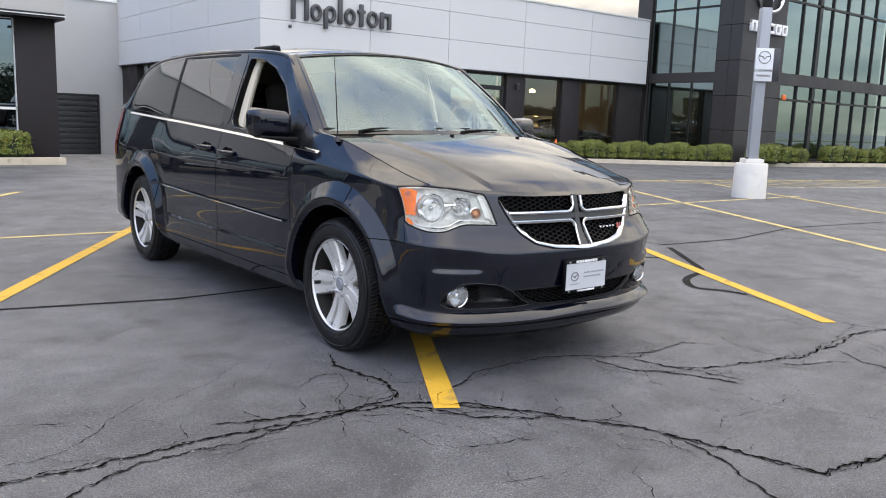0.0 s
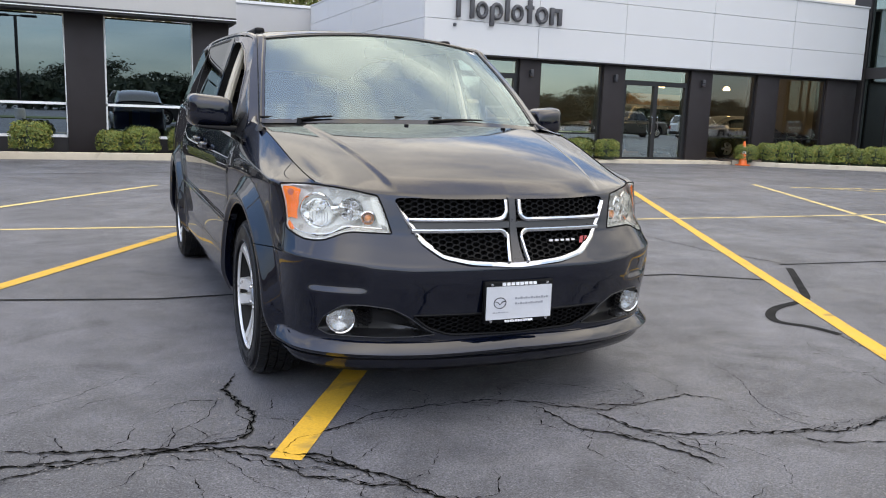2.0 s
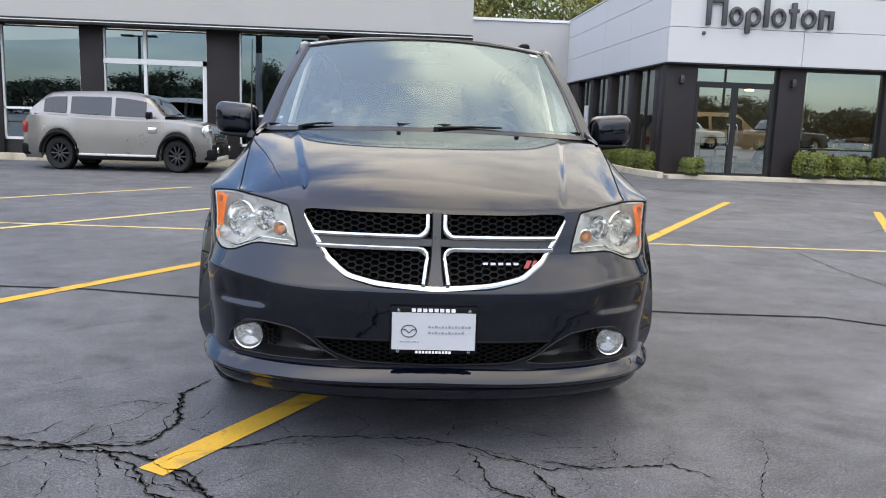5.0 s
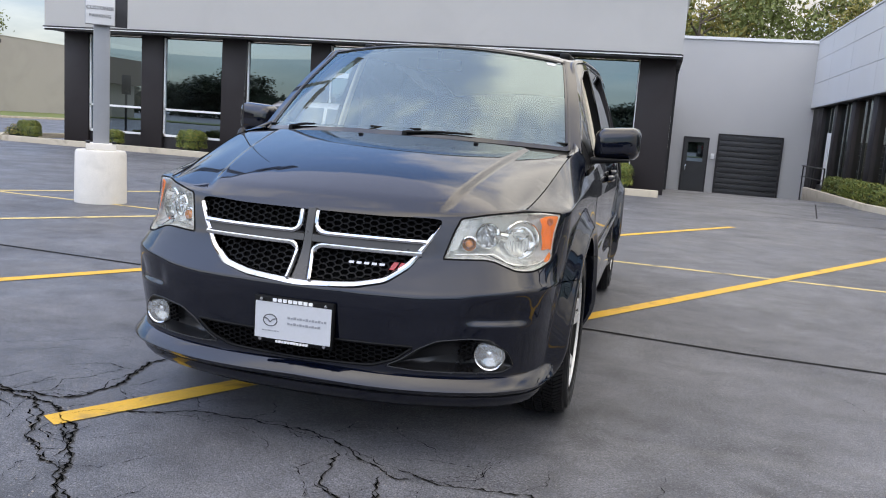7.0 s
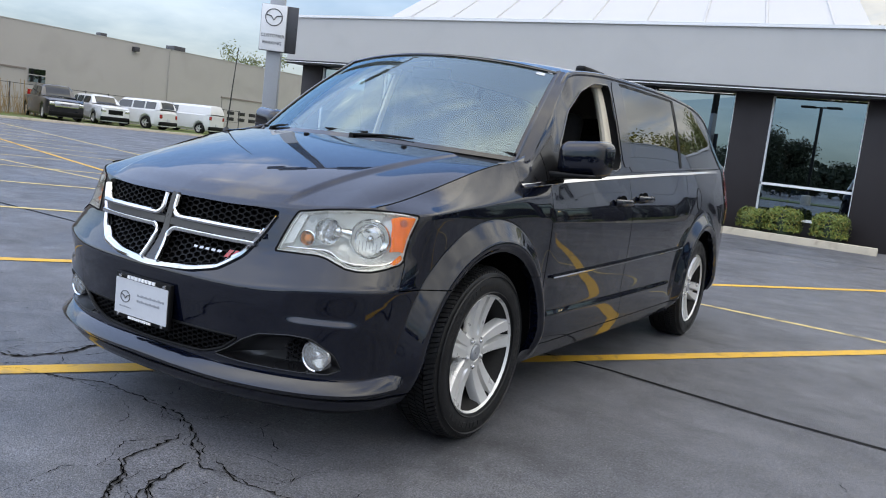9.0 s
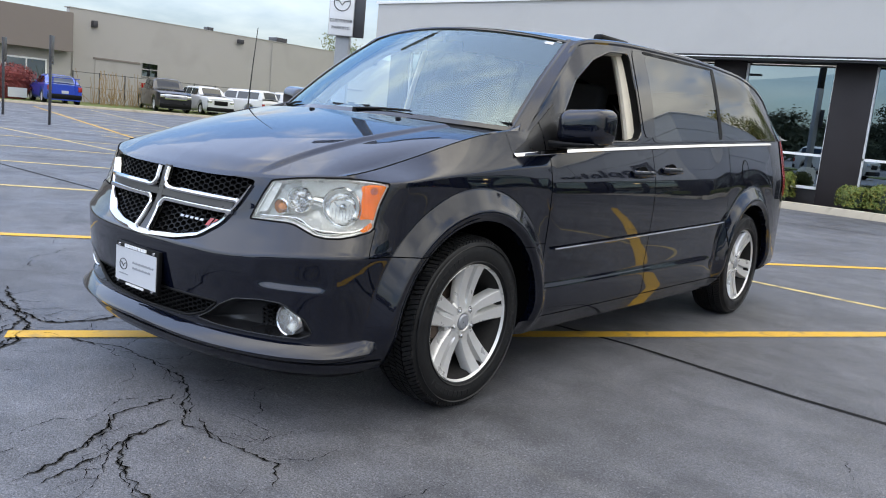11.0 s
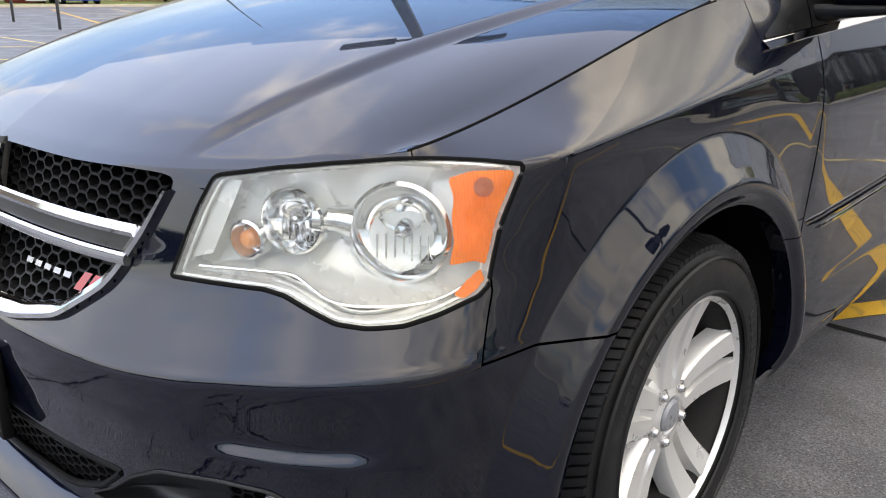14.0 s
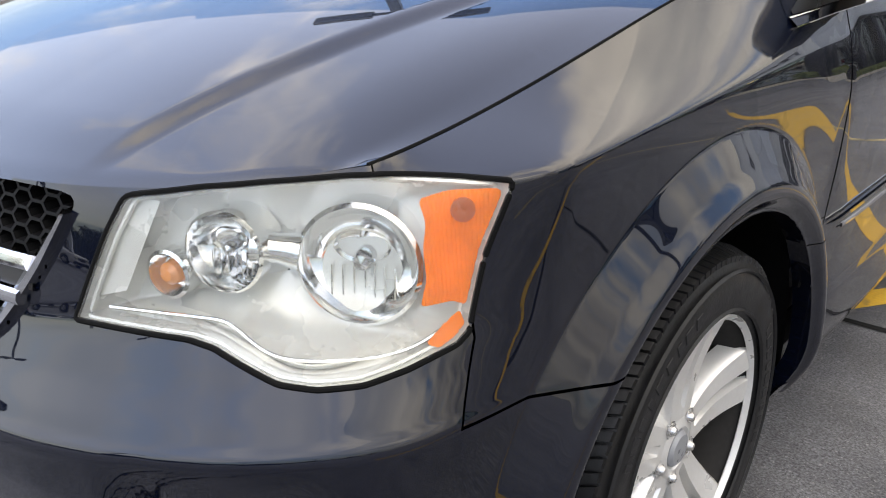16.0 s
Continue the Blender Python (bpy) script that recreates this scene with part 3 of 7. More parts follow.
CRACKS += [
    ([(-.95, -1.01), (-.86, -.86), (-.67, -.79), (-.50, -.71), (-.27, -.71), (-.10, -.71), (-.02, -.72), (.15, -.79), (.33, -.92), (.40, -.97), (.62, -.98)], .012),
    ([(.14, -.84), (.20, -1.01), (.22, -1.12), (.30, -1.23), (.39, -1.36), (.5, -1.6)], .016),
    ([(.30, -1.23), (.47, -1.28), (.55, -1.42)], .008),
    ([(-.50, -.71), (-.59, -.52)], .008),
    ([(.36, -.99), (.40, -1.19), (.58, -1.30), (.92, -1.39), (1.23, -1.48), (1.67, -1.46), (2.04, -1.38), (2.42, -1.45), (3.4, -1.9)], .016),
    ([(1.54, -1.52), (1.42, -1.71), (1.42, -1.88), (1.6, -2.3)], .011),
    ([(.57, -1.54), (.46, -1.29), (.38, -1.06)], .010),
]
CRACKS += [
    ([(.40, -.90), (.61, -.97), (.88, -.93), (1.0, -1.04)], .010),
    ([(.98, -1.44), (1.04, -1.55), (1.29, -1.63), (1.41, -1.66)], .010),
    ([(1.15, -1.50), (1.80, -1.39), (2.38, -1.25)], .009),
    ([(.92, -1.44), (1.37, -1.40), (1.62, -1.45)], .008),
    ([(-1.2, -.8), (-1.1, -1.1), (-1.0, -1.3)], .008),
    ([(2.17, .83), (2.27, .57)], .006),
    ([(3.94, 4.31), (3.82, 3.19), (3.86, 2.37), (4.08, 1.50)], .012),
    ([(-2.0, -.35), (-1.7, -.2), (-1.35, .1)], .006),
    ([(-1.95, .2), (-1.75, .35)], .005),
]
CRACKS += [
    ([(5.6, 5.9), (6.5, 6.6), (7.6, 6.9)], .012),
    ([(2.49, -.37), (2.34, -.79), (2.27, -1.13), (2.3, -1.5)], .010),
    ([(-.62, -1.56), (-.53, -1.67), (-.46, -1.79), (-.48, -1.97)], .008),
    ([(3.12, -.16), (3.9, -.35), (4.9, -.30)], .008),
    ([(1.42, -1.88), (1.15, -2.1), (.7, -2.2)], .008),
]
for i, (pts, w) in enumerate(CRACKS):
    strip("crack", pts, w * .36, CRACK, "ragged dark crack in the asphalt", z=.0040, ragged=.011, seed=100 + i, category="crack")
    if w >= .010:
        strip("crack_edge", pts, w * .95, CRUMB, "crumbled brown-black edge of a crack", z=.0028, ragged=.011, seed=100 + i, category="crack")
        # a second strand runs beside the crack and joins it again
        rs_ = random.Random(700 + i)
        side = rs_.choice((-1, 1))
        twin = [(x + side * .035 * math.sin(1.3 * k + i), y + side * .035 * math.cos(1.7 * k)) for k, (x, y) in enumerate(pts[1:-1])]
        if len(twin) > 2:
            strip("crack", twin, w * .30, CRACK, "thin strand beside a larger crack", z=.0037, ragged=.012, seed=800 + i, category="crack")
    rb_ = random.Random(900 + i)
    for (xa, ya), (xb, yb_) in zip(pts, pts[1:]):
        if rb_.random() < .75 and math.hypot(xb - xa, yb_ - ya) < .8:
            t = rb_.random()
            a = math.atan2(yb_ - ya, xb - xa) + rb_.choice((-1, 1)) * rb_.uniform(.4, 1.3)
            L_ = rb_.uniform(.10, .40)
            x_, y_ = xa + (xb - xa) * t, ya + (yb_ - ya) * t
            strip("crack", [(x_, y_), (x_ + L_ * .5 * math.cos(a), y_ + L_ * .5 * math.sin(a)), (x_ + L_ * math.cos(a + .5), y_ + L_ * math.sin(a + .5))], w * .20, CRACK, "thin side crack in the asphalt", z=.0032, ragged=.008, seed=500 + i, category="crack")
rnd = random.Random(5)
for i in range(30):
    x, y = rnd.uniform(-3.2, 3.4), rnd.uniform(-2.6, -.5)
    a = rnd.uniform(0, 6.28)
    pts = [(x, y)]
    for k in range(rnd.randint(2, 4)):
        a += rnd.uniform(-.8, .8)
        pts.append((pts[-1][0] + .11 * math.cos(a), pts[-1][1] + .11 * math.sin(a)))
    strip("crack", pts, rnd.uniform(.0015, .003), CRACK, "hairline crack in the asphalt", z=.003, ragged=.007, seed=200 + i, category="crack")
for i, (pts, w) in enumerate((([(-9, 2.0), (-5, 1.95), (-2.2, 1.78), (-1.2, 1.55), (.9, 1.58), (1.8, 1.46), (2.71, 1.42), (3.3, 1.05)], .035),
                              ([tuple(p) for p in np.stack([natural(range(9), q)(np.linspace(0, 8, 57)) for q in ((3.93, 3.64, 3.3, 3.03, 2.72, 2.48, 2.36, 2.45, 2.49), (1.39, 1.05, .66, .40, .30, .16, -.02, -.17, -.37))], -1)], .062),
                              ([(3.98, 1.55), (5.24, 1.44), (6.96, 1.71), (9.07, 1.43), (13, 1.2)], .03), ([(-2.5, 11.2), (3.6, 12.3), (8, 11.2)], .03), ([(2.5, 14.0), (4.2, 12.8), (5.0, 17.5)], .03))):
    strip("tar_joint", pts, w, TAR, "black tar-sealed joint", z=.003, ragged=0.0, seed=300 + i, category="joint")


# fine branching cracks in the worn patch ahead of the bays
rn = random.Random(31)
for i in range(26):
    x, y = rn.uniform(-.2, 2.9), rn.uniform(-2.0, -.75)
    if i >= 16:
        x, y = rn.uniform(-3.0, -.9), rn.uniform(-1.3, -.3)
    a = rn.choice((0.1, -0.5, 2.8, 1.4)) + rn.uniform(-.4, .4)
    pts = [(x, y)]
    for k in range(rn.randint(4, 9)):
        a += rn.uniform(-.65, .65)
        step = rn.uniform(.06, .16)
        pts.append((pts[-1][0] + step * math.cos(a), pts[-1][1] + step * math.sin(a)))
    strip("crack", pts, rn.uniform(.0018, .0038), CRACK, "fine branching crack in the asphalt", z=.0034, ragged=.009, seed=1200 + i, category="crack")
    j = rn.randint(1, len(pts) - 2)
    b = a + rn.choice((-1.2, 1.2))
    x, y = pts[j]
    strip("crack", [(x, y), (x + .09 * math.cos(b), y + .09 * math.sin(b)), (x + .20 * math.cos(b + .4), y + .20 * math.sin(b + .4))], .0025, CRACK, "fine branching crack in the asphalt", z=.0034, ragged=.008, seed=1300 + i, category="crack")

# loose grit along the widest cracks
rg = random.Random(77)
g = Geo()
for a, b, count in (((-2.7, -.79), (-1.0, -.92), 190), ((-1.0, -.92), (-.3, -1.97), 130), ((.36, -.99), (1.3, -1.48), 70), ((1.3, -1.48), (2.4, -1.45), 90), ((-1.06, -.75), (-1.08, -.1), 50)):
    for _ in range(count):
        t = rg.random()
        x, y, r = a[0] + (b[0] - a[0]) * t + rg.gauss(0, .045), a[1] + (b[1] - a[1]) * t + rg.gauss(0, .045), rg.uniform(.0015, .0045) * (2 if rg.random() < .05 else 1)
        c = [(x + r * rg.uniform(.6, 1.2) * math.cos(q), y + r * rg.uniform(.6, 1.2) * math.sin(q), .003) for q in (0, 1.5, 3.0, 4.6)]
        g.add(c + [(x, y, .003 + r)], [(0, 1, 4), (1, 2, 4), (2, 3, 4), (3, 0, 4)])
tagged(part("grit", g, GRIT, smooth=False), "pale loose grit scattered along the cracks", "grit", kind="stuff")

# ---- west building: low dark bays under a pale fascia ----
wall_west = tagged(new("wall_west"), "low office wing with dark brown bays and pale fascia", "building", kind="structure")
YW = 16.0
part("fascia", Geo().box(-15.25, YW - .55, 3.17, 1.50, YW - .05, 4.42).box(-15.25, YW - .05, 3.17, -14.9, 32, 4.42).box(1.15, YW - .05, 3.17, 1.50, 20.3, 4.42), STUCCO, wall_west, "pale grey stucco fascia", smooth=False)
part("fascia_cap", Geo().box(-15.30, YW - .60, 4.42, 1.55, YW - .02, 4.49).box(1.10, YW - .02, 4.42, 1.55, 20.3, 4.49), WHITEF, wall_west, smooth=False)
part("eave_trim", Geo().box(-15.20, YW - .62, 3.06, 1.46, YW - .50, 3.17).box(-15.22, YW - .66, 3.135, 1.48, YW - .62, 3.165).box(1.40, YW - .50, 3.06, 1.52, 20.0, 3.17), BROWN2, wall_west, "dark eave trim", smooth=False)
part("eave_strip", Geo().box(-15.24, YW - .665, 3.105, 1.50, YW - .622, 3.125), WHITEF, wall_west, smooth=False)
part("soffit", Geo().box(-15.2, YW - .5, 3.08, 1.4, YW + .3, 3.12), BROWN2, wall_west, smooth=False)
bays = [(-1.27, .60), (-3.93, -2.05), (-7.06, -4.68), (-9.38, -7.58), (-11.86, -10.10), (-14.20, -12.52)]
edges = [-14.98] + [v for b in sorted(bays) for v in b] + [1.40]
for a, b in zip(edges[::2], edges[1::2]):
    part("pilaster", Geo().rbox(a, YW - .12, 0, b, YW + .25, 3.08, .01), BROWN, wall_west)
for k, (a, b) in enumerate(sorted(bays, reverse=True)):
    win = tagged(new("window"), "", "")
    win.parent = wall_west
    door = k == 2
    part("bay_sill", Geo().box(a, YW - .02, 0, b, YW + .2, .42 if not door else .10), BROWN2, win, smooth=False)
    fr = Geo()
    w = .038
    z0 = .42 if not door else .10
    fr.box(a, YW - .06, z0, a + w, YW + .02, 3.04).box(b - w * .6, YW - .06, z0, b, YW + .02, 3.04).box(a, YW - .06, z0, b, YW + .02, z0 + .06)
    if door:
        fr.box(a, YW - .08, 2.25, b, YW + .02, 2.37).box(b - .10, YW - .08, z0, b, YW + .02, 2.37).box(a + (b - a) * .40 - .035, YW - .07, z0, a + (b - a) * .40 + .035, YW + .02, 3.04)
    else:
        fr.box(a, YW - .06, 1.125, b, YW + .02, 1.18)
    part("window_frame", fr, WHITEF, win, "white window frame", smooth=False)
    p = part("pane", glass_south(a + .03, b - .03, z0 + .03, 3.04, YW - .016), BGLASS, win, "dark reflecting glass", smooth=False)
    p.visible_shadow = False
    part("blind", Geo().box(a, YW + .9, 0, b, YW + .92, 1.1), INSIDE, win, smooth=False)
part("inner_room", Geo().box(-15, YW + 3.5, 0, 1.2, YW + 3.6, 3.1).box(-15, YW + .2, 3.0, 1.2, YW + 3.6, 3.05).box(-15, YW + .2, .02, 1.2, YW + 3.6, .06), INSIDE, wall_west, smooth=False)
part("blue_chair", Geo().rbox(-.70, YW + .5, .45, -.32, YW + .75, 1.08, .03).rbox(-1.1, YW + .5, .3, -.78, YW + .7, 1.0, .03), material("blue_cloth", (.02, .09, .30), .8), wall_west)
# end wall along the drive
part("end_wall", Geo().box(1.20, YW + .25, -1.0, 1.40, 28, 3.1), BROWN, wall_west, smooth=False)
part("end_gutter", Geo().box(1.40, 18.4, 0, 1.50, 18.5, 3.1).box(1.40, 20.2, -.4, 1.47, 20.3, 4.4), BROWN2, wall_west, smooth=False)
part("side_vents", Geo().box(1.405, 17.4, 1.1, 1.42, 17.5, 1.9).box(1.405, 17.7, 1.1, 1.42, 17.8, 1.9).box(1.405, 18.0, 1.1, 1.42, 18.1, 1.9), WHITEF, wall_west, smooth=False)
# standing-seam roof behind the fascia
roof_west = tagged(new("roof_west"), "pale standing-seam metal roof", "roof", kind="structure")
x0, x1 = -13.3, .55
rs = Geo()
rs.add([(x0 + .2, YW + .5, 4.3), (x1, YW + .5, 4.3), (x1 - 2.0, YW + 4.5, 7.6), (x0 + 2.6, YW + 4.5, 7.6), (x1, 22, 4.3), (x1 - 2, 22, 7.6), (x0 + .2, 22, 4.3), (x0 + 2.6, 22, 7.6)], [(0, 1, 2, 3), (1, 4, 5, 2), (6, 0, 3, 7), (3, 2, 5, 7)])
part("roof_sheet", rs, ROOFM, roof_west, smooth=False)
for i in range(9):
    t = (i + .5) / 9
    a = Vector((x0 + .2 + (x1 - x0 - .2) * t, YW + .5, 4.3))
    b = Vector((x0 + 2.6 + (x1 - 2.0 - x0 - 2.6) * t, YW + 4.5, 7.6))
    part("roof_seam", Geo().tube([a, b], .035, 6), ROOFM, roof_west)

# ---- back wall and its doors ----
wall_back = tagged(new("wall_back"), "grey painted rear wall with roller door", "wall", kind="structure")
YB = 28.0
part("wall_face", Geo().box(1.2, YB, -1.2, 9.0, YB + .3, 5.05), BACKW, wall_back, smooth=False)
part("wall_cap", Geo().box(1.2, YB - .05, 5.05, 9.0, YB + .35, 5.15), WHITEF, wall_back, smooth=False)
rd = tagged(new("door_1"), "charcoal sectional roller door, closed", "door", kind="structure")
for i in range(12):
    z = -.70 + i * .1954
    part("door_section", Geo().rbox(3.38, YB - .06, z, 5.50, YB - .005, z + .188, .012), SHUTTER, rd)
part("door_frame", Geo().box(3.31, YB - .08, -.72, 3.38, YB - .004, 1.70).box(5.50, YB - .08, -.72, 5.57, YB - .004, 1.70).box(3.38, YB - .08, 1.645, 5.50, YB - .004, 1.70), BROWN2, rd, smooth=False)
pd = tagged(new("door_2"), "charcoal steel door with upper glass", "door", kind="structure")
part("door_leaf", Geo().box(2.16, YB - .05, -.70, 2.96, YB - .004, .62).box(2.16, YB - .05, .62, 2.28, YB - .004, 1.45).box(2.84, YB - .05, .62, 2.96, YB - .004, 1.45).box(2.28, YB - .05, 1.33, 2.84, YB - .004, 1.45), SHUTTER, pd, smooth=False)
part("pane", glass_south(2.28, 2.84, .62, 1.33, YB - .025), BGLASS, pd, smooth=False)
part("door_frame", Geo().box(2.10, YB - .07, -.72, 2.16, YB - .003, 1.52).box(2.96, YB - .07, -.72, 3.02, YB - .003, 1.52).box(2.16, YB - .07, 1.45, 2.96, YB - .003, 1.52), BROWN2, pd, smooth=False)
part("door_handle", Geo().rbox(2.22, YB - .12, .28, 2.27, YB - .05, .48, .01), CHROME, pd)
part("wall_box", Geo().rbox(3.12, YB - .10, .75, 3.24, YB, .95, .01), WHITEF, wall_back)
rail = thing("hand_rail", "thin dark steel hand rail beside the drive", "railing")
for y in (22.6, 24.4, 26.2):
    part("rail_post", Geo().tube([(6.05, y, ground_z(6.05, y) - .02), (6.05, y, .78)], .022, 8), DARKF, rail)
part("top_rail", Geo().tube([(6.05, 22.6, .78), (6.05, 26.4, .78)], .022, 8), DARKF, rail)
part("mid_rail", Geo().tube([(6.05, 22.6, .42), (6.05, 26.4, .42)], .018, 8), DARKF, rail)

# ---- showroom: white panel band over dark glazed bays ----
showroom = tagged(new("wall_north"), "showroom with white metal panel band over dark bays", "building", kind="structure")
YN, XL, XR = 16.3, 6.32, 22.1
seams_x = [XL, 9.68, 12.52, 15.68, 18.9, XR]
seams_z = [2.80, 3.64, 4.46, 5.12]
for a, b in zip(seams_x, seams_x[1:]):
    for c, d in zip(seams_z, seams_z[1:]):
        part("band_panel", Geo().rbox(a + .005, YN - .25, c + .005, b - .005, YN - .18, d - .005, .006), ACM, showroom, smooth=False)
for a, b in ((YN - .18, 19.4), (19.4, 22.4), (22.4, 25.4), (25.4, 28.0)):
    for c, d in zip(seams_z, seams_z[1:]):
        part("band_panel", Geo().rbox(XL, a + .005, c + .005, XL + .07, b - .005, d - .005, .006), ACM, showroom, smooth=False)
part("band_core", Geo().box(XL + .06, YN - .19, 2.80, XR, YN + .3, 5.08).box(XL + .06, YN + .3, 2.80, XL + .4, 28, 5.08).box(XL, YN - .25, 2.77, XR, YN + .3, 2.80).box(XL, YN + .3, 2.77, XL + .8, 28, 2.80), BROWN2, showroom, smooth=False)
part("band_cap", Geo().box(XL - .02, YN - .28, 5.12, XR, YN + .3, 5.17).box(XL - .02, YN + .3, 5.12, XL + .4, 28, 5.17), ACM, showroom, smooth=False)
part("building_roof", Geo().box(XL + .4, YN + .3, 4.7, 22.4, 30, 4.8), ROOFM, showroom, smooth=False)
holes = [("d", 7.14, 9.24), ("w", 9.90, 11.98), ("d", 12.72, 15.12), ("w", 15.95, 17.75), ("w", 18.65, 20.75)]
ex = [XL + .05] + [v for _, a, b in holes for v in (a, b)] + [22.1]
for a, b in zip(ex[::2], ex[1::2]):
    part("pier", Geo().rbox(a, YN - .10, 0, b, YN + .35, 2.78, .01), BROWN, showroom)
    if b < 18:
        lamp = part("wall_lamp", Geo().rbox((a + b) / 2 - .05, YN - .22, 2.30, (a + b) / 2 + .05, YN - .10, 2.50, .02), GUNMETAL, showroom, "small grey wall lamp")
for kind_, a, b in holes:
    w = tagged(new("glazing"), "", "")
    w.parent = showroom
    fr = Geo()
    t = .06
    fr.box(a, YN, 0, a + t, YN + .10, 2.76).box(b - t, YN, 0, b, YN + .10, 2.76).box(a + t, YN, 2.70, b - t, YN + .10, 2.76).box(a + t, YN, 0.02, b - t, YN + .10, .14)
    if kind_ == "d":
        m_ = (a + b) / 2
        fr.box(a + t, YN - .01, 2.24, b - t, YN + .11, 2.38).box(m_ - .07, YN - .01, .14, m_ + .07, YN + .11, 2.24).box(a + t, YN - .01, .14, a + t + .07, YN + .11, 2.24).box(b - t - .07, YN - .01, .14, b - t, YN + .11, 2.24)
        for s_ in (-1, 1):
            part("pull_handle", Geo().tube([(m_ + s_ * .10, YN - .02, .85), (m_ + s_ * .10, YN - .06, .90), (m_ + s_ * .10, YN - .06, 1.30), (m_ + s_ * .10, YN - .02, 1.35)], .014, 8), CHROME, w)
    else:
        fr.box(a + t, YN, .78, b - t, YN + .08, .82)
    part("window_frame", fr, DARKF, w, "dark metal frame", smooth=False)
    # same glazing with less gloss where the bays mirror the dark tower
    p = part("pane", glass_south(a + t, b - t, .14, 2.70, YN + .048), SGLASS if a < 15.5 else WEAKGLASS, w, "reflecting glass" if a < 15.5 else "less reflecting glass", smooth=False)
    p.visible_shadow = False
# west flank below the band
for y0, y1 in ((16.65, 17.3), (19.2, 19.7), (21.6, 22.1), (24.0, 24.4), (26.3, 28.0)):
    part("pier", Geo().rbox(XL + .12, y0, -.3, XL + .45, y1, 2.78, .01), BROWN, showroom)
for y0, y1 in ((17.3, 19.2), (19.7, 21.6), (22.1, 24.0), (24.4, 26.3)):
    p = part("pane", glass_west(y0, y1, .2, 2.76, XL + .245), SGLASS, showroom, "reflecting glass", smooth=False)
    p.visible_shadow = False
    part("mullion", Geo().box(XL + .21, (y0 + y1) / 2 - .03, -.2, XL + .28, (y0 + y1) / 2 + .03, 2.76).box(XL + .21, y0, -.2, XL + .28, y1, .2), DARKF, showroom, smooth=False)
part("side_door", Geo().box(XL + .20, 25.0, .2, XL + .235, 25.5, 1.9), WHITEF, showroom, smooth=False)
part("interior_wall", Geo().box(XL + .5, YN + 7, 0, 22, YN + 7.1, 4.5).box(21.9, YN + .4, 0, 22.0, YN + 7, 4.5), INSIDE, showroom, smooth=False)
part("interior_floor", Geo().box(XL + .5, YN + .1, .02, 22, YN + 7, .05), INFLOOR, showroom, smooth=False)
part("interior_ceiling", Geo().box(XL + .5, YN + .35, 3.2, 22, YN + 7, 3.3), INSIDE, showroom, smooth=False)
part("feature_panel", Geo().box(16.2, YN + 4.5, .05, 19.0, YN + 4.6, 2.2), WARM, showroom, smooth=False)
for i, (x, y) in enumerate(((8.0, 20.0), (10.4, 20.6), (14.2, 19.5), (17.0, 20.0), (19.6, 19.6))):
    part("pendant_lamp", Geo().lathe([(.0, .10), (.10, .06), (.13, -.04), (0, -.05)], 14, Matrix.Translation((x, y, 2.45))), LAMPW, showroom, "warm pendant lamp")
for i in range(5):
    part("ceiling_light", Geo().rbox(7.6 + 2.9 * i, 18.0, 3.12, 9.6 + 2.9 * i, 18.14, 3.19, .01), LAMPW, showroom, "warm ceiling light strip")
for x in (10.30, 16.05):
    part("column", Geo().rbox(x, 17.5, .05, x + .32, 17.8, 3.2, .02), WHITEF, showroom, "white inner column")
desk = thing("desk", "white table with papers inside the showroom glass", "table")
part("tabletop", Geo().rbox(10.75, 17.35, .78, 11.75, 17.95, .82, .01), WHITEF, desk)
for x in (10.82, 11.68):
    for y in (17.42, 17.88):
        part("leg", Geo().rbox(x - .025, y - .025, .05, x + .025, y + .025, .78, .005), DARKF, desk)
for k, (x, y, turn) in enumerate(((10.75, 17.1, 20), (8.0, 17.4, -30), (8.7, 17.8, 15))):
    ch = thing("showroom_chair", "dark chair with open back inside the showroom glass", "chair", "showroom chairs")
    ch.matrix_basis = pose(x, y, .05, 0, 0, turn)
    part("seat", Geo().rbox(-.22, -.22, .42, .22, .22, .48, .02), BLACKP, ch)
    part("backrest", Geo().tube([(-.2, .2, .48), (-.2, .24, .95), (.2, .24, .95), (.2, .2, .48)], .018, 8).rbox(-.2, .215, .62, .2, .235, .80, .005), BLACKP, ch)
    for lx_ in (-.19, .19):
        for ly in (-.19, .19):
            part("leg", Geo().tube([(lx_, ly, 0), (lx_ * .95, ly * .95, .43)], .014, 6), CHROME, ch)
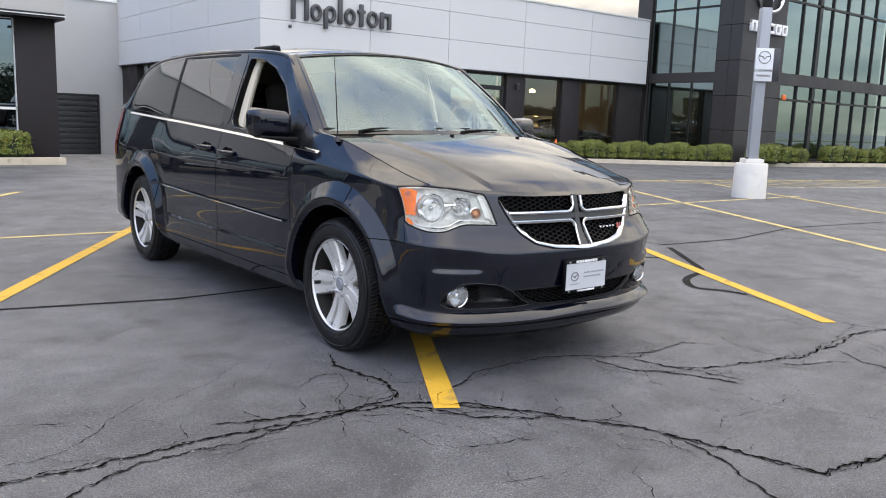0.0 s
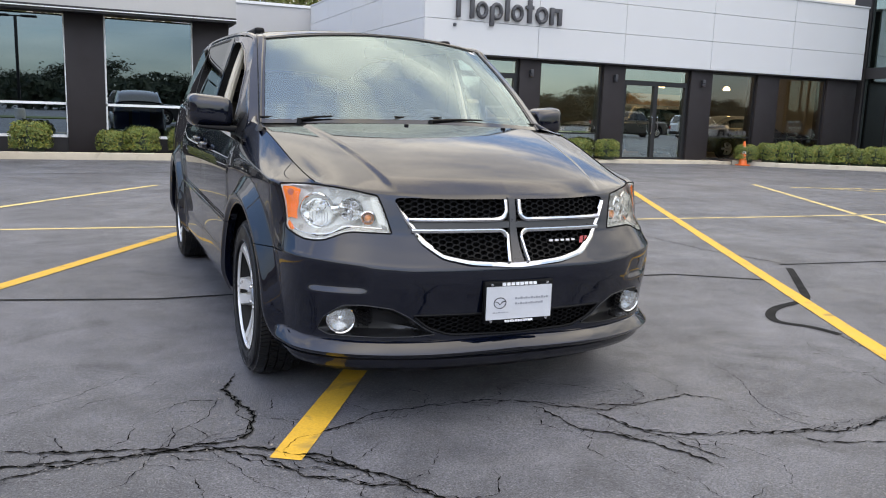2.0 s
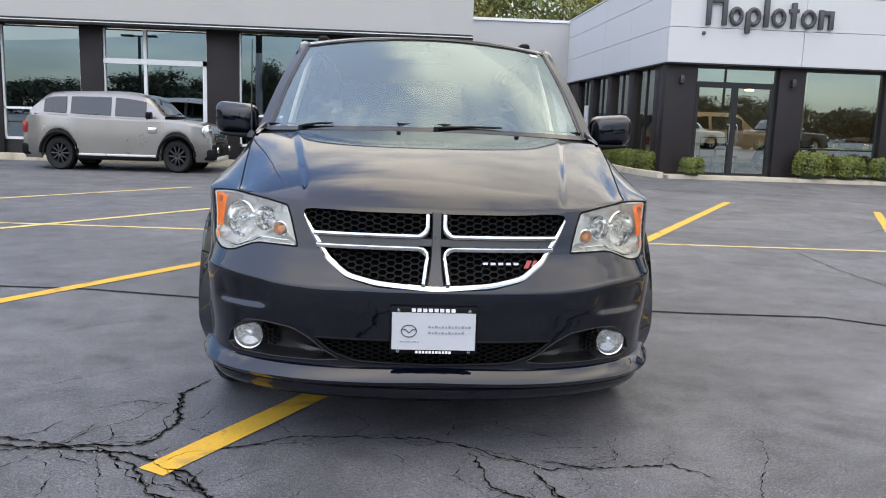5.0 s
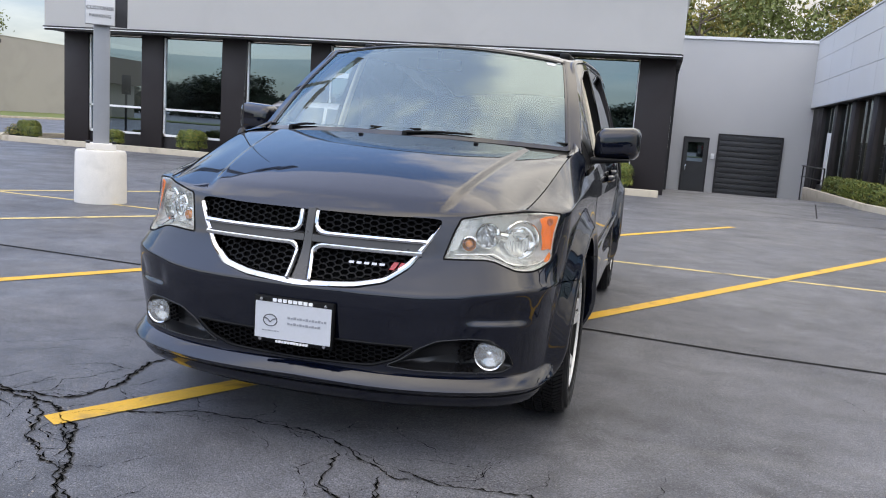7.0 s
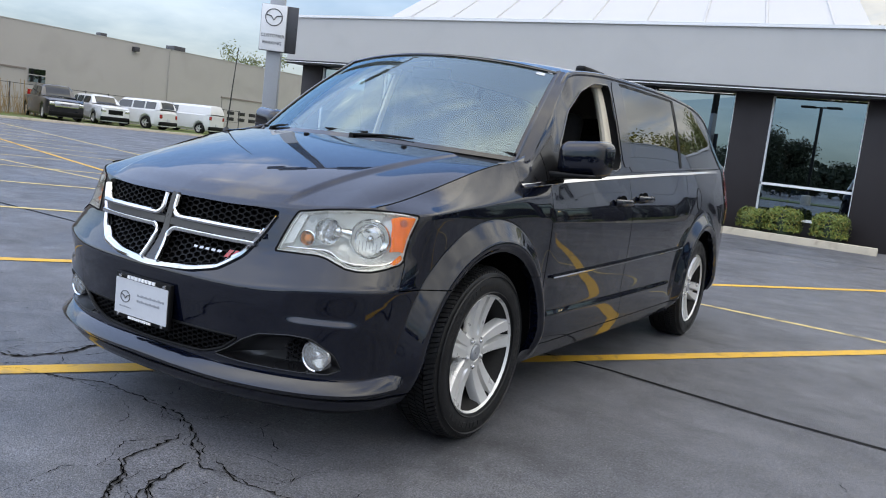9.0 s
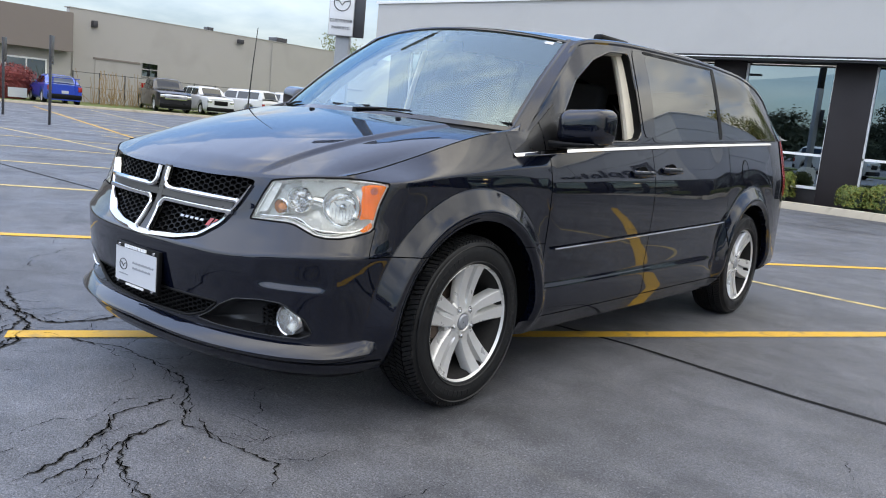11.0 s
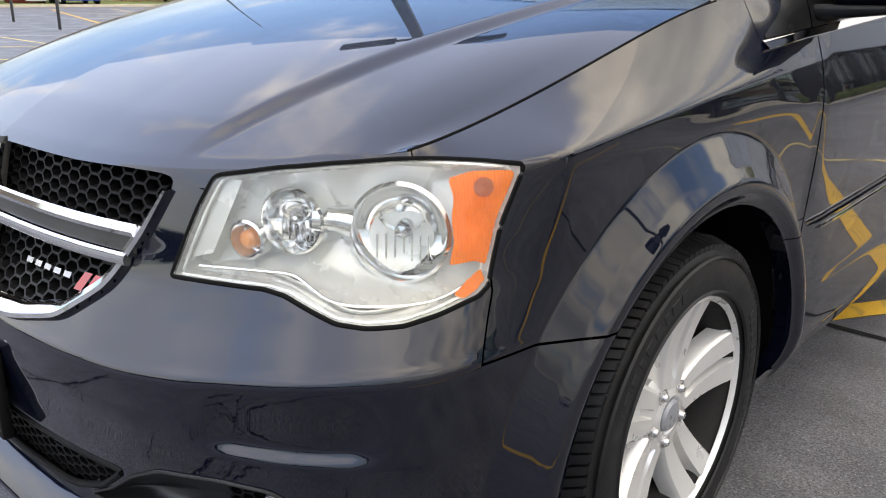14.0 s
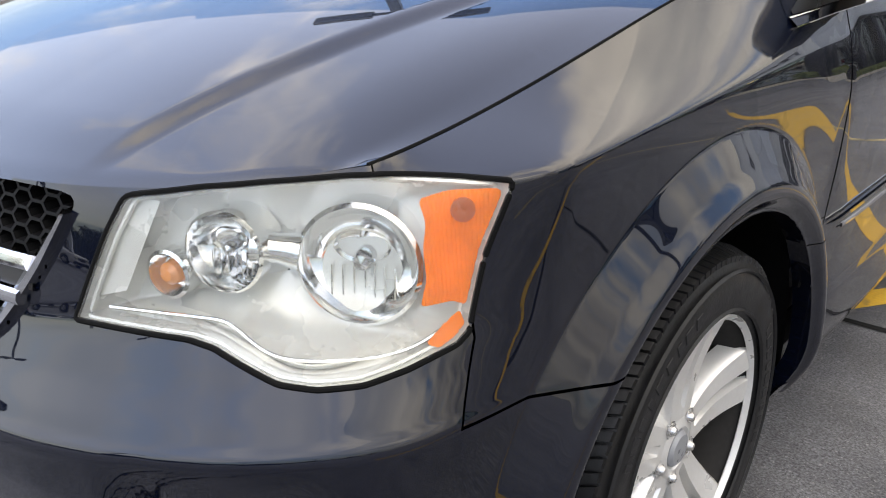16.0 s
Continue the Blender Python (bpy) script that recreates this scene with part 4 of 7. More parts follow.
# big raised lettering, drawn as blocks of the letters' size
sign = thing("wall_sign", "row of dark raised sign letters drawn as plain blocks", "sign")
lx = 7.18
for wd, h, dz, form in ((.50, .66, 0, "bars"), (.36, .46, 0, "ring"), (.38, .62, -.16, "ring"), (.13, .70, 0, "bar"), (.38, .46, 0, "ring"), (.24, .60, 0, "bar"), (.40, .46, 0, "ring"), (.36, .46, 0, "bars")):
    y0, y1 = YN - .36, YN - .26
    if form == "bar":
        g = Geo().rbox(lx + wd / 2 - .06, y0, 3.70, lx + wd / 2 + .06, y1, 3.70 + h, .015)
        if wd > .2:
            g.rbox(lx, y0 + .004, 4.06, lx + wd, y1, 4.15, .012)
    elif form == "ring":
        g = Geo().tube([(lx + wd / 2 + (wd / 2 - .055) * math.cos(a), (y0 + y1) / 2, 3.93 + .175 * math.sin(a)) for a in np.linspace(0, 6.2832, 28, endpoint=False)], .055, 8, closed=True)
        if dz:
            g.rbox(lx, y0, 3.70 + dz, lx + .11, y1, 4.05, .012)
    else:
        g = Geo().rbox(lx, y0, 3.70, lx + .11, y1, 3.70 + h, .012).rbox(lx + wd - .11, y0, 3.70, lx + wd, y1, 3.70 + h - .02, .012).rbox(lx + .10, y0 + .004, 3.70 + h - .13, lx + wd - .10, y1, 3.70 + h - .02, .012)
    part("letter_block", g, LETTER, sign)
    lx += wd + .057
part("sign_stud", Geo().rbox(7.12, YN - .32, 3.47, 7.20, YN - .24, 3.55, .02), LETTER, sign)

# ---- glass tower ----
tower = tagged(new("wall_tower"), "charcoal and green glass showroom tower", "building", kind="structure")
XT, YT = 22.3, 12.3
part("tower_core", Geo().box(XT + 1.0, YT + 5.0, 0, 44, YT + 5.2, 9.6).box(XT + .3, YT + .3, 9.4, 44, YT + 5.2, 9.6).box(XT + .3, YT + .3, .02, 44, YT + 5.2, .06).box(XT + .3, YT + .3, 3.0, 44, YT + 1.6, 3.25), INSIDE, tower, smooth=False)
for i in range(8):
    z = i * 1.2
    part("pylon_panel", Geo().rbox(XT, YT, z + .005, XT + 2.75, YT + .45, z + 1.19, .008), DARKACM, tower, smooth=False)
for i in range(8):
    part("pylon_panel", Geo().rbox(XT, YT + .46, i * 1.2 + .005, XT + .35, YT + .95, i * 1.2 + 1.19, .008), DARKACM, tower, smooth=False)
part("corner_post", Geo().box(XT - .02, YT + 3.85, 0, XT + .4, YT + 4.5, 9.6), DARKACM, tower, smooth=False)
part("spandrel", Geo().box(XT + .02, YT + .95, 2.86, XT + .3, YT + 3.85, 3.22).box(XT + 2.75, YT + .05, 2.92, 44, YT + .35, 3.34), DARKACM, tower, smooth=False)
g = Geo()
for y in (YT + .95, YT + 1.9, YT + 2.88, YT + 3.80):
    g.box(XT + .06, y, .3, XT + .16, y + .06, 9.4)
for z in (.3, 5.45, 7.6, 9.3):
    g.box(XT + .06, YT + .95, z, XT + .16, YT + 3.85, z + .07)
for x in (XT + 2.78, 26.4, 27.55, 28.6, 29.8, 31.0, 32.2, 33.4, 34.6, 35.8, 37, 38.2, 39.4, 40.6, 41.8, 43):
    g.box(x, YT + .10, .1, x + (.22 if x == 27.55 else .07), YT + .22, 9.4)
for z in (.1, 2.35, 5.9, 7.6, 9.3):
    g.box(XT + 2.75, YT + .10, z, 44, YT + .22, z + .08)
part("curtain_mullions", g, DARKF, tower, "dark curtain wall mullions", smooth=False)
for nm, sheet_ in (("side_pane", glass_west(YT + .95, YT + 3.85, .3, 9.4, XT + .104)), ("front_pane", glass_south(XT + 2.75, 44, .1, 9.4, YT + .164))):
    p = part(nm, sheet_, TGLASS, tower, "green tinted glass", smooth=False)
    p.visible_shadow = False
part("tower_cap", Geo().box(XT - .05, YT - .05, 9.6, 44, YT + 5.2, 9.9), DARKACM, tower, smooth=False)
part("fire_bell", Geo().rbox(25.15, YT - .08, 2.35, 25.4, YT, 2.55, .03), ORANGE, tower)
lg = thing("tower_sign", "pale raised lettering bar with a chrome ring emblem", "sign")
for i, wd in enumerate((.58, .36, .34, .38, .36)):
    x = 22.65 + (0, .68, 1.12, 1.52, 1.96)[i]
    y0, y1 = YT - .12, YT
    g = Geo()
    if i == 2:
        g.rbox(x, y0, 4.86, x + wd, y1, 4.96, .02).rbox(x, y0, 4.60, x + wd, y1, 4.70, .02)
    else:
        bars = (x, x + wd - .10) if i else (x, x + wd / 2 - .05, x + wd - .10)
        for bx in bars:
            g.rbox(bx, y0, 4.60, bx + .10, y1, 4.96, .02)
        g.rbox(x, y0 + .006, 4.87, x + wd, y1, 4.965, .02)
        if i:
            g.rbox(x, y0 + .006, 4.595, x + wd, y1, 4.68, .02)
    part("letter_block", g, PALELET, lg)
part("emblem", Geo().tube([(23.75 + .78 * math.cos(a), YT - .08, 5.95 + .62 * math.sin(a)) for a in np.linspace(0, 6.2832, 40, endpoint=False)], .075, 8, closed=True).tube([(23.05, YT - .08, 6.1), (23.5, YT - .08, 6.05), (23.75, YT - .08, 5.65), (24.0, YT - .08, 6.05), (24.45, YT - .08, 6.1)], .06, 8), CHROME, lg, "chrome ring emblem")


# ---- kerbs and planting beds ----
def kerb(name, pts, label, w=.16, h=.15):
    g = Geo()
    for a, b in zip(pts, pts[1:]):
        a, b = Vector((*a, 0)), Vector((*b, 0))
        d = b - a
        m = Matrix.Translation(a) @ Matrix.Rotation(math.atan2(d.y, d.x), 4, "Z")
        g.rbox(0, 0, -.3, d.length, w, h, .02, m=m)
    return tagged(part(name, g, CONCRETE), label, "kerb", kind="structure")


kerb("kerb_west", [(-16.2, 14.9), (1.30, 14.9)], "tan concrete kerb along the office wing")
kerb("kerb_west_end", [(-16.2, 14.9), (-17.3, 16.2), (-17.4, 22)], "tan concrete kerb round the bed's end")
tagged(flatbox("bed_west", (-16.1, 15.05, -.1, 1.2, 15.9, .10), MULCH), "bare brown planting bed under the windows", "planting bed", kind="structure")
kerb("kerb_north", [(6.4, 15.55), (16.2, 15.35)], "pale concrete walk edge by the showroom doors", h=.09)
tagged(flatbox("pavement", (6.4, 15.6, -.1, 16.2, 16.25, .08), CONCRETE), "narrow concrete walk in front of the doors", "pavement", kind="structure")
kerb("kerb_east", [(16.2, 15.35), (17.0, 14.15), (21.6, 11.6), (30, 10.2), (50, 8.4)], "pale concrete kerb of the tower bed", h=.13)
g = Geo().add([(16.4, 15.4, .1), (17.1, 14.3, .1), (21.7, 11.75, .1), (30, 10.35, .1), (50, 8.6, .1), (50, 12.3, .1), (22.3, 12.3, .1), (22.2, 16.2, .1), (16.4, 16.2, .1)], [(0, 1, 2, 3, 4, 5, 6, 7, 8)])
tagged(part("bed_east", g, MULCH, smooth=False), "mulched bed in front of the tower", "planting bed", kind="structure")
kerb("kerb_drive", [(6.3, 15.6), (6.0, 17.0), (5.9, 24)], "tan kerb along the drive")


# ---- plants ----
def leaf_cloud(rnd, count, size, where):
    """Many small folded leaves, each placed by where()."""
    g = Geo()
    for _ in range(count):
        c, n = where()
        n = (n + Vector((rnd.gauss(0, .5), rnd.gauss(0, .5), rnd.gauss(0, .5)))).normalized()
        t = n.cross(Vector((rnd.gauss(0, 1), rnd.gauss(0, 1), rnd.gauss(0, 1)))).normalized()
        b = n.cross(t)
        s = size * rnd.uniform(.6, 1.4)
        g.add([c - t * s, c - b * s * .45 + n * s * .15, c + t * s, c + b * s * .45 + n * s * .15], [(0, 1, 2), (0, 2, 3)])
    return g


def bush(name, label, w, h, seed, mat=LEAF, mat2=LEAFY, count=2600, boxy=.62):
    rnd = random.Random(seed)
    root = thing(name, label, "shrub")

    def where(k=1.0):
        a, e = rnd.uniform(0, 6.283), math.asin(rnd.uniform(-.35, 1))
        d = Vector((math.cos(a) * math.cos(e), math.sin(a) * math.cos(e), math.sin(e)))
        q = Vector([math.copysign(abs(v) ** boxy, v) for v in d])
        r = k * rnd.uniform(.72, 1.03) * (1 + .10 * noise.noise(d * 3 + Vector((seed, 0, 0))))
        return Vector((q.x * w / 2 * r, q.y * w / 2 * r, h * .45 + q.z * h * .52 * r)), d

    part("foliage", leaf_cloud(rnd, count, .030 * max(1.0, w / 1.1), where), mat, root, smooth=False)
    part("pale_foliage", leaf_cloud(rnd, count // 3, .028 * max(1.0, w / 1.1), where), mat2, root, smooth=False)
    # solid core, dark green to carry the shade inside the foliage
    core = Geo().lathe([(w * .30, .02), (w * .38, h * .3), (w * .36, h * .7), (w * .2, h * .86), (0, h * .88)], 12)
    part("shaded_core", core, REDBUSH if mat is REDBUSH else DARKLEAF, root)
    part("stems", Geo().tube([(0, 0, -.12), (.02, 0, h * .4)], .02, 6).tube([(.05, .03, -.12), (.1, .08, h * .4)], .015, 6), BARK, root)
    return root


proto = bush("boxwood_bush", "clipped green boxwood bush with yellow tips", .72, .62, 3)
proto.matrix_basis = pose(-.55, 15.35, .10)
spots = [(.35, 15.35, 1.0), (-1.15, 15.35, .85), (-2.75, 15.35, 1.1), (-5.9, 15.4, .8), (-10.6, 15.35, .95), (-13.0, 15.4, .7), (-16.0, 15.7, .8), (-15.6, 15.4, .55)]
k = 0
for x, y, s in spots:
    c = copy_thing(proto, pose(x, y, .10, 0, 0, 40 * k))
    c.scale = (s, s, s)
    tagged(c, group="bushes by the office wing")
    k += 1
tagged(proto, group="bushes by the office wing")
for x, y, s in [(10.05, 15.72, 1.12), (10.95, 15.72, .98), (11.9, 15.7, .98), (7.0, 15.65, .75), (16.45, 15.05, .9)]:
    c = copy_thing(proto, pose(x, y, .08, 0, 0, 50 * k))
    c.scale = (s, s, s)
    tagged(c, "rounded green boxwood bush by the showroom doors", group="bushes by the showroom")
    k += 1
for i in range(11):
    t = i / 10
    c = copy_thing(proto, pose(17.1 + 4.6 * t, 14.75 - 2.35 * t, .08, 0, 0, 65 * i))
    s = 1.0 + .12 * math.sin(i * 2.1)
    c.scale = (s, s, s)
    tagged(c, "green boxwood bush in the tower's hedge row", group="tower hedge")
for i, x in enumerate((22.6, 23.3, 24.1, 24.9, 26.9, 27.8, 28.8, 29.8, 30.8, 31.8, 32.8, 34)):
    c = copy_thing(proto, pose(x, 11.55 - .09 * (x - 22), .08, 0, 0, 77 * i))
    s = 1.05 + .12 * math.sin(i * 1.7)
    c.scale = (s, s, s)
    tagged(c, "green boxwood bush in the tower's hedge row", group="tower hedge")
for i in range(8):
    c = copy_thing(proto, pose(6.45, 16.9 + .78 * i, .02, 0, 0, 33 * i))
    c.scale = (1.0, 1.15, .95)
    tagged(c, "clipped hedge plant beside the drive", group="drive hedge")
# sprawling plant at the bed's west end
wild = bush("wild_shrub", "sprawling dry shrub at the end of the bed", .8, .42, 9, LEAFY, DRYGRASS, 420, 1.0)
wild.matrix_basis = pose(-16.4, 15.8, .05)


def tree(name, label, h, w, seed, leaf=TREELEAF, count=5200, size=.17, base=.32, thin=.5):
    rnd = random.Random(seed)
    root = thing(name, label, "tree")
    trunk = Geo().tube([(0, 0, -.2), (.05, .02, h * .2), (-.08, .1, h * .45), (.05, 0, h * .8)], [h * .022, h * .018, h * .013, h * .004], 8)
    tips = []
    for i in range(16):
        a, z = rnd.uniform(0, 6.283), rnd.uniform(base, .85) * h
        L = w * .5 * rnd.uniform(.6, 1.0) * (1 - .5 * abs(z / h - .55))
        p0 = Vector((0, 0, z))
        p1 = p0 + Vector((math.cos(a) * L * .5, math.sin(a) * L * .5, L * .25))
        p2 = p0 + Vector((math.cos(a) * L, math.sin(a) * L, L * rnd.uniform(.3, .7)))
        trunk.tube([p0, p1, p2], [h * .007, h * .004, h * .0015], 5)
        tips += [p1, p2, p2 + Vector((rnd.gauss(0, w * .06), rnd.gauss(0, w * .06), rnd.gauss(0, h * .05))), (p1 + p2) / 2]
    part("trunk", trunk, BARK, root)

    def where():
        c = rnd.choice(tips)
        d = Vector((rnd.gauss(0, 1), rnd.gauss(0, 1), rnd.gauss(0, .8)))
        return c + d * (w * .055 * thin * 2), d.normalized()

    part("crown", leaf_cloud(rnd, count, size, where), leaf, root, smooth=False)
    return root


ta = tree("tree", "tall broadleaf tree in thin early autumn leaf", 12, 9, 21, TREELEAF2, 4200, .17, .3, .55)
ta.matrix_basis = pose(3.0, 52, 0)
tb = tree("tree", "tall green broadleaf tree", 11, 9, 33, TREELEAF, 5200, .18, .25, .6)
tb.matrix_basis = pose(-4, 50, 0)
tc_ = tree("tree", "dark spreading tree across the road", 9, 10, 47, DARKLEAF, 9000, .27, .06, .85)
tc_.matrix_basis = pose(-13, -55, 0)
tc_.scale = (.6, .6, .6)
for i, (x, y, s) in enumerate([(9, 50, 1.0), (13.5, 54, 1.05), (-10, 55, .9), (18, 49, .95), (6, 57, 1.1)]):
    c = copy_thing(ta if i % 2 else tb, pose(x, y, 0, 0, 0, 70 * i))
    c.scale = (s, s, s)
    tagged(c, group="trees behind the buildings")
for i, (x, y, s) in enumerate([(-58, 56, .72)]):
    c = copy_thing(tb, pose(x, y, 0, 0, 0, 50 * i))
    c.scale = (s, s, s)
for i in range(42):
    x = -120 + 5.8 * i
    s = .56 + .16 * math.sin(i * 2.3) + .08 * math.sin(i * 5.1)
    c = copy_thing(tc_, pose(x, -92 - 8 * math.sin(i * 1.3), 0, 0, 0, 61 * i))
    c.scale = (s * 1.7, s * 1.7, s * .85)
    tagged(c, group="trees across the road")
rw = random.Random(404)


def belt_leaf():
    x = rw.uniform(-140, 140)
    top = 4.2 + 1.7 * noise.noise(Vector((x * .06, 0, 3))) + 1.2 * noise.noise(Vector((x * .23, 5, 1))) + .5 * noise.noise(Vector((x * .9, 2, 7)))
    return Vector((x, -84 + rw.gauss(0, 1.2), top * rw.random() ** .7)), Vector((0, 1, .3))


tagged(part("far_woods", leaf_cloud(rw, 15000, .50, belt_leaf), DARKLEAF, smooth=False), "dark belt of low trees and scrub across the road", "woods", kind="stuff")
tagged(flatbox("verge", (-300, -30, -.2, 300, -24, .06), GRASS), "strip of grass verge beside the road", "grass", kind="structure")


# ---- poles and signs ----
def letters(word, x, z, size, mat, parent, y):
    cu = bpy.data.curves.new("lettering", "FONT")
    cu.body, cu.size, cu.align_x, cu.extrude = word, size, "CENTER", .002
    tmp = bpy.data.objects.new("tmp", cu)
    me = tmp.to_mesh()
    ob_me = me.copy()
    tmp.to_mesh_clear()
    bpy.data.objects.remove(tmp)
    ob_me.materials.clear()
    ob_me.materials.append(mat)
    ob = new("lettering", ob_me)
    ob.parent = parent
    ob.matrix_basis = pose(x, y, z, 90, 0, 0)
    return ob


def sign_pole(x, y, turn, off):
    root = thing("sign_pole", "grey square steel pole with white parking sign on painted concrete base", "sign pole", "sign poles")
    root.matrix_basis = pose(x, y, 0, 0, 0, turn)
    part("base", Geo().lathe([(.30, -.1), (.30, .02), (.292, .60), (.275, .635), (0, .64)], 36), POLEBASE, root, "round white-painted concrete base")
    part("base_plate", Geo().rbox(-.17, -.17, .63, .17, .17, .72, .015), POLEBASE, root)
    part("post", Geo().rbox(-.092, -.092, .70, .092, .092, 3.4, .018), POLEM, root)
    # upper shaft coloured darker than the post, to match its reflection on the hood
    part("upper_shaft", Geo().rbox(-.085, -.085, 3.4, .085, .085, 6.4, .018), DARKF, root, "dark upper part of the lamp post")
    sg = part("sign_back", Geo().rbox(off - .165, -.16, 2.10, off + .165, -.125, 2.69, .012), POLEM, root)
    part("sign_face", Geo().rbox(off - .157, -.166, 2.108, off + .157, -.158, 2.682, .004), SIGNW, sg, "white sign board")
    part("sign_twin", Geo().rbox(off - .04, -.11, 2.10, off + .30, -.08, 2.69, .01), GUNMETAL, root)
    letters("CUSTOMER", off, 2.275, .058, LETTER, sg, -.169)
    letters("PARKING", off, 2.185, .058, LETTER, sg, -.169)
    part("emblem", Geo().tube([(off + .105 * math.cos(a), -.168, 2.525 + .105 * math.sin(a)) for a in np.linspace(0, 6.2832, 28, endpoint=False)], .007, 6, closed=True).tube([(off - .092, -.168, 2.55), (off - .035, -.168, 2.54), (off, -.168, 2.49), (off + .035, -.168, 2.54), (off + .092, -.168, 2.55)], .008, 6), LETTER, sg, "grey ring emblem")
    for bx in (-.145, .145):
        part("pole_bolt", Geo().rbox(bx - .025, -.17, .72, bx + .025, -.12, .75, .008), DARKF, root)
    part("lamp_arm", Geo().rbox(-.5, -.05, 6.34, .5, .05, 6.44, .02).rbox(-1.25, -.20, 6.32, -.35, .20, 6.46, .03).rbox(.35, -.20, 6.32, 1.25, .20, 6.46, .03), DARKF, root)
    return root


sign_pole(-5.36, 4.98, 38, -.02)
sign_pole(10.62, 4.55, -40, 0.0)


def light_pole(x, y, h, turn):
    root = thing("light_pole", "dark twin-head car park light pole", "light pole", "light poles")
    root.matrix_basis = pose(x, y, 0, 0, 0, turn)
    part("base", Geo().lathe([(.32, -.1), (.32, .6), (.28, .65), (0, .66)], 24), POLEBASE, root)
    part("shaft", Geo().rbox(-.085, -.085, .6, .085, .085, h, .015), DARKF, root)
    part("lamp_head", Geo().rbox(-1.25, -.22, h - .04, -.35, .22, h + .10, .03), DARKF, root)
    part("lamp_head", Geo().rbox(.35, -.22, h - .04, 1.25, .22, h + .10, .03), DARKF, root)
    part("arm", Geo().rbox(-.4, -.05, h - .02, .4, .05, h + .06, .015), DARKF, root)
    return root


light_pole(-5.9, -23.3, 6.4, 5)
light_pole(9.5, -27, 6.4, 0)
light_pole(-19, -25, 6.4, 0)
light_pole(25, -26, 6.4, 0)

for x, y, h in ((-23.9, 8.1, 2.35), (-19.3, 7.45, 2.35)):
    p = thing("small_sign_post", "slim dark post with narrow parking sign", "sign post", "small sign posts")
    p.matrix_basis = pose(x, y, 0, 0, 0, 142)
    part("post", Geo().rbox(-.045, -.03, -.1, .045, .03, h, .01), GUNMETAL, p)
    part("sign_face", Geo().rbox(-.17, -.05, h - .75, .17, -.032, h, .008), GUNMETAL, p, "narrow grey sign")
cone = thing("traffic_cone", "small orange traffic cone by the kerb", "traffic cone")
cone.matrix_basis = pose(16.25, 14.95, 0)
part("cone_body", Geo().lathe([(.13, .03), (.12, .05), (.03, .70), (.02, .72), (0, .72)], 20), ORANGE, cone)
part("cone_foot", Geo().rbox(-.15, -.15, 0, .15, .15, .035, .01), ORANGE, cone)
part("cone_collar", Geo().lathe([(.082, .36), (.052, .56)], 20), SIGNW, cone, "white reflective collar")


# ---- far wall, verge and parked cars ----
wall_far = tagged(new("wall_far"), "long low tan warehouse wall", "wall", kind="structure")
XF = -46.0
part("far_face", Geo().box(XF - .4, 20.6, -.8, XF, 110, 5.55), FARW, wall_far, smooth=False)
part("far_cap", Geo().box(XF - .5, 20.5, 5.55, XF + .03, 110, 5.60), FARW, wall_far, smooth=False)
part("far_wing", Geo().box(XF - .4, -30, -.8, XF + .2, 20.6, 2.95), FARW, wall_far, smooth=False)
part("far_band", Geo().box(XF - .4, -30, 2.95, XF + .9, 20.4, 5.2), FARB, wall_far, "brown parapet band", smooth=False)
part("pipe", Geo().tube([(XF + .06, 20.8, 0), (XF + .06, 20.8, 5.2)], .05, 6).tube([(XF + .06, 35.5, 0), (XF + .06, 35.5, 5.5)], .04, 6), FARW, wall_far)
part("far_window", Geo().box(XF, 25.28, 1.98, XF + .06, 26.40, 2.92), FARW, wall_far, smooth=False)
part("pane", Geo().box(XF + .06, 25.3, 2.05, XF + .08, 26.35, 2.45).box(XF + .06, 25.3, 2.52, XF + .08, 26.35, 2.85), BGLASS, wall_far, smooth=False)
part("shop_window", Geo().box(XF + .2, 16.9, .9, XF + .26, 19.2, 2.4), WHITEF, wall_far, smooth=False)
part("pane", Geo().box(XF + .26, 17.0, 1.0, XF + .28, 18.0, 2.3).box(XF + .26, 18.1, 1.0, XF + .28, 19.1, 2.3), BGLASS, wall_far, smooth=False)
part("dock_door", Geo().box(XF, 22.2, -.2, XF + .05, 25.0, 2.75).box(XF, 40.6, -.2, XF + .05, 44.8, 2.75), FARW, wall_far, smooth=False)
part("door_lintel", Geo().box(XF, 22.1, 2.75, XF + .10, 25.1, 2.85).box(XF, 40.5, 2.75, XF + .10, 44.9, 2.85), FARB, wall_far, smooth=False)
for y0, w in ((40.6, 4.2),):
    for i in range(3):
        for j in range(2):
            y = y0 + w * (.14 + .27 * i)
            part("door_light", Geo().rbox(XF + .045, y, 1.10 + j * .46, XF + .07, y + w * .17, 1.36 + j * .46, .02), DARKF, wall_far)
part("wall_lamp", Geo().rbox(XF, 32.4, 5.0, XF + .35, 32.8, 5.3, .04).rbox(XF, 45.8, 5.0, XF + .35, 46.2, 5.3, .04).rbox(XF, 21.9, 4.6, XF + .3, 22.2, 5.0, .04), GUNMETAL, wall_far)
part("roof_unit", Geo().rbox(XF - 2.4, 37.0, 5.5, XF - 1.4, 38.0, 6.05, .03).rbox(XF - 2.0, 31.0, 5.5, XF - 1.5, 31.5, 5.95, .03), GUNMETAL, wall_far)
part("red_notice", Geo().box(XF, 25.3, 1.2, XF + .03, 25.75, 1.6), REDL, wall_far, smooth=False)
g = Geo().add([(-37.6, 12.0, .05), (-34.6, 30.0, .05), (-33.0, 60, .05), (-45.9, 60, .10), (-45.9, 12, .10)], [(0, 1, 2, 3, 4)])
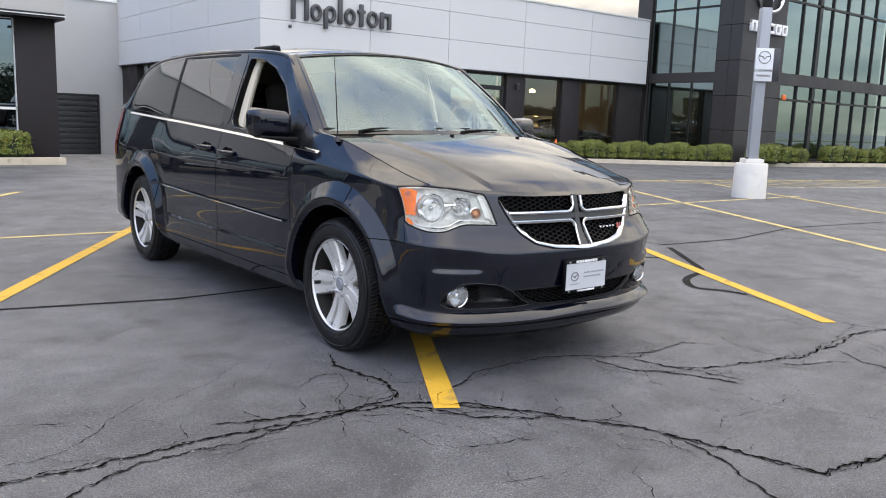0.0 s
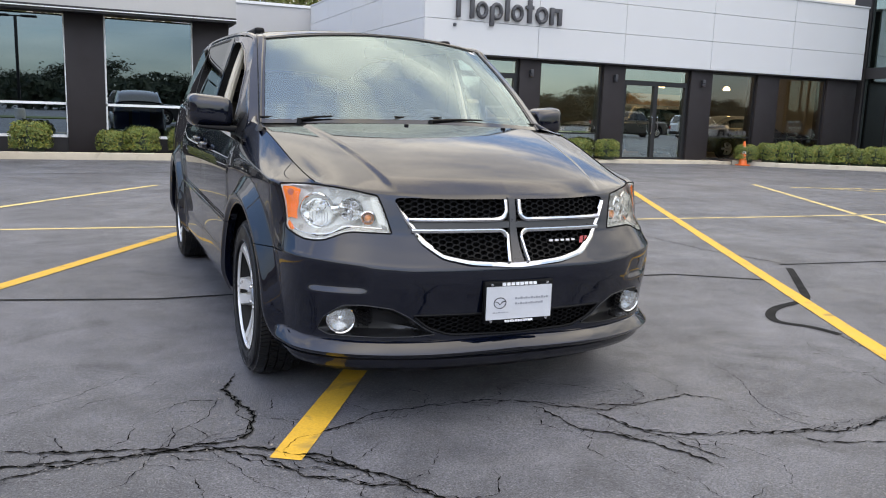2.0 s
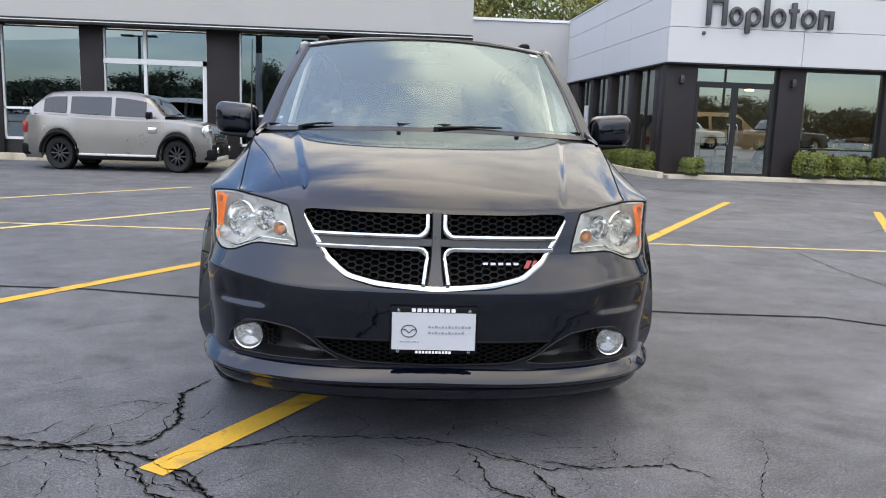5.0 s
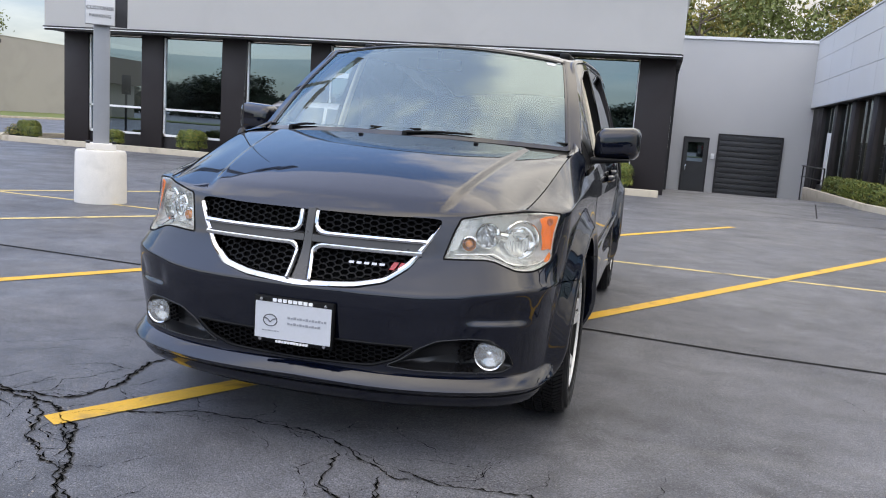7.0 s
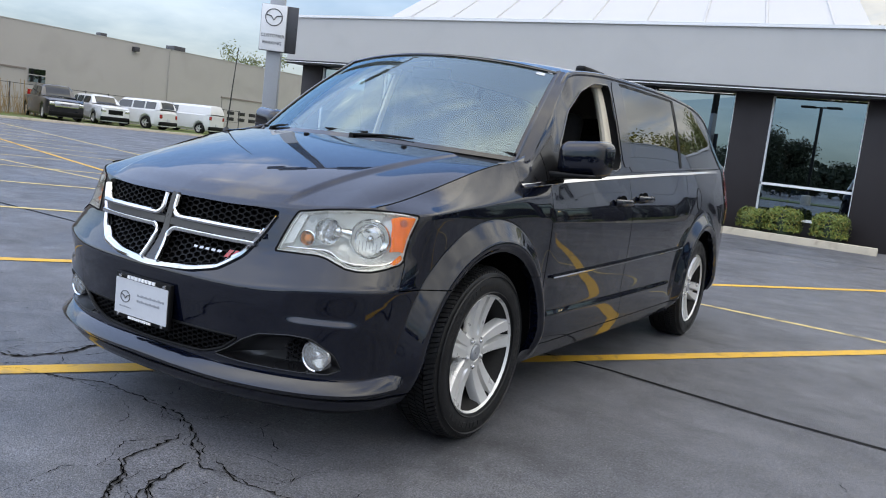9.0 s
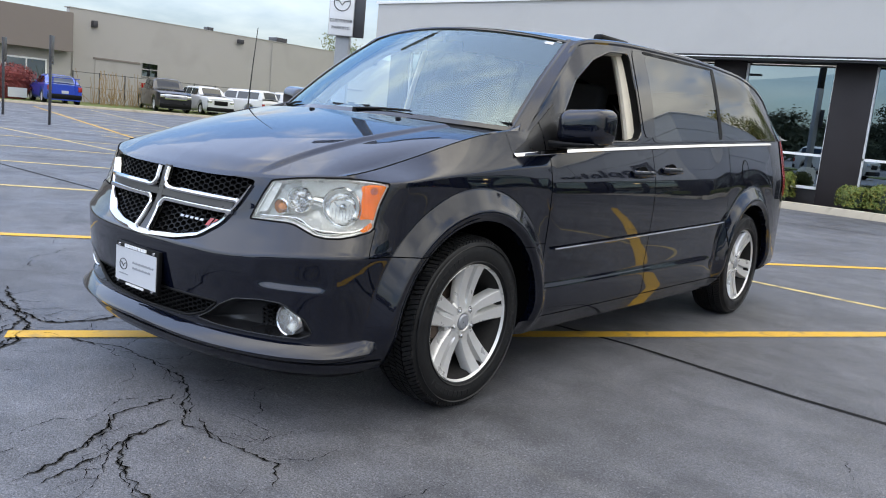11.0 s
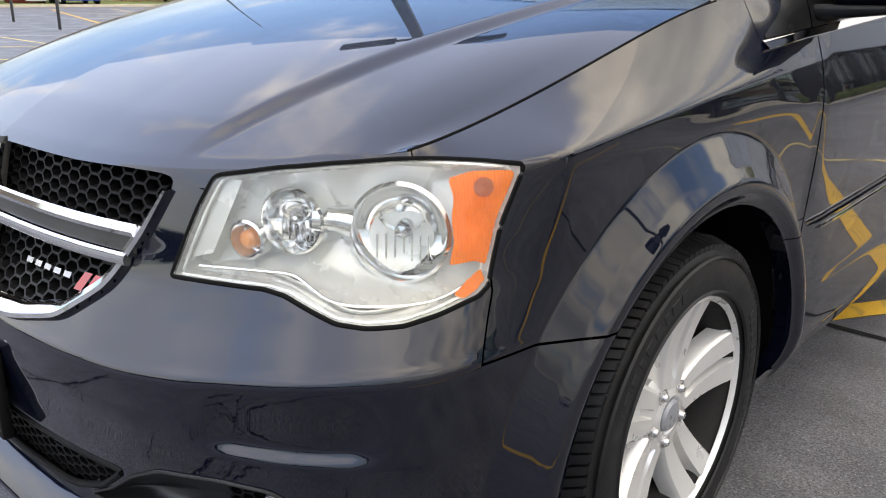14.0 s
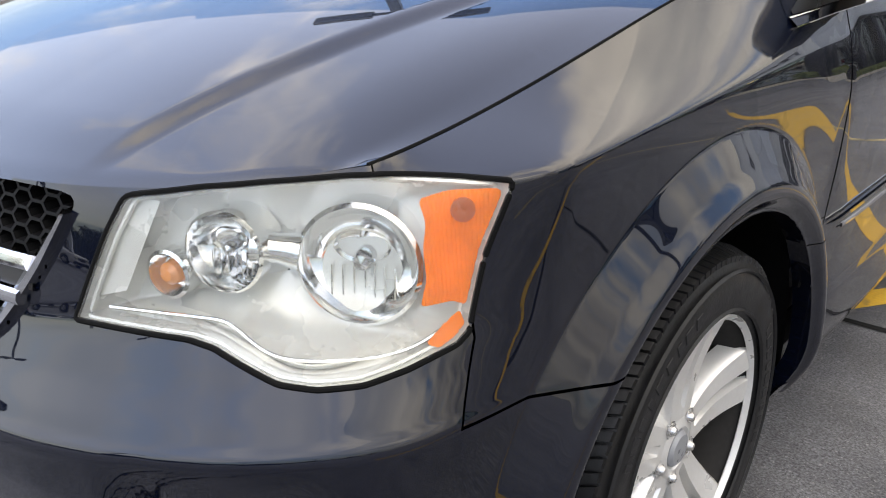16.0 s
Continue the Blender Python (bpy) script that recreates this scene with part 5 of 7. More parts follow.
tagged(part("far_verge", g, GRASS, smooth=False), "strip of rough grass before the warehouse", "grass", kind="structure")
kerb("far_kerb", [(-37.6, 12.0), (-34.6, 30.0), (-33.0, 60)], "pale kerb along the far grass", h=.12)


def parked_car(name, label, prof, half, paint, wheels, wr, glass, lamps=True, zoff=0.0):
    """A parked car: prof gives (length, belt height, roof height) stations from nose to tail."""
    root = thing(name, label, "car")
    L = [p[0] for p in prof]
    fb, ft = pchip(L, [p[1] for p in prof]), pchip(L, [p[2] for p in prof])
    ys = np.linspace(L[0], L[-1], 60)
    body_g = Geo()
    sec = []
    for y in ys:
        e = min(y - L[0], L[-1] - y)
        w = half * (.86 + .14 * float(smooth01(e, 0, .5)))
        zb, cut = float(fb(y)), .22
        for wy in wheels:
            d = abs(y - wy)
            if d < wr + .05:
                cut = max(cut, wr + math.sqrt(max(0, (wr + .05) ** 2 - d * d)))
        sec.append([(-w * .9, y, cut), (-w, y, min(cut + .12, zb)), (-w, y, (cut + zb) / 2 + .03), (-w * .97, y, zb - .05), (-w * .90, y, zb), (0, y, zb + .02), (w * .90, y, zb), (w * .97, y, zb - .05), (w, y, (cut + zb) / 2 + .03), (w, y, min(cut + .12, zb)), (w * .9, y, cut)])
    body_g.grid(sec)
    n = len(sec[0])
    body_g.add(sec[0], [tuple(range(n))]).add(sec[-1], [tuple(range(n))[::-1]])
    part("body", body_g, paint, root)
    top = []
    yt = np.linspace(L[0], L[-1], 70)
    yt = [y for y in yt if ft(y) > fb(y) + .03]
    for y in yt:
        zb, zt = float(fb(y)), float(ft(y))
        k = (zt - zb) / max(.1, max(p[2] - p[1] for p in prof))
        top.append([(-half * .90, y, zb - .01), (-half * (.90 - .14 * k), y, zb + (zt - zb) * .8), (-half * (.86 - .26 * k), y, zt), (0, y, zt + .025 * k), (half * (.86 - .26 * k), y, zt), (half * (.90 - .14 * k), y, zb + (zt - zb) * .8), (half * .90, y, zb - .01)])
    part("roof", Geo().grid(top), paint, root)
    for (a, b) in glass:
        for sx in (-1, 1):
            gg = Geo()
            P = []
            for y in np.linspace(a, b, 8):
                zb, zt = float(fb(y)), float(ft(y))
                k = (zt - zb) / max(.1, max(p[2] - p[1] for p in prof))
                P.append([(sx * (half * .905 + .004), y, zb + .04), (sx * (half * (.90 - .14 * k) + .012), y, zb + (zt - zb) * .78)])
            gg.grid(P, flip=sx > 0)
            part("side_glass", gg, CARGLASS, root)
    front = [y for y in yt if ft(y) - fb(y) < .9 * max(p[2] - p[1] for p in prof)]
    fr = [y for y in front if y < (L[0] + L[-1]) / 2]
    rr_ = [y for y in front if y > (L[0] + L[-1]) / 2]
    for nm, seq in (("windscreen", fr), ("rear_glass", rr_)):
        if len(seq) > 2:
            part(nm, Geo().grid([[(x, y, float(ft(y)) + .022 * (1 - abs(x) / half) + .012) for x in np.linspace(-half * .62, half * .62, 6)] for y in seq]), CARGLASS, root)
    if lamps:
        for sx in (-1, 1):
            part("headlight", Geo().rbox(sx * half * .72 - .14, L[0] - .02, fb(L[0]) - .24, sx * half * .72 + .14, L[0] + .14, fb(L[0]) - .06, .04), REFLECT, root)
            part("tail_light", Geo().rbox(sx * half * .78 - .10, L[-1] - .08, fb(L[-1]) - .30, sx * half * .78 + .10, L[-1] + .02, fb(L[-1]) - .05, .03), REDL, root)
    part("grille", Geo().rbox(-half * .45, L[0] - .025, fb(L[0]) - .36, half * .45, L[0] + .05, fb(L[0]) - .10, .03), BLACKP, root)
    part("number_plate", Geo().rbox(-.16, L[-1] + .0, .55, .16, L[-1] + .025, .70, .006), WHITEP, root)
    part("front_bumper", Geo().rbox(-half * .88, L[0] - .06, .26, half * .88, L[0] + .2, .50, .05), BLACKP, root)
    part("rear_bumper", Geo().rbox(-half * .88, L[-1] - .2, .28, half * .88, L[-1] + .05, .52, .05), BLACKP, root)
    for wy in wheels:
        for sx in (-1, 1):
            w_ = new("wheel")
            w_.parent = root
            tm = Matrix.Translation((sx * (half - .12), wy, wr)) @ Matrix.Rotation(radians(90 * sx), 4, "Y")
            part("tyre", Geo().lathe([(wr * .62, -.10), (wr * .9, -.11), (wr, -.07), (wr, .07), (wr * .9, .11), (wr * .62, .10)], 32, tm), RUBBER, w_)
            rg = Geo().lathe([(wr * .66, .095), (wr * .60, .07), (wr * .56, -.06)], 28, tm)
            spokes = 10 if paint is SILVERCAR else 5
            for q in range(spokes):
                rg.rbox(-wr * .45 / spokes, .02, .05, wr * .45 / spokes, wr * .62, .085, .01, m=tm @ Matrix.Rotation(radians(360 / spokes * q), 4, "Z"))
            part("rim", rg, GUNMETAL if paint is SILVERCAR else ALLOY, w_)
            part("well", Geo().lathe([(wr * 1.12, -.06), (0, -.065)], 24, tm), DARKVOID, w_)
    return root


mini = parked_car("compact_crossover", "beige-silver compact crossover with black cladding, parked by the office wing", [(-.0, .72, .72), (.05, .86, .86), (.16, .95, .95), (.40, 1.0, 1.0), (.95, 1.06, 1.07), (1.55, 1.06, 1.50), (2.3, 1.07, 1.58), (3.6, 1.10, 1.54), (4.15, 1.12, 1.15), (4.3, .95, .95)], .91, SILVERCAR, (.78, 3.45), .33, ((1.5, 2.2), (2.3, 3.2), (3.3, 3.8)), lamps=False)
mini.matrix_basis = pose(-3.82, 13.3, 0, 0, 0, 90) @ Matrix.Diagonal((.96, .84, .97, 1))
for sx in (-1, 1):
    for wy in (.78, 3.45):
        part("arch_cladding", Geo().tube([(sx * .915, wy + .42 * math.cos(a), .33 + .42 * math.sin(a)) for a in np.linspace(.0, math.pi, 16)], .035, 6), BLACKP, mini, "black arch cladding")
    part("round_headlamp", Geo().lathe([(.13, 0), (.12, .03), (.0, .05)], 20, look((sx * .74, .12, .84), (sx * .74 - sx * .70, .12 + .70, .80))), REFLECT, mini, "large round headlamp")
    part("wing_mirror", Geo().rbox(sx * 1.0 - .09, 1.30, 1.06, sx * 1.0 + .09, 1.42, 1.20, .03), BLACKP, mini)
part("sill_cladding", Geo().rbox(-.92, 1.2, .22, .92, 3.05, .34, .03), BLACKP, mini)
part("upper_grille", Geo().rbox(-.50, -.03, .66, .50, .06, .80, .03), GLOSSB, mini, "gloss black grille bar")
for z in (.69, .73, .77):
    part("grille_bar", Geo().rbox(-.47, -.04, z - .008, .47, -.02, z + .008, .004), CHROME, mini)
part("bumper_mouth", Geo().rbox(-.66, -.066, .40, .66, .02, .58, .05, 3), BLACKP, mini, "black bumper intake")
part("skid_plate", Geo().rbox(-.52, -.085, .22, .52, .05, .33, .04, 3), ALLOY, mini, "silver skid plate")
for sx in (-1, 1):
    part("fog_light", Geo().lathe([(.065, 0), (.06, .02), (0, .03)], 16, look((sx * .56, -.085, .47), (sx * .56, .5, .47))), REFLECT, mini)
    part("side_scuttle", Geo().rbox(sx * .915 - .012, 1.22, .78, sx * .915 + .012, 1.42, .90, .01), CHROME, mini, "bright side scuttle badge")
    part("sill_strip", Geo().rbox(sx * .925 - .012, 1.25, .30, sx * .925 + .012, 3.0, .345, .008), ALLOY, mini, "pale sill strip")
    part("headlamp_ring", Geo().tube([(sx * .74 + .125 * math.cos(a) * .8, .075 + .10 * abs(math.cos(a)) * (1 if sx * math.cos(a) > 0 else -.3), .845 + .125 * math.sin(a)) for a in np.linspace(0, 6.2832, 24, endpoint=False)], .014, 6, closed=True), CHROME, mini)
for sx in (-1, 1):
    part("tail_light", Geo().rbox(sx * .74 - .08, 4.20, .72, sx * .74 + .08, 4.30, .95, .03), REDL, mini)

PICK = [(0, 1.05, 1.05), (.25, 1.15, 1.15), (1.6, 1.22, 1.24), (2.3, 1.24, 1.88), (3.9, 1.25, 1.92), (4.3, 1.25, 1.27), (5.8, 1.22, 1.22)]
truck = parked_car("pickup_truck", "black pickup truck with chrome grille on the far grass", PICK, 1.0, BLACKCAR, (1.0, 4.7), .40, ((2.1, 3.0), (3.1, 4.0)))
truck.matrix_basis = pose(-38.4, 23.1, .05, 0, 0, 72)
part("chrome_grille", Geo().rbox(-.62, -.07, .72, .62, .0, 1.02, .04), CHROME, truck, "chrome grille")
SUV = [(0, .98, .98), (.2, 1.08, 1.08), (1.2, 1.12, 1.14), (1.9, 1.13, 1.66), (3.9, 1.15, 1.66), (4.4, 1.12, 1.2), (4.5, .95, .95)]
s1 = parked_car("white_crossover", "white crossover parked on the far grass", SUV, .93, WHITECAR, (.9, 3.6), .36, ((1.7, 2.6), (2.7, 3.5), (3.6, 4.1)))
s1.matrix_basis = pose(-38.4, 26.1, .05, 0, 0, 78)
s2 = parked_car("white_estate", "white sport utility vehicle with roof rack seen from behind", [(0, 1.0, 1.0), (.2, 1.1, 1.1), (1.3, 1.15, 1.17), (1.9, 1.15, 1.74), (4.4, 1.18, 1.76), (4.65, 1.15, 1.2), (4.7, 1.0, 1.0)], .95, WHITECAR, (.9, 3.7), .37, ((1.7, 2.6), (2.7, 3.5), (3.6, 4.3)))
s2.matrix_basis = pose(-43.2, 28.7, .05, 0, 0, 286)
s3 = parked_car("white_cargo_van", "white compact cargo van seen from behind", [(0, 1.0, 1.0), (.2, 1.1, 1.1), (.9, 1.2, 1.25), (1.5, 1.22, 1.80), (4.35, 1.25, 1.84), (4.45, 1.22, 1.3)], .92, WHITECAR, (.85, 3.7), .34, ((1.3, 2.0),))
s3.matrix_basis = pose(-43.0, 32.6, .05, 0, 0, 286)
blue = parked_car("blue_sports_sedan", "bright blue sedan with rear wing seen from behind", [(0, .80, .80), (.2, .9, .9), (1.4, .98, .99), (2.2, .99, 1.46), (3.2, 1.0, 1.45), (4.1, 1.02, 1.05), (4.6, .98, .98)], .90, BLUECAR, (.95, 3.6), .34, ((2.0, 2.7), (2.8, 3.5)))
blue.matrix_basis = pose(-42.3, 17.6, .05, 0, 0, 257)
part("rear_wing", Geo().rbox(-.7, 4.25, 1.30, .7, 4.5, 1.34, .01).rbox(-.55, 4.3, 1.0, -.5, 4.42, 1.32, .008).rbox(.5, 4.3, 1.0, .55, 4.42, 1.32, .008), BLUECAR, blue)
rb = bush("red_shrub", "dark red shrub before the warehouse", 3.0, 1.9, 15, REDBUSH, REDBUSH, 1500, .8)
rb.matrix_basis = pose(-42.5, 15.7, .05)
tagged(flatbox("low_board", (-40.4, 14.9, .2, -40.3, 15.8, .68), WHITEP), "low white board on the grass", "board")
rnd = random.Random(8)
for cx, cy in ((-42.5, 20.9), (-42.6, 21.9), (-42.4, 23.2)):
    r_ = thing("dry_reeds", "clump of tall dry reeds by the fence", "reeds")
    r_.matrix_basis = pose(cx, cy, .05)
    g = Geo()
    for _ in range(34):
        x, y = rnd.gauss(0, .42), rnd.gauss(0, .42)
        g.tube([(x, y, -.1), (x + rnd.gauss(0, .28), y + rnd.gauss(0, .28), rnd.uniform(.5, 2.0))], .013, 4)
    part("reed_clump", g, DRYGRASS, r_, smooth=False)
fence = thing("wire_fence", "low wire fence with thin posts before the wall", "fence")
for i in range(14):
    part("post", Geo().tube([(-44.2, 20 + i * 1.6, -.1), (-44.2, 20 + i * 1.6, 1.9)], .035, 6), GUNMETAL, fence)
part("rail", Geo().tube([(-44.2, 20, 1.85), (-44.2, 40.8, 1.85)], .02, 6).tube([(-44.2, 20, 1.0), (-44.2, 40.8, 1.0)], .012, 6), GUNMETAL, fence)
# cars that stand across the lot and show in the glass
m2 = copy_thing(truck, pose(3.5, -17, 0, 0, 0, 95))
tagged(m2, "black pickup truck parked across the lot")
m3 = copy_thing(truck, pose(10.5, -16, 0, 0, 0, 80))
tagged(m3, "black pickup truck parked across the lot")
m4 = copy_thing(s1, pose(-8.0, -18, 0, 0, 0, 100))
tagged(m4, "white crossover parked across the lot")
for source, x, y, turn, text in ((s1, 20.5, -14.5, 96, "white crossover parked across the lot"), (truck, 27.5, -15.5, 86, "black pickup truck parked across the lot"), (truck, 38.5, -14.5, 92, "black pickup truck parked across the lot"), (s2, 45.0, -15.0, 88, "white sport utility vehicle parked across the lot"), (truck, -16.0, -17.0, 84, "black pickup truck parked across the lot")):
    other = copy_thing(source, pose(x, y, 0, 0, 0, turn))
    tagged(other, text, group="cars across the lot")
# cars on show behind the glass
sedan = parked_car("black_sedan", "glossy black sedan on show inside the glass", [(0, .72, .72), (.2, .84, .84), (1.4, .96, .97), (2.2, .98, 1.43), (3.2, 1.0, 1.42), (4.1, 1.02, 1.05), (4.6, .96, .96)], .90, BLACKCAR, (.95, 3.6), .34, ((2.0, 2.7), (2.8, 3.5)))
sedan.matrix_basis = pose(21.6, 18.0, .05, 0, 0, 84)
suv = parked_car("black_crossover", "glossy black crossover on show inside the glass", SUV, .93, BLACKCAR, (.9, 3.6), .36, ((1.7, 2.6), (2.7, 3.5), (3.6, 4.1)))
suv.matrix_basis = pose(12.2, 17.9, .05, 0, 0, -86)
for source, x, y, turn, text in ((s1, 11.7, 20.6, 88, "white crossover on show inside the glass"), (sedan, 20.9, 20.6, 88, "glossy black sedan on show inside the glass")):
    shown = copy_thing(source, pose(x, y, .05, 0, 0, turn))
    tagged(shown, text)


# ---- the minivan: surfaces ----
# plan outline of the left half at bumper height, from the nose to the tail
PLAN = [(0, -.915), (.22, -.905), (.42, -.874), (.58, -.822), (.725, -.742), (.818, -.635), (.866, -.50), (.886, -.35), (.897, -.15), (.903, .1), (.910, .5),
        (.915, 1.2), (.918, 2.0), (.916, 2.8), (.905, 3.4), (.875, 3.85), (.80, 4.06), (.60, 4.14), (.3, 4.17), (0, 4.18)]
_d = np.cumsum([0] + [math.dist(PLAN[i], PLAN[i + 1]) for i in range(len(PLAN) - 1)])
_px, _py = natural(_d, [p[0] for p in PLAN]), natural(_d, [p[1] for p in PLAN])
SMAX = _d[-1]
_tab = np.linspace(0, SMAX, 4000)
_tx, _ty = _px(_tab), _py(_tab)


def s_of_y(y):
    return np.interp(y, _ty, _tab)


FRONT = pchip([.10, .17, .22, .25, .285, .305, .345, .40, .50, .57, .612, .624, .634, .65, .70, .745, .82, .89, .93, 1.0],
              [.10, .075, .03, .006, .000, .004, .014, .010, -.004, -.013, -.0145, -.012, -.005, .005, .035, .056, .074, .094, .115, .17])
SIDE = pchip([.10, .20, .25, .30, .345, .375, .440, .470, .60, .78, .88, .93, .965, 1.0, 1.05, 1.10, 1.16, 1.26],
             [.12, .07, .04, .016, .003, .001, -.001, .009, .002, -.004, -.003, .002, .0095, .0185, .0325, .047, .0645, .0945])
SIDE_PLAIN = pchip([.10, .20, .25, .30, .36, .47, .60, .78, .90, .94, 1.0, 1.08, 1.16, 1.26],
                   [.12, .07, .036, .012, .002, .000, .001, 0, .001, .005, .016, .034, .053, .080])
# top edge of the lower body along y: hood line, then belt line
HOODZ = pchip([-.9, -.815, -.76, -.66, -.56, .15, .30, .38, .50, .75, 1.51, 3.31, 4.2], [.884, .900, .913, .924, .937, 1.116, 1.136, 1.128, 1.094, 1.096, 1.135, 1.215, 1.25])
HOODX = pchip([-.66, -.575, -.44, -.2, .15, .38, .62], [.722, .734, .751, .775, .803, .828, .875])
SHOULDER = pchip([-.60, -.443, -.38, -.26, -.08, .10, .36, .50], [.900, .918, .925, .938, .953, .966, .984, .991])
WHEELS = ((0.0, .353), (3.078, .353))


def inset(s, z):
    x, y = _px(s), _py(s)
    k = smooth01(y, -.68, -.40)
    # the bumper's crease climbs towards the corner; the doors' lower step ends at the arches
    climb = .034 * smooth01(s, .40, .90) * smooth01(z, .50, .61) * (1 - smooth01(z, .72, .86))
    step = smooth01(y, .46, .54) * (1 - smooth01(y, 2.3, 2.6))
    v = FRONT(z - climb) * (1 - k) + (SIDE(z) * step + SIDE_PLAIN(z) * (1 - step)) * k
    zt = HOODZ(y)
    # fenders roll inwards to the hood line
    e = 1e-3
    tx, ty = _px(s + e) - _px(s - e), _py(s + e) - _py(s - e)
    nx, ny = ty / np.hypot(tx, ty), -tx / np.hypot(tx, ty)
    vt = FRONT(zt) * (1 - k) + (SIDE(zt) * step + SIDE_PLAIN(zt) * (1 - step)) * k
    need = np.clip((x - nx * vt - HOODX(np.clip(y - ny * vt, -.66, .62))) / np.maximum(nx, .5), 0, .2) * (1 - smooth01(y, .36, .64))
    zs = np.minimum(SHOULDER(np.clip(y, -.60, .50)), zt - .012)
    d = np.clip((zt - z) / (zt - zs), 0, 1)
    v = v + need * (np.sqrt((1 - d) ** 2 + .0144) - .12) / .887
    for wy, wz in WHEELS:
        r = np.hypot(y - wy, z - wz)
        flare = (.042 * (1 - np.clip((r - .468) / .080, 0, 1)) + .004 * (1 - smooth01(r, .45, .50)) - .004 * smooth01(r, .46, .548) * (1 - smooth01(r, .56, .70))) * smooth01(z, .20, .42)
        v = v - flare + .016 * (1 - smooth01(r, .424, .456))
    # shallow scallop in the bumper's sides above the fog lamps
    v = v + .013 * smooth01(z, .522, .548) * (1 - smooth01(z, .548, .655)) * smooth01(x, .56, .63) * (1 - smooth01(x, .755, .80)) * (1 - k)
    return v


def body(s, z, off=0.0):
    """The lower body's skin: distance round the plan, height; off: metres outwards."""
    s = np.asarray(s, float)
    z = np.asarray(z, float)
    sa = np.abs(s)
    e = 1e-3
    tx, ty = _px(sa + e) - _px(sa - e), _py(sa + e) - _py(sa - e)
    L = np.hypot(tx, ty)
    nx, ny = ty / L, -tx / L
    i = inset(sa, z) - off
    x, y = _px(sa) - nx * i, _py(sa) - ny * i
    return np.stack([np.where(s < 0, -x, x), y, z + 0 * x], -1)


def s_of_x(x, z):
    """Where on the front the skin is at that x and height."""
    ss = np.linspace(0, s_of_y(-.30), 700)
    xs = body(ss, np.full_like(ss, z))[:, 0]
    return float(np.interp(abs(x), np.maximum.accumulate(xs), ss)) * (1 if x >= 0 else -1)


def front_poly(pts, n=8):
    """An outline in x and z, laid on the skin as s and z, with rounded steps between."""
    return densify([(s_of_x(p[0], p[1]), p[1]) if len(p) == 2 else (float(s_of_y(p[1])), p[2]) for p in pts], n)


def densify(pts, n=8):
    """A closed outline through the points, rounded at its corners."""
    k = len(pts)
    out = []
    for i in range(k):
        a, b = np.array(pts[i]), np.array(pts[(i + 1) % k])
        out += [tuple(a + (b - a) * t / n) for t in range(n)]
    q = np.array(out)
    for _ in range(2):
        q = .25 * np.roll(q, 1, 0) + .5 * q + .25 * np.roll(q, -1, 0)
    return q


def inside(poly, p):
    x, y = p[..., 0], p[..., 1]
    r = np.zeros(x.shape, bool)
    for (ax, ay), (bx, by) in zip(poly, np.roll(poly, -1, 0)):
        c = ((ay > y) != (by > y)) & (x < (bx - ax) * (y - ay) / (by - ay + 1e-12) + ax)
        r ^= c
    return r


def snap(poly, p, reach):
    """Moves grid points that lie close to an outline on to it."""
    best, at = np.full(p.shape[:-1], 1e9), p.copy()
    for a, b in zip(poly, np.roll(poly, -1, 0)):
        ab = b - a
        t = np.clip(((p - a) @ ab) / (ab @ ab + 1e-12), 0, 1)
        q = a + t[..., None] * ab
        d = np.hypot(*np.moveaxis(p - q, -1, 0))
        m = d < best
        best[m], at[m] = d[m], q[m]
    m = best < reach
    p[m] = at[m]


def sheet(P, fn, holes=(), keep=None, reach=None):
    """A skin from a grid of parameter pairs, with holes cut along outlines."""
    P = np.array(P, float)
    cell = float(np.median(np.hypot(*np.moveaxis(np.diff(P, axis=1), -1, 0))))
    cell2 = float(np.median(np.hypot(*np.moveaxis(np.diff(P, axis=0), -1, 0))))
    for h in holes:
        snap(h, P, reach or .55 * max(cell, cell2))
    if keep is not None:
        snap(keep, P, reach or .55 * max(cell, cell2))
    C = .25 * (P[:-1, :-1] + P[1:, :-1] + P[:-1, 1:] + P[1:, 1:])
    ok = np.ones(C.shape[:2], bool)
    for h in holes:
        ok &= ~inside(h, C)
    if keep is not None:
        ok &= inside(keep, C)
    V = fn(P[..., 0], P[..., 1]).reshape(-1, 3)
    a, b = P.shape[:2]
    ii, jj = np.nonzero(ok)
    q = np.stack([ii * b + jj, ii * b + jj + 1, (ii + 1) * b + jj + 1, (ii + 1) * b + jj], 1)
    used = np.unique(q)
    remap = np.full(a * b, -1)
    remap[used] = np.arange(len(used))
    g = Geo()
    g.v = [tuple(map(float, p)) for p in V[used]]
    g.f = [tuple(int(i) for i in r) for r in remap[q]]
    return g


def param(s0, s1, lo, hi, ns, nz):
    """Grid of (s, z); lo and hi are heights or functions of s."""
    s = np.linspace(s0, s1, ns)
    a = np.array([lo(v) if callable(lo) else lo for v in s])
    b = np.array([hi(v) if callable(hi) else hi for v in s])
    t = np.linspace(0, 1, nz)[:, None]
    z = a + (b - a) * t
    return np.stack([np.broadcast_to(s, z.shape), z], -1)


def arch(wy, r=.425, n=48):
    a = np.linspace(0, 2 * math.pi, n, endpoint=False)
    return np.array([(s_of_y(wy + r * math.cos(q)), .353 + r * math.sin(q)) for q in a])


def smoothed(pts, n=6):
    """A smooth line through the points."""
    q = np.array(pts)
    t = np.arange(len(q))
    u = np.linspace(0, len(q) - 1, (len(q) - 1) * n + 1)
    return [tuple(p) for p in np.stack([natural(t, q[:, i])(u) for i in range(3)], -1)]


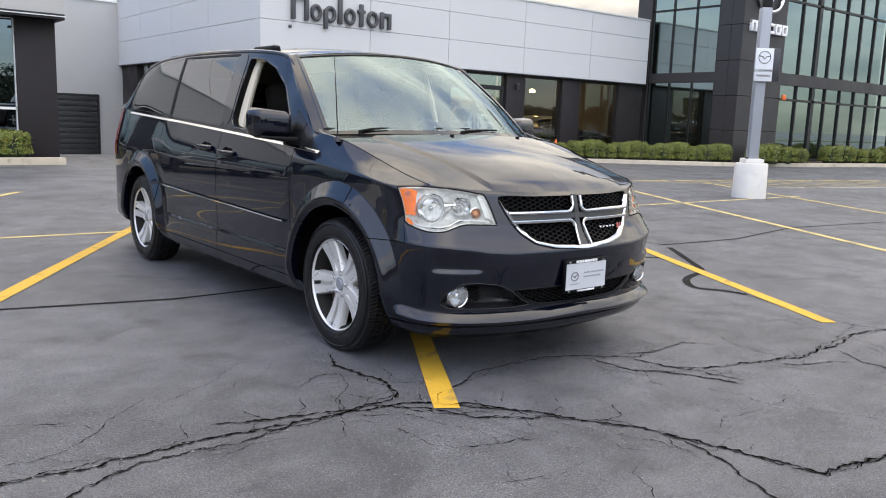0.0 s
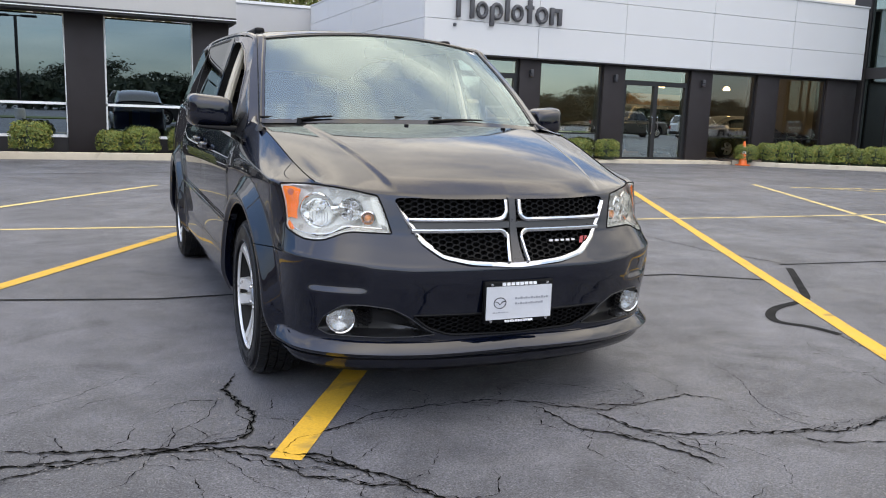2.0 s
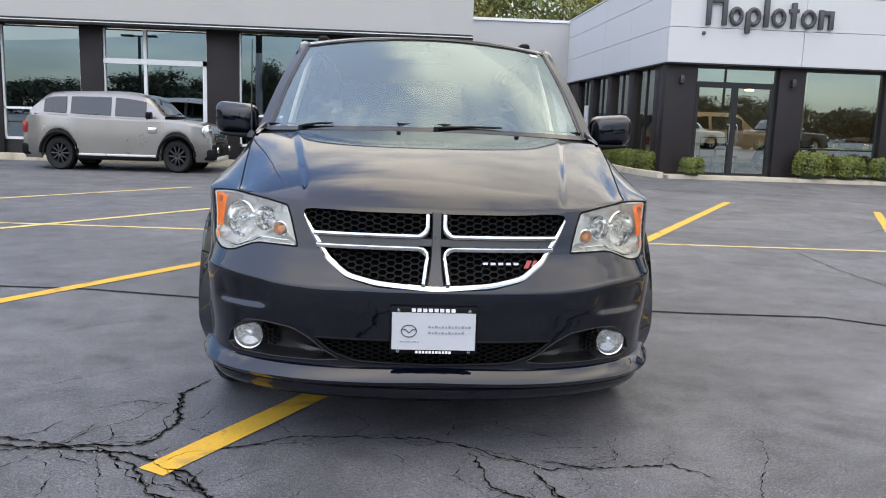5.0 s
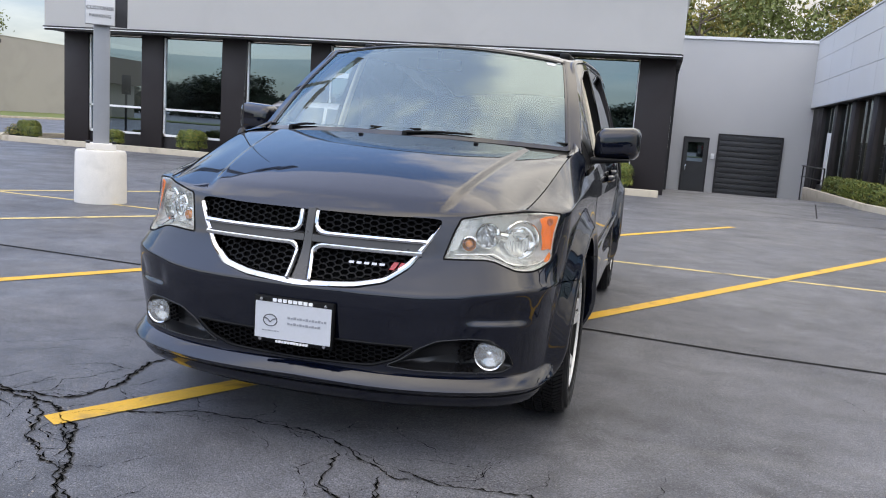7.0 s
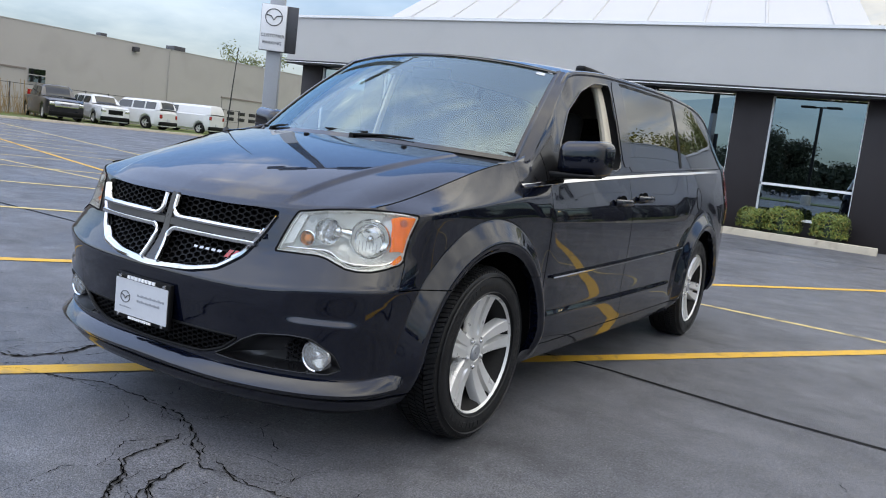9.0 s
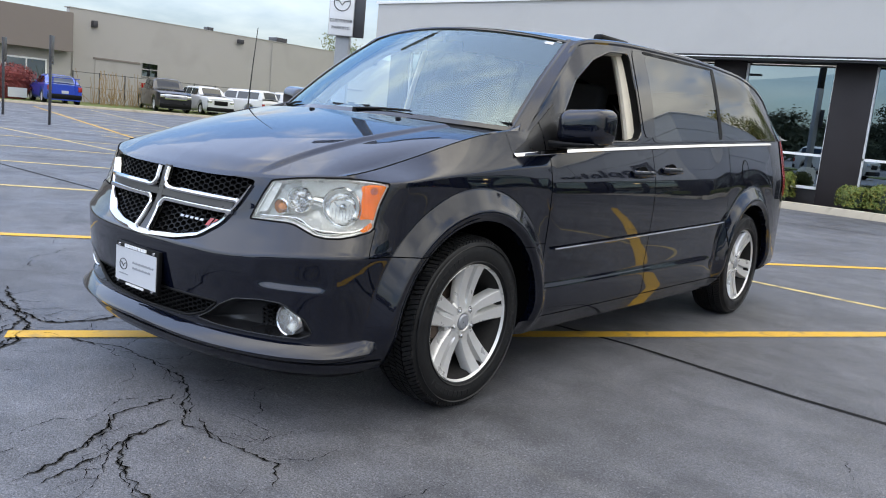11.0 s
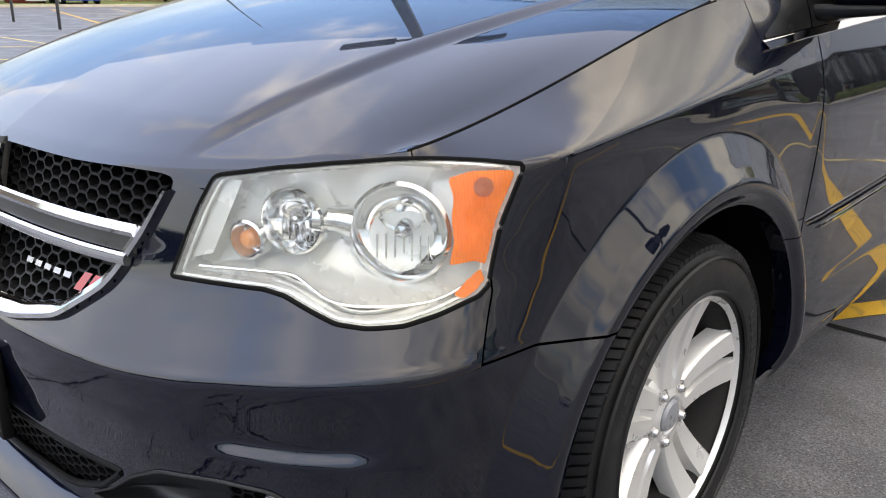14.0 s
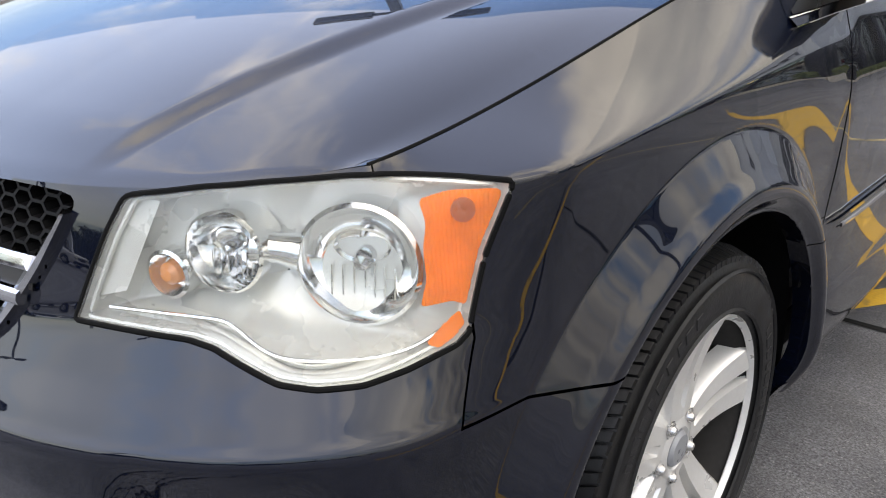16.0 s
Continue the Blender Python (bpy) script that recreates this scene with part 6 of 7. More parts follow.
ytop = lambda s: float(HOODZ(_py(abs(s))))
LAMP = densify([(.574, .889), (.676, .905), (.767, .913), (.907, .919), (1.020, .917), (1.064, .914), (1.030, .835), (1.009, .754), (.992, .741), (.932, .724), (.878, .714), (.827, .713),
                (.784, .718), (.750, .730), (.705, .746), (.671, .751), (.611, .750), (.557, .749), (.512, .748), (.526, .786), (.549, .843)], 10)
LAMPR = LAMP * np.array([-1, 1])
GRILLE = front_poly([(-.475, .884), (-.44, .80), (-.385, .715), (-.31, .660), (-.2, .636), (0, .622), (.2, .636), (.31, .660), (.385, .715), (.44, .80), (.475, .884), (.25, .884), (0, .884), (-.25, .884)])
LOWG = front_poly([(-.425, .440), (-.36, .388), (-.275, .358), (0, .352), (.275, .358), (.36, .388), (.425, .440), (.3, .440), (0, .440), (-.3, .440)])
FOG = front_poly([(.325, .362), (.385, .394), (.440, .436), (.500, .467), (.600, .480), (.672, .477), (.732, .425), (.750, .374), (.715, .354), (.56, .352), (.42, .354)])
FOGR = FOG * np.array([-1, 1])
S_DOOR, S_SPLIT, S_REAR = s_of_y(.50), s_of_y(1.53), s_of_y(2.64)
S_FEND = .980

van = thing("minivan", "dark blue-grey minivan with chrome cross grille parked on asphalt", "minivan")


def both(name, g, mat, label=""):
    a = part(name, g, mat, van, label)
    b = part(name, g.mirrored(), mat, van, label)
    return a, b


TOPS = np.linspace(0, 2.6, 900)
TOPV = HOODZ(_py(TOPS))


def seam(P):
    """Leans the joint between bumper and fender: forwards above the lamp, back beside it."""
    s, z = P[..., 0].copy(), P[..., 1].copy()
    lean = .031 * np.clip((z - .655) / .09, 0, 1) - .095 * smooth01(z, .80, .88)
    near = np.exp(-((np.abs(s) - S_FEND) / .11) ** 2)
    P[..., 0] = s + np.sign(s) * lean * near
    old, now = (np.interp(np.abs(q), TOPS, TOPV) for q in (s, P[..., 0]))
    P[..., 1] = np.where(z > .80, .80 + (z - .80) * (now - .80) / (old - .80), z)
    return P


# front bumper cover, up to the hood line between grille and lamps
bump = sheet(seam(param(-S_FEND, S_FEND, .225, lambda s: ytop(s) - .0006, 380, 150)), body, (LAMP, LAMPR, GRILLE, LOWG, FOG, FOGR))
bumper = part("front_bumper", bump, PAINT, van, "dark blue-grey painted bumper cover")
arch_f, arch_r = arch(0), arch(3.078)
corner = sheet(param(S_FEND, s_of_y(-.12), .225, .652, 90, 80), body, (arch_f, LAMP))
both("bumper_corner", corner, PAINT)
fender = sheet(seam(param(S_FEND + .003, S_DOOR - .003, .656, lambda s: ytop(s) - .0004, 200, 110)), body, (arch_f, LAMP))
both("fender", fender, PAINT)
low = sheet(param(s_of_y(.10), S_DOOR - .003, .28, .6535, 70, 60), body, (arch_f,))
both("fender_skirt", low, PAINT)
doors = []
for nm, a, b in (("front_door", S_DOOR, S_SPLIT), ("sliding_door", S_SPLIT, S_REAR)):
    g = sheet(param(a + .003, b - .003, .315, lambda s: ytop(s) - .002, 90, 70), body, (arch_r,))
    doors.append(both(nm, g, PAINT))
quarter = sheet(param(S_REAR + .003, SMAX - .01, .30, lambda s: ytop(s) - .002, 170, 70), body, (arch_r,))
both("rear_quarter", quarter, PAINT)
sill = sheet(param(s_of_y(.36), S_REAR, .235, .310, 90, 8), body)
both("sill", sill, PAINT)

# dark shell in place of the shade behind the panel gaps, liners round the wheels
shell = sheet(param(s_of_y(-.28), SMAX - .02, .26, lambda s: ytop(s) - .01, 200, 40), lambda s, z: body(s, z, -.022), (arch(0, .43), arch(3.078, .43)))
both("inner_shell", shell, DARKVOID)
for wy in (0.0, 3.078):
    rows = []
    for x in np.linspace(.50, .885, 5):
        rows.append([(x, wy + .455 * math.cos(a), .353 + .455 * math.sin(a)) for a in np.linspace(-.12, math.pi + .12, 40)])
    g = Geo().grid(rows)
    g.grid([[(.50, wy, .353)] * 40, rows[0]])
    both("wheel_liner", g, BLACKP)
    lip = [[tuple(p) for p in body(np.array([s_of_y(wy + .425 * math.cos(a)) for a in np.linspace(-.25, math.pi + .25, 60)]), np.array([.353 + .425 * math.sin(a) for a in np.linspace(-.25, math.pi + .25, 60)]), o)] for o in (0.001, -.012, -.035)]
    both("arch_lip", Geo().grid(lip), PAINT)

# chin spoiler lip and black air dam below it
rows = []
S_LIP = s_of_y(-.485)
ss = np.linspace(-S_LIP, S_LIP, 220)
fade = 1 - smooth01(np.abs(ss), .945 * S_LIP, S_LIP)
zl = .322 - .008 * np.sin(np.clip(np.abs(ss) / S_LIP, 0, 1) * math.pi) + .012 * smooth01(np.abs(ss), .8 * S_LIP, S_LIP)
for dz, o in ((.024, -.006), (.021, .003), (.016, .009), (-.012, .031), (-.020, .033), (-.029, .027), (-.042, .008), (-.052, -.014)):
    rows.append([tuple(p) for p in body(ss, zl + dz * (.45 + .55 * fade), o * fade - .004 * (1 - fade))])
part("chin_lip", Geo().grid(rows), PAINT, van, "glossy painted chin lip")
rows = []
ss = np.linspace(-s_of_y(-.46), s_of_y(-.46), 90)
for z, o in ((.270, .004), (.24, -.012), (.205, -.034), (.185, -.05), (.18, -.09)):
    rows.append([tuple(p) for p in body(ss, np.full_like(ss, z), o)])
part("air_dam", Geo().grid(rows), BLACKP, van, "black plastic air dam")
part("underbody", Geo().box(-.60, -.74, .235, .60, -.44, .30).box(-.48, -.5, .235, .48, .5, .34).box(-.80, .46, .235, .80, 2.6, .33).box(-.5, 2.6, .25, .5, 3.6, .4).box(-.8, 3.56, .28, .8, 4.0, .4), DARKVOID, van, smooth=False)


# hood
S_HOOD = .912
S_COWL = s_of_y(.15)


def hood_point(u, v):
    au = abs(u)
    sg = 1 if u >= 0 else -1
    f = body(u * S_HOOD, ytop(u * S_HOOD))
    r = np.array([.803 * u, .035 + .115 * au ** 2, 1.142 - .026 * au ** 2])
    p = f + (r - f) * v
    p[2] += .050 * (1 - au ** 2.4) * math.sin(math.pi * (.35 * v + .65 * v ** .72)) * (1 - .25 * v)
    # the sides follow the fenders' edges
    se = S_HOOD + (S_COWL - S_HOOD) * v
    e = body(sg * se, ytop(se))
    f1 = body(sg * S_HOOD, ytop(S_HOOD))
    q = f1 + (np.array([.803 * sg, .150, 1.116]) - f1) * v
    p = p + (e - q) * au ** 3 + np.array([-.0025 * u * au ** 6, 0, 0])
    xc = .455 + .15 * v
    p[2] += .0105 * float(1 - np.clip((abs(p[0]) - xc + .008) / .026, 0, 1)) * float(smooth01(v, .0, .12))
    # rolled front edge
    p[2] -= .004 * float(1 - smooth01(v, 0, .03)) ** 2 * (1 - au ** 4)
    return p


us = np.linspace(-1, 1, 241)
vs_ = np.concatenate([np.linspace(0, .08, 12)[:-1], np.linspace(.08, 1, 60)])
hood = part("hood", Geo().grid([[tuple(hood_point(u, v)) for u in us] for v in vs_]), PAINT, van, "dark blue-grey hood with two long creases")
for sx in (-1, 1):
    line = [body(sx * se, ytop(se), .0002) + np.array([-.0012 * sx, 0, .0004]) for se in np.linspace(S_HOOD, S_COWL, 90)]
    part("hood_gap", Geo().tube(line, .0022, 6), DARKVOID, van, "thin dark gap beside the hood")
for x in (-.14, .39):
    p = hood_point(x / .8, .955)
    part("washer_nozzle", Geo().rbox(p[0] - .010, p[1] - .010, p[2] - .004, p[0] + .010, p[1] + .010, p[2] + .008, .004), BLACKP, hood)

# cowl and windshield
wb = lambda u: np.array([.825 * u, .105 + .265 * abs(u) ** 2.2, 1.150 - .022 * u * u])
wt = lambda u: np.array([.690 * u, .800 + .145 * u * u, 1.640 - .053 * u * u])
rows = []
for v in np.linspace(0, 1, 6):
    row = []
    for u in np.linspace(-1, 1, 60):
        a, b = hood_point(u, 1.0) + np.array([0, -.004, -.018]), wb(u) + np.array([0, .01, 0])
        row.append(tuple(a + (b - a) * v + np.array([0, 0, -.012 * math.sin(math.pi * v)])))
    rows.append(row)
part("cowl", Geo().grid(rows), BLACKP, van, "black plastic cowl")


def glass_point(u, v, off=0.0):
    p = wb(u) + (wt(u) - wb(u)) * v
    n = np.array([.30 * u, -.62, .72])
    return p + n * (.030 * math.sin(math.pi * v) * (1 - .4 * u * u) + off)


ws = Geo().grid([[tuple(glass_point(u, v)) for u in np.linspace(-.945, .945, 50)] for v in np.linspace(.012, .975, 40)])
shield = part("windshield", ws, WINDSHIELD, van, "tinted windshield reflecting the clouds")
shield.visible_shadow = False
for sgn in (-1, 1):
    part("pillar_face", Geo().grid([[tuple(glass_point(sgn * u, v, .004)) for u in np.linspace(.915, 1.0, 8)] for v in np.linspace(0, 1, 40)], flip=sgn < 0), PAINT, van)
g = Geo()
g.tube([glass_point(u, .965, .002) for u in np.linspace(-.94, .94, 40)], .008, 6)
g.grid([[tuple(glass_point(u, v, .003)) for u in np.linspace(-.95, .95, 40)] for v in np.linspace(0, .035, 4)])
for sgn in (-1, 1):
    g.tube([glass_point(sgn * .935, v, .002) for v in np.linspace(0, 1, 30)], .007, 6)
part("windshield_seal", g, GLOSSB, van, "black windshield border")
part("sticker", Geo().grid([[tuple(glass_point(u, v, .002)) for u in np.linspace(.80, .86, 4)] for v in (.90, .935)]).grid([[tuple(glass_point(u, v, .002)) for u in np.linspace(.87, .90, 4)] for v in (.945, .965)]), WHITEP, van, "white paper stickers inside the windshield")

# upper sides
TOPZ = pchip([.30, .37, .5, .65, .80, .945, 1.1, 1.5, 2.3, 3.0, 3.4, 3.7, 3.95, 4.15], [1.140, 1.150, 1.235, 1.36, 1.475, 1.585, 1.612, 1.638, 1.652, 1.636, 1.588, 1.50, 1.37, 1.255])
TOPX = pchip([.30, .37, .65, .945, 1.3, 2.3, 3.0, 3.5, 4.15], [.818, .812, .762, .690, .705, .712, .703, .69, .655])


def upper(y, z):
    y, z = np.asarray(y, float), np.asarray(z, float)
    zb = HOODZ(y)
    s = s_of_y(np.minimum(y, 3.95))
    xb = _px(s) - SIDE(zb) + .006
    zt, xt = TOPZ(y), TOPX(y)
    t = np.clip((z - zb) / np.maximum(zt - zb, .01), 0, 1)
    return np.stack([xb + (xt - xb) * (.80 * t + .20 * t ** 2.5), y, z], -1)


W1 = densify([(.585, 1.112), (1.410, 1.138), (1.392, 1.588), (1.20, 1.576), (1.02, 1.516), (.84, 1.404), (.67, 1.245)], 10)
W2 = densify([(1.560, 1.150), (2.50, 1.192), (2.49, 1.622), (1.565, 1.612)], 14)
W3 = densify([(2.56, 1.198), (3.54, 1.238), (3.44, 1.44), (3.24, 1.555), (2.95, 1.608), (2.56, 1.622)], 12)
yy = np.linspace(.60, 4.14, 300)
tt = np.linspace(0, 1, 44)[:, None]
UP = np.stack([np.broadcast_to(yy, (44, 300)), HOODZ(yy) + (TOPZ(yy) - HOODZ(yy)) * tt], -1)
both("upper_side", sheet(UP, upper, (W1, W2, W3)), PAINT)
def patch(poly, fn, n=24, off=0.0):
    """Fills an outline on a skin."""
    lo, hi = poly.min(0), poly.max(0)
    u, v = np.meshgrid(np.linspace(lo[0], hi[0], n), np.linspace(lo[1], hi[1], n))
    return sheet(np.stack([u, v], -1), fn, keep=poly)


pull = lambda fn, o: (lambda a, b: fn(a, b) + np.array([o, 0, 0]))


BELTZ = pchip([.22, .50, 1.51, 3.31, 3.6], [1.036, 1.057, 1.112, 1.194, 1.205])
SAILTOP = pchip([.24, .34, .44, .54, .668, .72], [1.046, 1.100, 1.164, 1.228, 1.312, 1.345])


def pillar_side(y, t):
    """The side of the windshield pillar's foot, from the belt line (t = 0) up to the roof rail (t = 1)."""
    w = float(smooth01(y, .23, .37))
    top = body(s_of_y(y), float(HOODZ(y)))
    z0 = float(BELTZ(y)) + .010
    z1 = float(top[2]) * (1 - w) + (float(TOPZ(y)) - .002) * w
    x0, x1 = float(body(s_of_y(y), z0)[0]), float(top[0]) * (1 - w) + (float(TOPX(y)) + .004) * w
    z = z0 + (z1 - z0) * t
    skin = body(s_of_y(y), min(z, float(top[2])), .0008)
    flat_x = x0 + (x1 - x0) * t + .0015 + .009 * math.sin(math.pi * min(1.0, .12 + t))
    return (float(skin[0]) * (1 - w) + flat_x * w, float(skin[1]) * (1 - w) + y * w, z)


def sail_top(y):
    z0, z1 = float(BELTZ(y)) + .010, float(TOPZ(y)) - .002
    return min(1.0, max(.02, (float(SAILTOP(y)) - z0) / (z1 - z0)))


both("mirror_sail", Geo().grid([[pillar_side(y, t * sail_top(y)) for y in np.linspace(.258, .468, 22)] for t in np.linspace(0, 1, 12)]), SATINB, "satin black triangular panel by the mirror")
both("door_sail", Geo().grid([[pillar_side(y, t * sail_top(y)) for y in np.linspace(.474, .612 + .056 * t, 16)] for t in np.linspace(0, 1, 12)]), SATINB, "satin black mirror mount panel")
both("pillar_base", Geo().grid([[pillar_side(y, sail_top(y) + .012 + (1 - sail_top(y) - .012) * t) for y in np.linspace(.235, .70, 60)] for t in np.linspace(0, 1, 10)]), PAINT)
for nm, W in (("side_window", W2), ("quarter_window", W3)):
    for ob in both(nm, patch(W, pull(upper, .002), 36), PRIVACY, "dark privacy glass"):
        ob.visible_shadow = False
for W in (W1,):
    both("window_seal", Geo().tube(upper(W[:, 0], W[:, 1]), .005, 6, closed=True), GLOSSB)
    rim = [[tuple(p) for p in upper(np.append(W[:, 0], W[0, 0]), np.append(W[:, 1], W[0, 1])) + np.array([o, 0, 0])] for o in (0, -.05)]
    both("window_rebate", Geo().grid(rim), BLACKP)
# gloss black surround of the rear side glass
SURROUND = densify([(1.53, 1.138), (2.0, 1.163), (2.5, 1.184), (3.58, 1.230), (3.47, 1.455), (3.26, 1.572), (2.95, 1.625), (2.5, 1.638), (1.53, 1.624)], 12)
both("glass_surround", sheet(UP, pull(upper, .0025), (W2, W3), keep=SURROUND), GLOSSB, "gloss black glass surround")
# rubber gaps over the sliding door's pane and behind it
both("window_gap", patch(densify([(2.500, 1.194), (2.552, 1.198), (2.552, 1.630), (2.500, 1.630)], 10), pull(upper, .0045), 20), BLACKP, "black rubber gap between panes")
both("window_gap", patch(densify([(1.56, 1.606), (2.50, 1.618), (2.50, 1.632), (1.56, 1.622)], 16), pull(upper, .0045), 40), BLACKP, "black rubber gap over the pane")
# dark door posts between the panes
POST = np.array([(1.435, 1.160), (1.575, 1.170), (1.575, 1.625), (1.420, 1.615)])
both("door_post", patch(densify(list(map(tuple, POST)), 6), pull(upper, .003)), GLOSSB, "gloss black door post")
yb = np.linspace(.24, 3.52, 90)
both("belt_strip", Geo().grid([[tuple(body(s_of_y(y), float(BELTZ(y)) + dz, o)) for y in yb] for dz, o in ((.009, -.002), (.008, .003), (.004, .005), (-.005, .010), (-.007, .009), (-.008, -.002))]), CHROME, "thin chrome belt strip")
# rounded edge where pillar, roof and side meet
edge_y = np.linspace(.34, 4.1, 110)
both("roof_edge", Geo().tube([(float(TOPX(y)) - .006 - .022 * (1 - float(smooth01(y, .34, .56))), y, float(TOPZ(y)) - .004 - .016 * (1 - float(smooth01(y, .34, .56)))) for y in edge_y], .016, 8), PAINT)


def roof_point(u, v):
    y0, y1 = .800 + .145 * u * u, 4.15 - .02 * (1 - u * u)
    y = y0 + (y1 - y0) * v
    yc = max(y, .945)
    z = float(TOPZ(yc)) + .056 * (1 - abs(u) ** 2.3) * (1 - .35 * float(smooth01(y, 3.2, 4.1)))
    if y < .945:
        z -= .003
    return (float(TOPX(yc)) * u, y, z)


part("roof", Geo().grid([[roof_point(u, v) for u in np.linspace(-1, 1, 50)] for v in np.linspace(0, 1, 80)]), PAINT, van)
for sx in (-1, 1):
    for y in (1.42, 3.0):
        part("roof_pad", Geo().rbox(sx * .60 - .03, y - .15, 1.63, sx * .60 + .03, y + .15, 1.674, .016, 3), BLACKP, van, "black roof rack foot")
part("headliner", Geo().grid([[(x * .97, y + .02, z - .03) for x, y, z in (roof_point(u, v) for u in np.linspace(-.97, .97, 16))] for v in np.linspace(.03, .85, 24)], flip=True), HEADLINER, van)

# tail
tg = Geo().grid([[tuple(body(s, z)) for s in np.linspace(SMAX - .012, SMAX, 3)] for z in np.linspace(.3, 1.25, 6)])
part("tailgate_edge", tg, PAINT, van)
TL = np.array([(s_of_y(3.78), 1.235), (s_of_y(3.78) + .10, 1.235), (s_of_y(3.80) + .12, .86), (s_of_y(3.80) + .02, .80)])
both("tail_lamp", patch(densify(list(map(tuple, TL)), 6), lambda s, z: body(s, z, .006)), REDL, "red tail lamp")

def rim_line(poly):
    return Geo().tube(body(poly[:, 0], poly[:, 1], .0005), .0025, 6, closed=True)


# door fittings
for y, z in ((1.375, .975), (1.735, .995)):
    s0 = s_of_y(y)
    c = body(s0, z)
    cup = Geo().lathe([(.0, -.004), (.028, -.002), (.046, .003)], 20, Matrix.Translation(Vector(c)) @ Matrix.Rotation(radians(90), 4, "Y") @ Matrix.Diagonal((.8, 1.5, 1, 1)))
    both("handle_cup", cup, DARKVOID)
    g = Geo().tube([body(s_of_y(y - .105), z, .006), body(s_of_y(y - .09), z, .026), body(s_of_y(y - .03), z, .034), body(s_of_y(y + .04), z, .034), body(s_of_y(y + .085), z, .026), body(s_of_y(y + .10), z, .006)], .013, 8, flat=.017)
    both("door_handle", g, PAINT, "body-coloured pull handle")
ml = [body(s_of_y(y), .622 + .024 * (y - .54), .010) for y in np.linspace(.56, 2.58, 40)]
both("side_moulding", Geo().tube(ml, [.002] + [.006] * 38 + [.002], 6), PAINT, "slim side moulding")
both("moulding_trim", Geo().tube([p + np.array([.007, 0, .005]) for p in ml], .003, 6, flat=.005), CHROME, "bright moulding insert")
FLAP = np.array([(s_of_y(2.93) + .060 * math.cos(a), 1.0 + .075 * math.sin(a)) for a in np.linspace(0, 6.2832, 28, endpoint=False)])
flap = part("fuel_flap", patch(FLAP, lambda s, z: body(s, z, .0015)), PAINT, van, "flush oval fuel flap")
part("flap_gap", rim_line(FLAP), DARKVOID, flap)


# door mirrors
def mirror_shell():
    """A rounded housing, smaller towards its front."""
    g = Geo().rbox(.864, .535, 1.096, 1.090, .690, 1.264, .048, 6)
    out = []
    for x, y, z in g.v:
        k = .84 + .16 * min(1.0, max(0.0, (y - .535) / .13)) ** .6
        out.append((.977 + (x - .977) * k, y + .030 * (x - .977) / .13, 1.180 + (z - 1.180) * k + .010 * (x - .977) / .13))
    g.v = out
    return g


both("door_mirror", mirror_shell(), PAINT, "large body-coloured door mirror")
foot = Geo().rbox(.840, .49, 1.076, 1.045, .66, 1.110, .011, 3)
foot.v = [(x, y + .10 * (x - .84), 1.110 + (z - 1.110) * (1 - .62 * float(smooth01(x, .88, 1.04)))) for x, y, z in foot.v]
both("mirror_foot", foot, BLACKP, "black mirror arm")
both("mirror_seam", Geo().tube([(.872 + .186 * t, .532 + .022 * t, 1.103 + .006 * t) for t in np.linspace(0, 1, 8)], .0035, 6), SATINB)
both("mirror_glass", Geo().box(.892, .700, 1.116, 1.066, .704, 1.248), CHROME)

# wipers
g = Geo()
for a, b, c in (((.03, .065), (.34, .085), (.76, .285)), ((-.60, .16), (-.45, .13), (.10, .09))):
    pz = lambda x, off: glass_point(x / .82, .045, off)
    piv = glass_point(a[0] / .82, .02, .010)
    mid = glass_point(b[0] / .82, .045, .013)
    tip0, tip1 = glass_point((a[0] - .18 if a[0] > 0 else a[0] - .17) / .82, .05, .010), glass_point(c[0] / .82, .055, .010)
    g.lathe([(0, .008), (.009, .007), (.012, 0), (.014, -.03)], 14, Matrix.Translation(Vector(piv)))
    g.tube([piv, (piv + mid) / 2 + np.array([0, 0, .005]), mid], [.008, .006, .004], 8)
    g.tube([tip0 + (tip1 - tip0) * t for t in np.linspace(0, 1, 8)], .0045, 6)
    part("wiper", g, BLACKP, van, "black wiper arm and blade")
    g = Geo()
part("antenna", Geo().lathe([(.022, 0), (.018, .015), (.008, .03)], 12, Matrix.Translation((-.815, .135, 1.10))).tube([(-.815, .135, 1.12), (-.817, .155, 1.35), (-.818, .175, 1.54)], [.004, .003, .002], 6), SATINB, van, "slim whip antenna")


# ---- grille, lamps and plate ----
def on_front(x, z, off):
    return body(s_of_x(x, z), z, off)


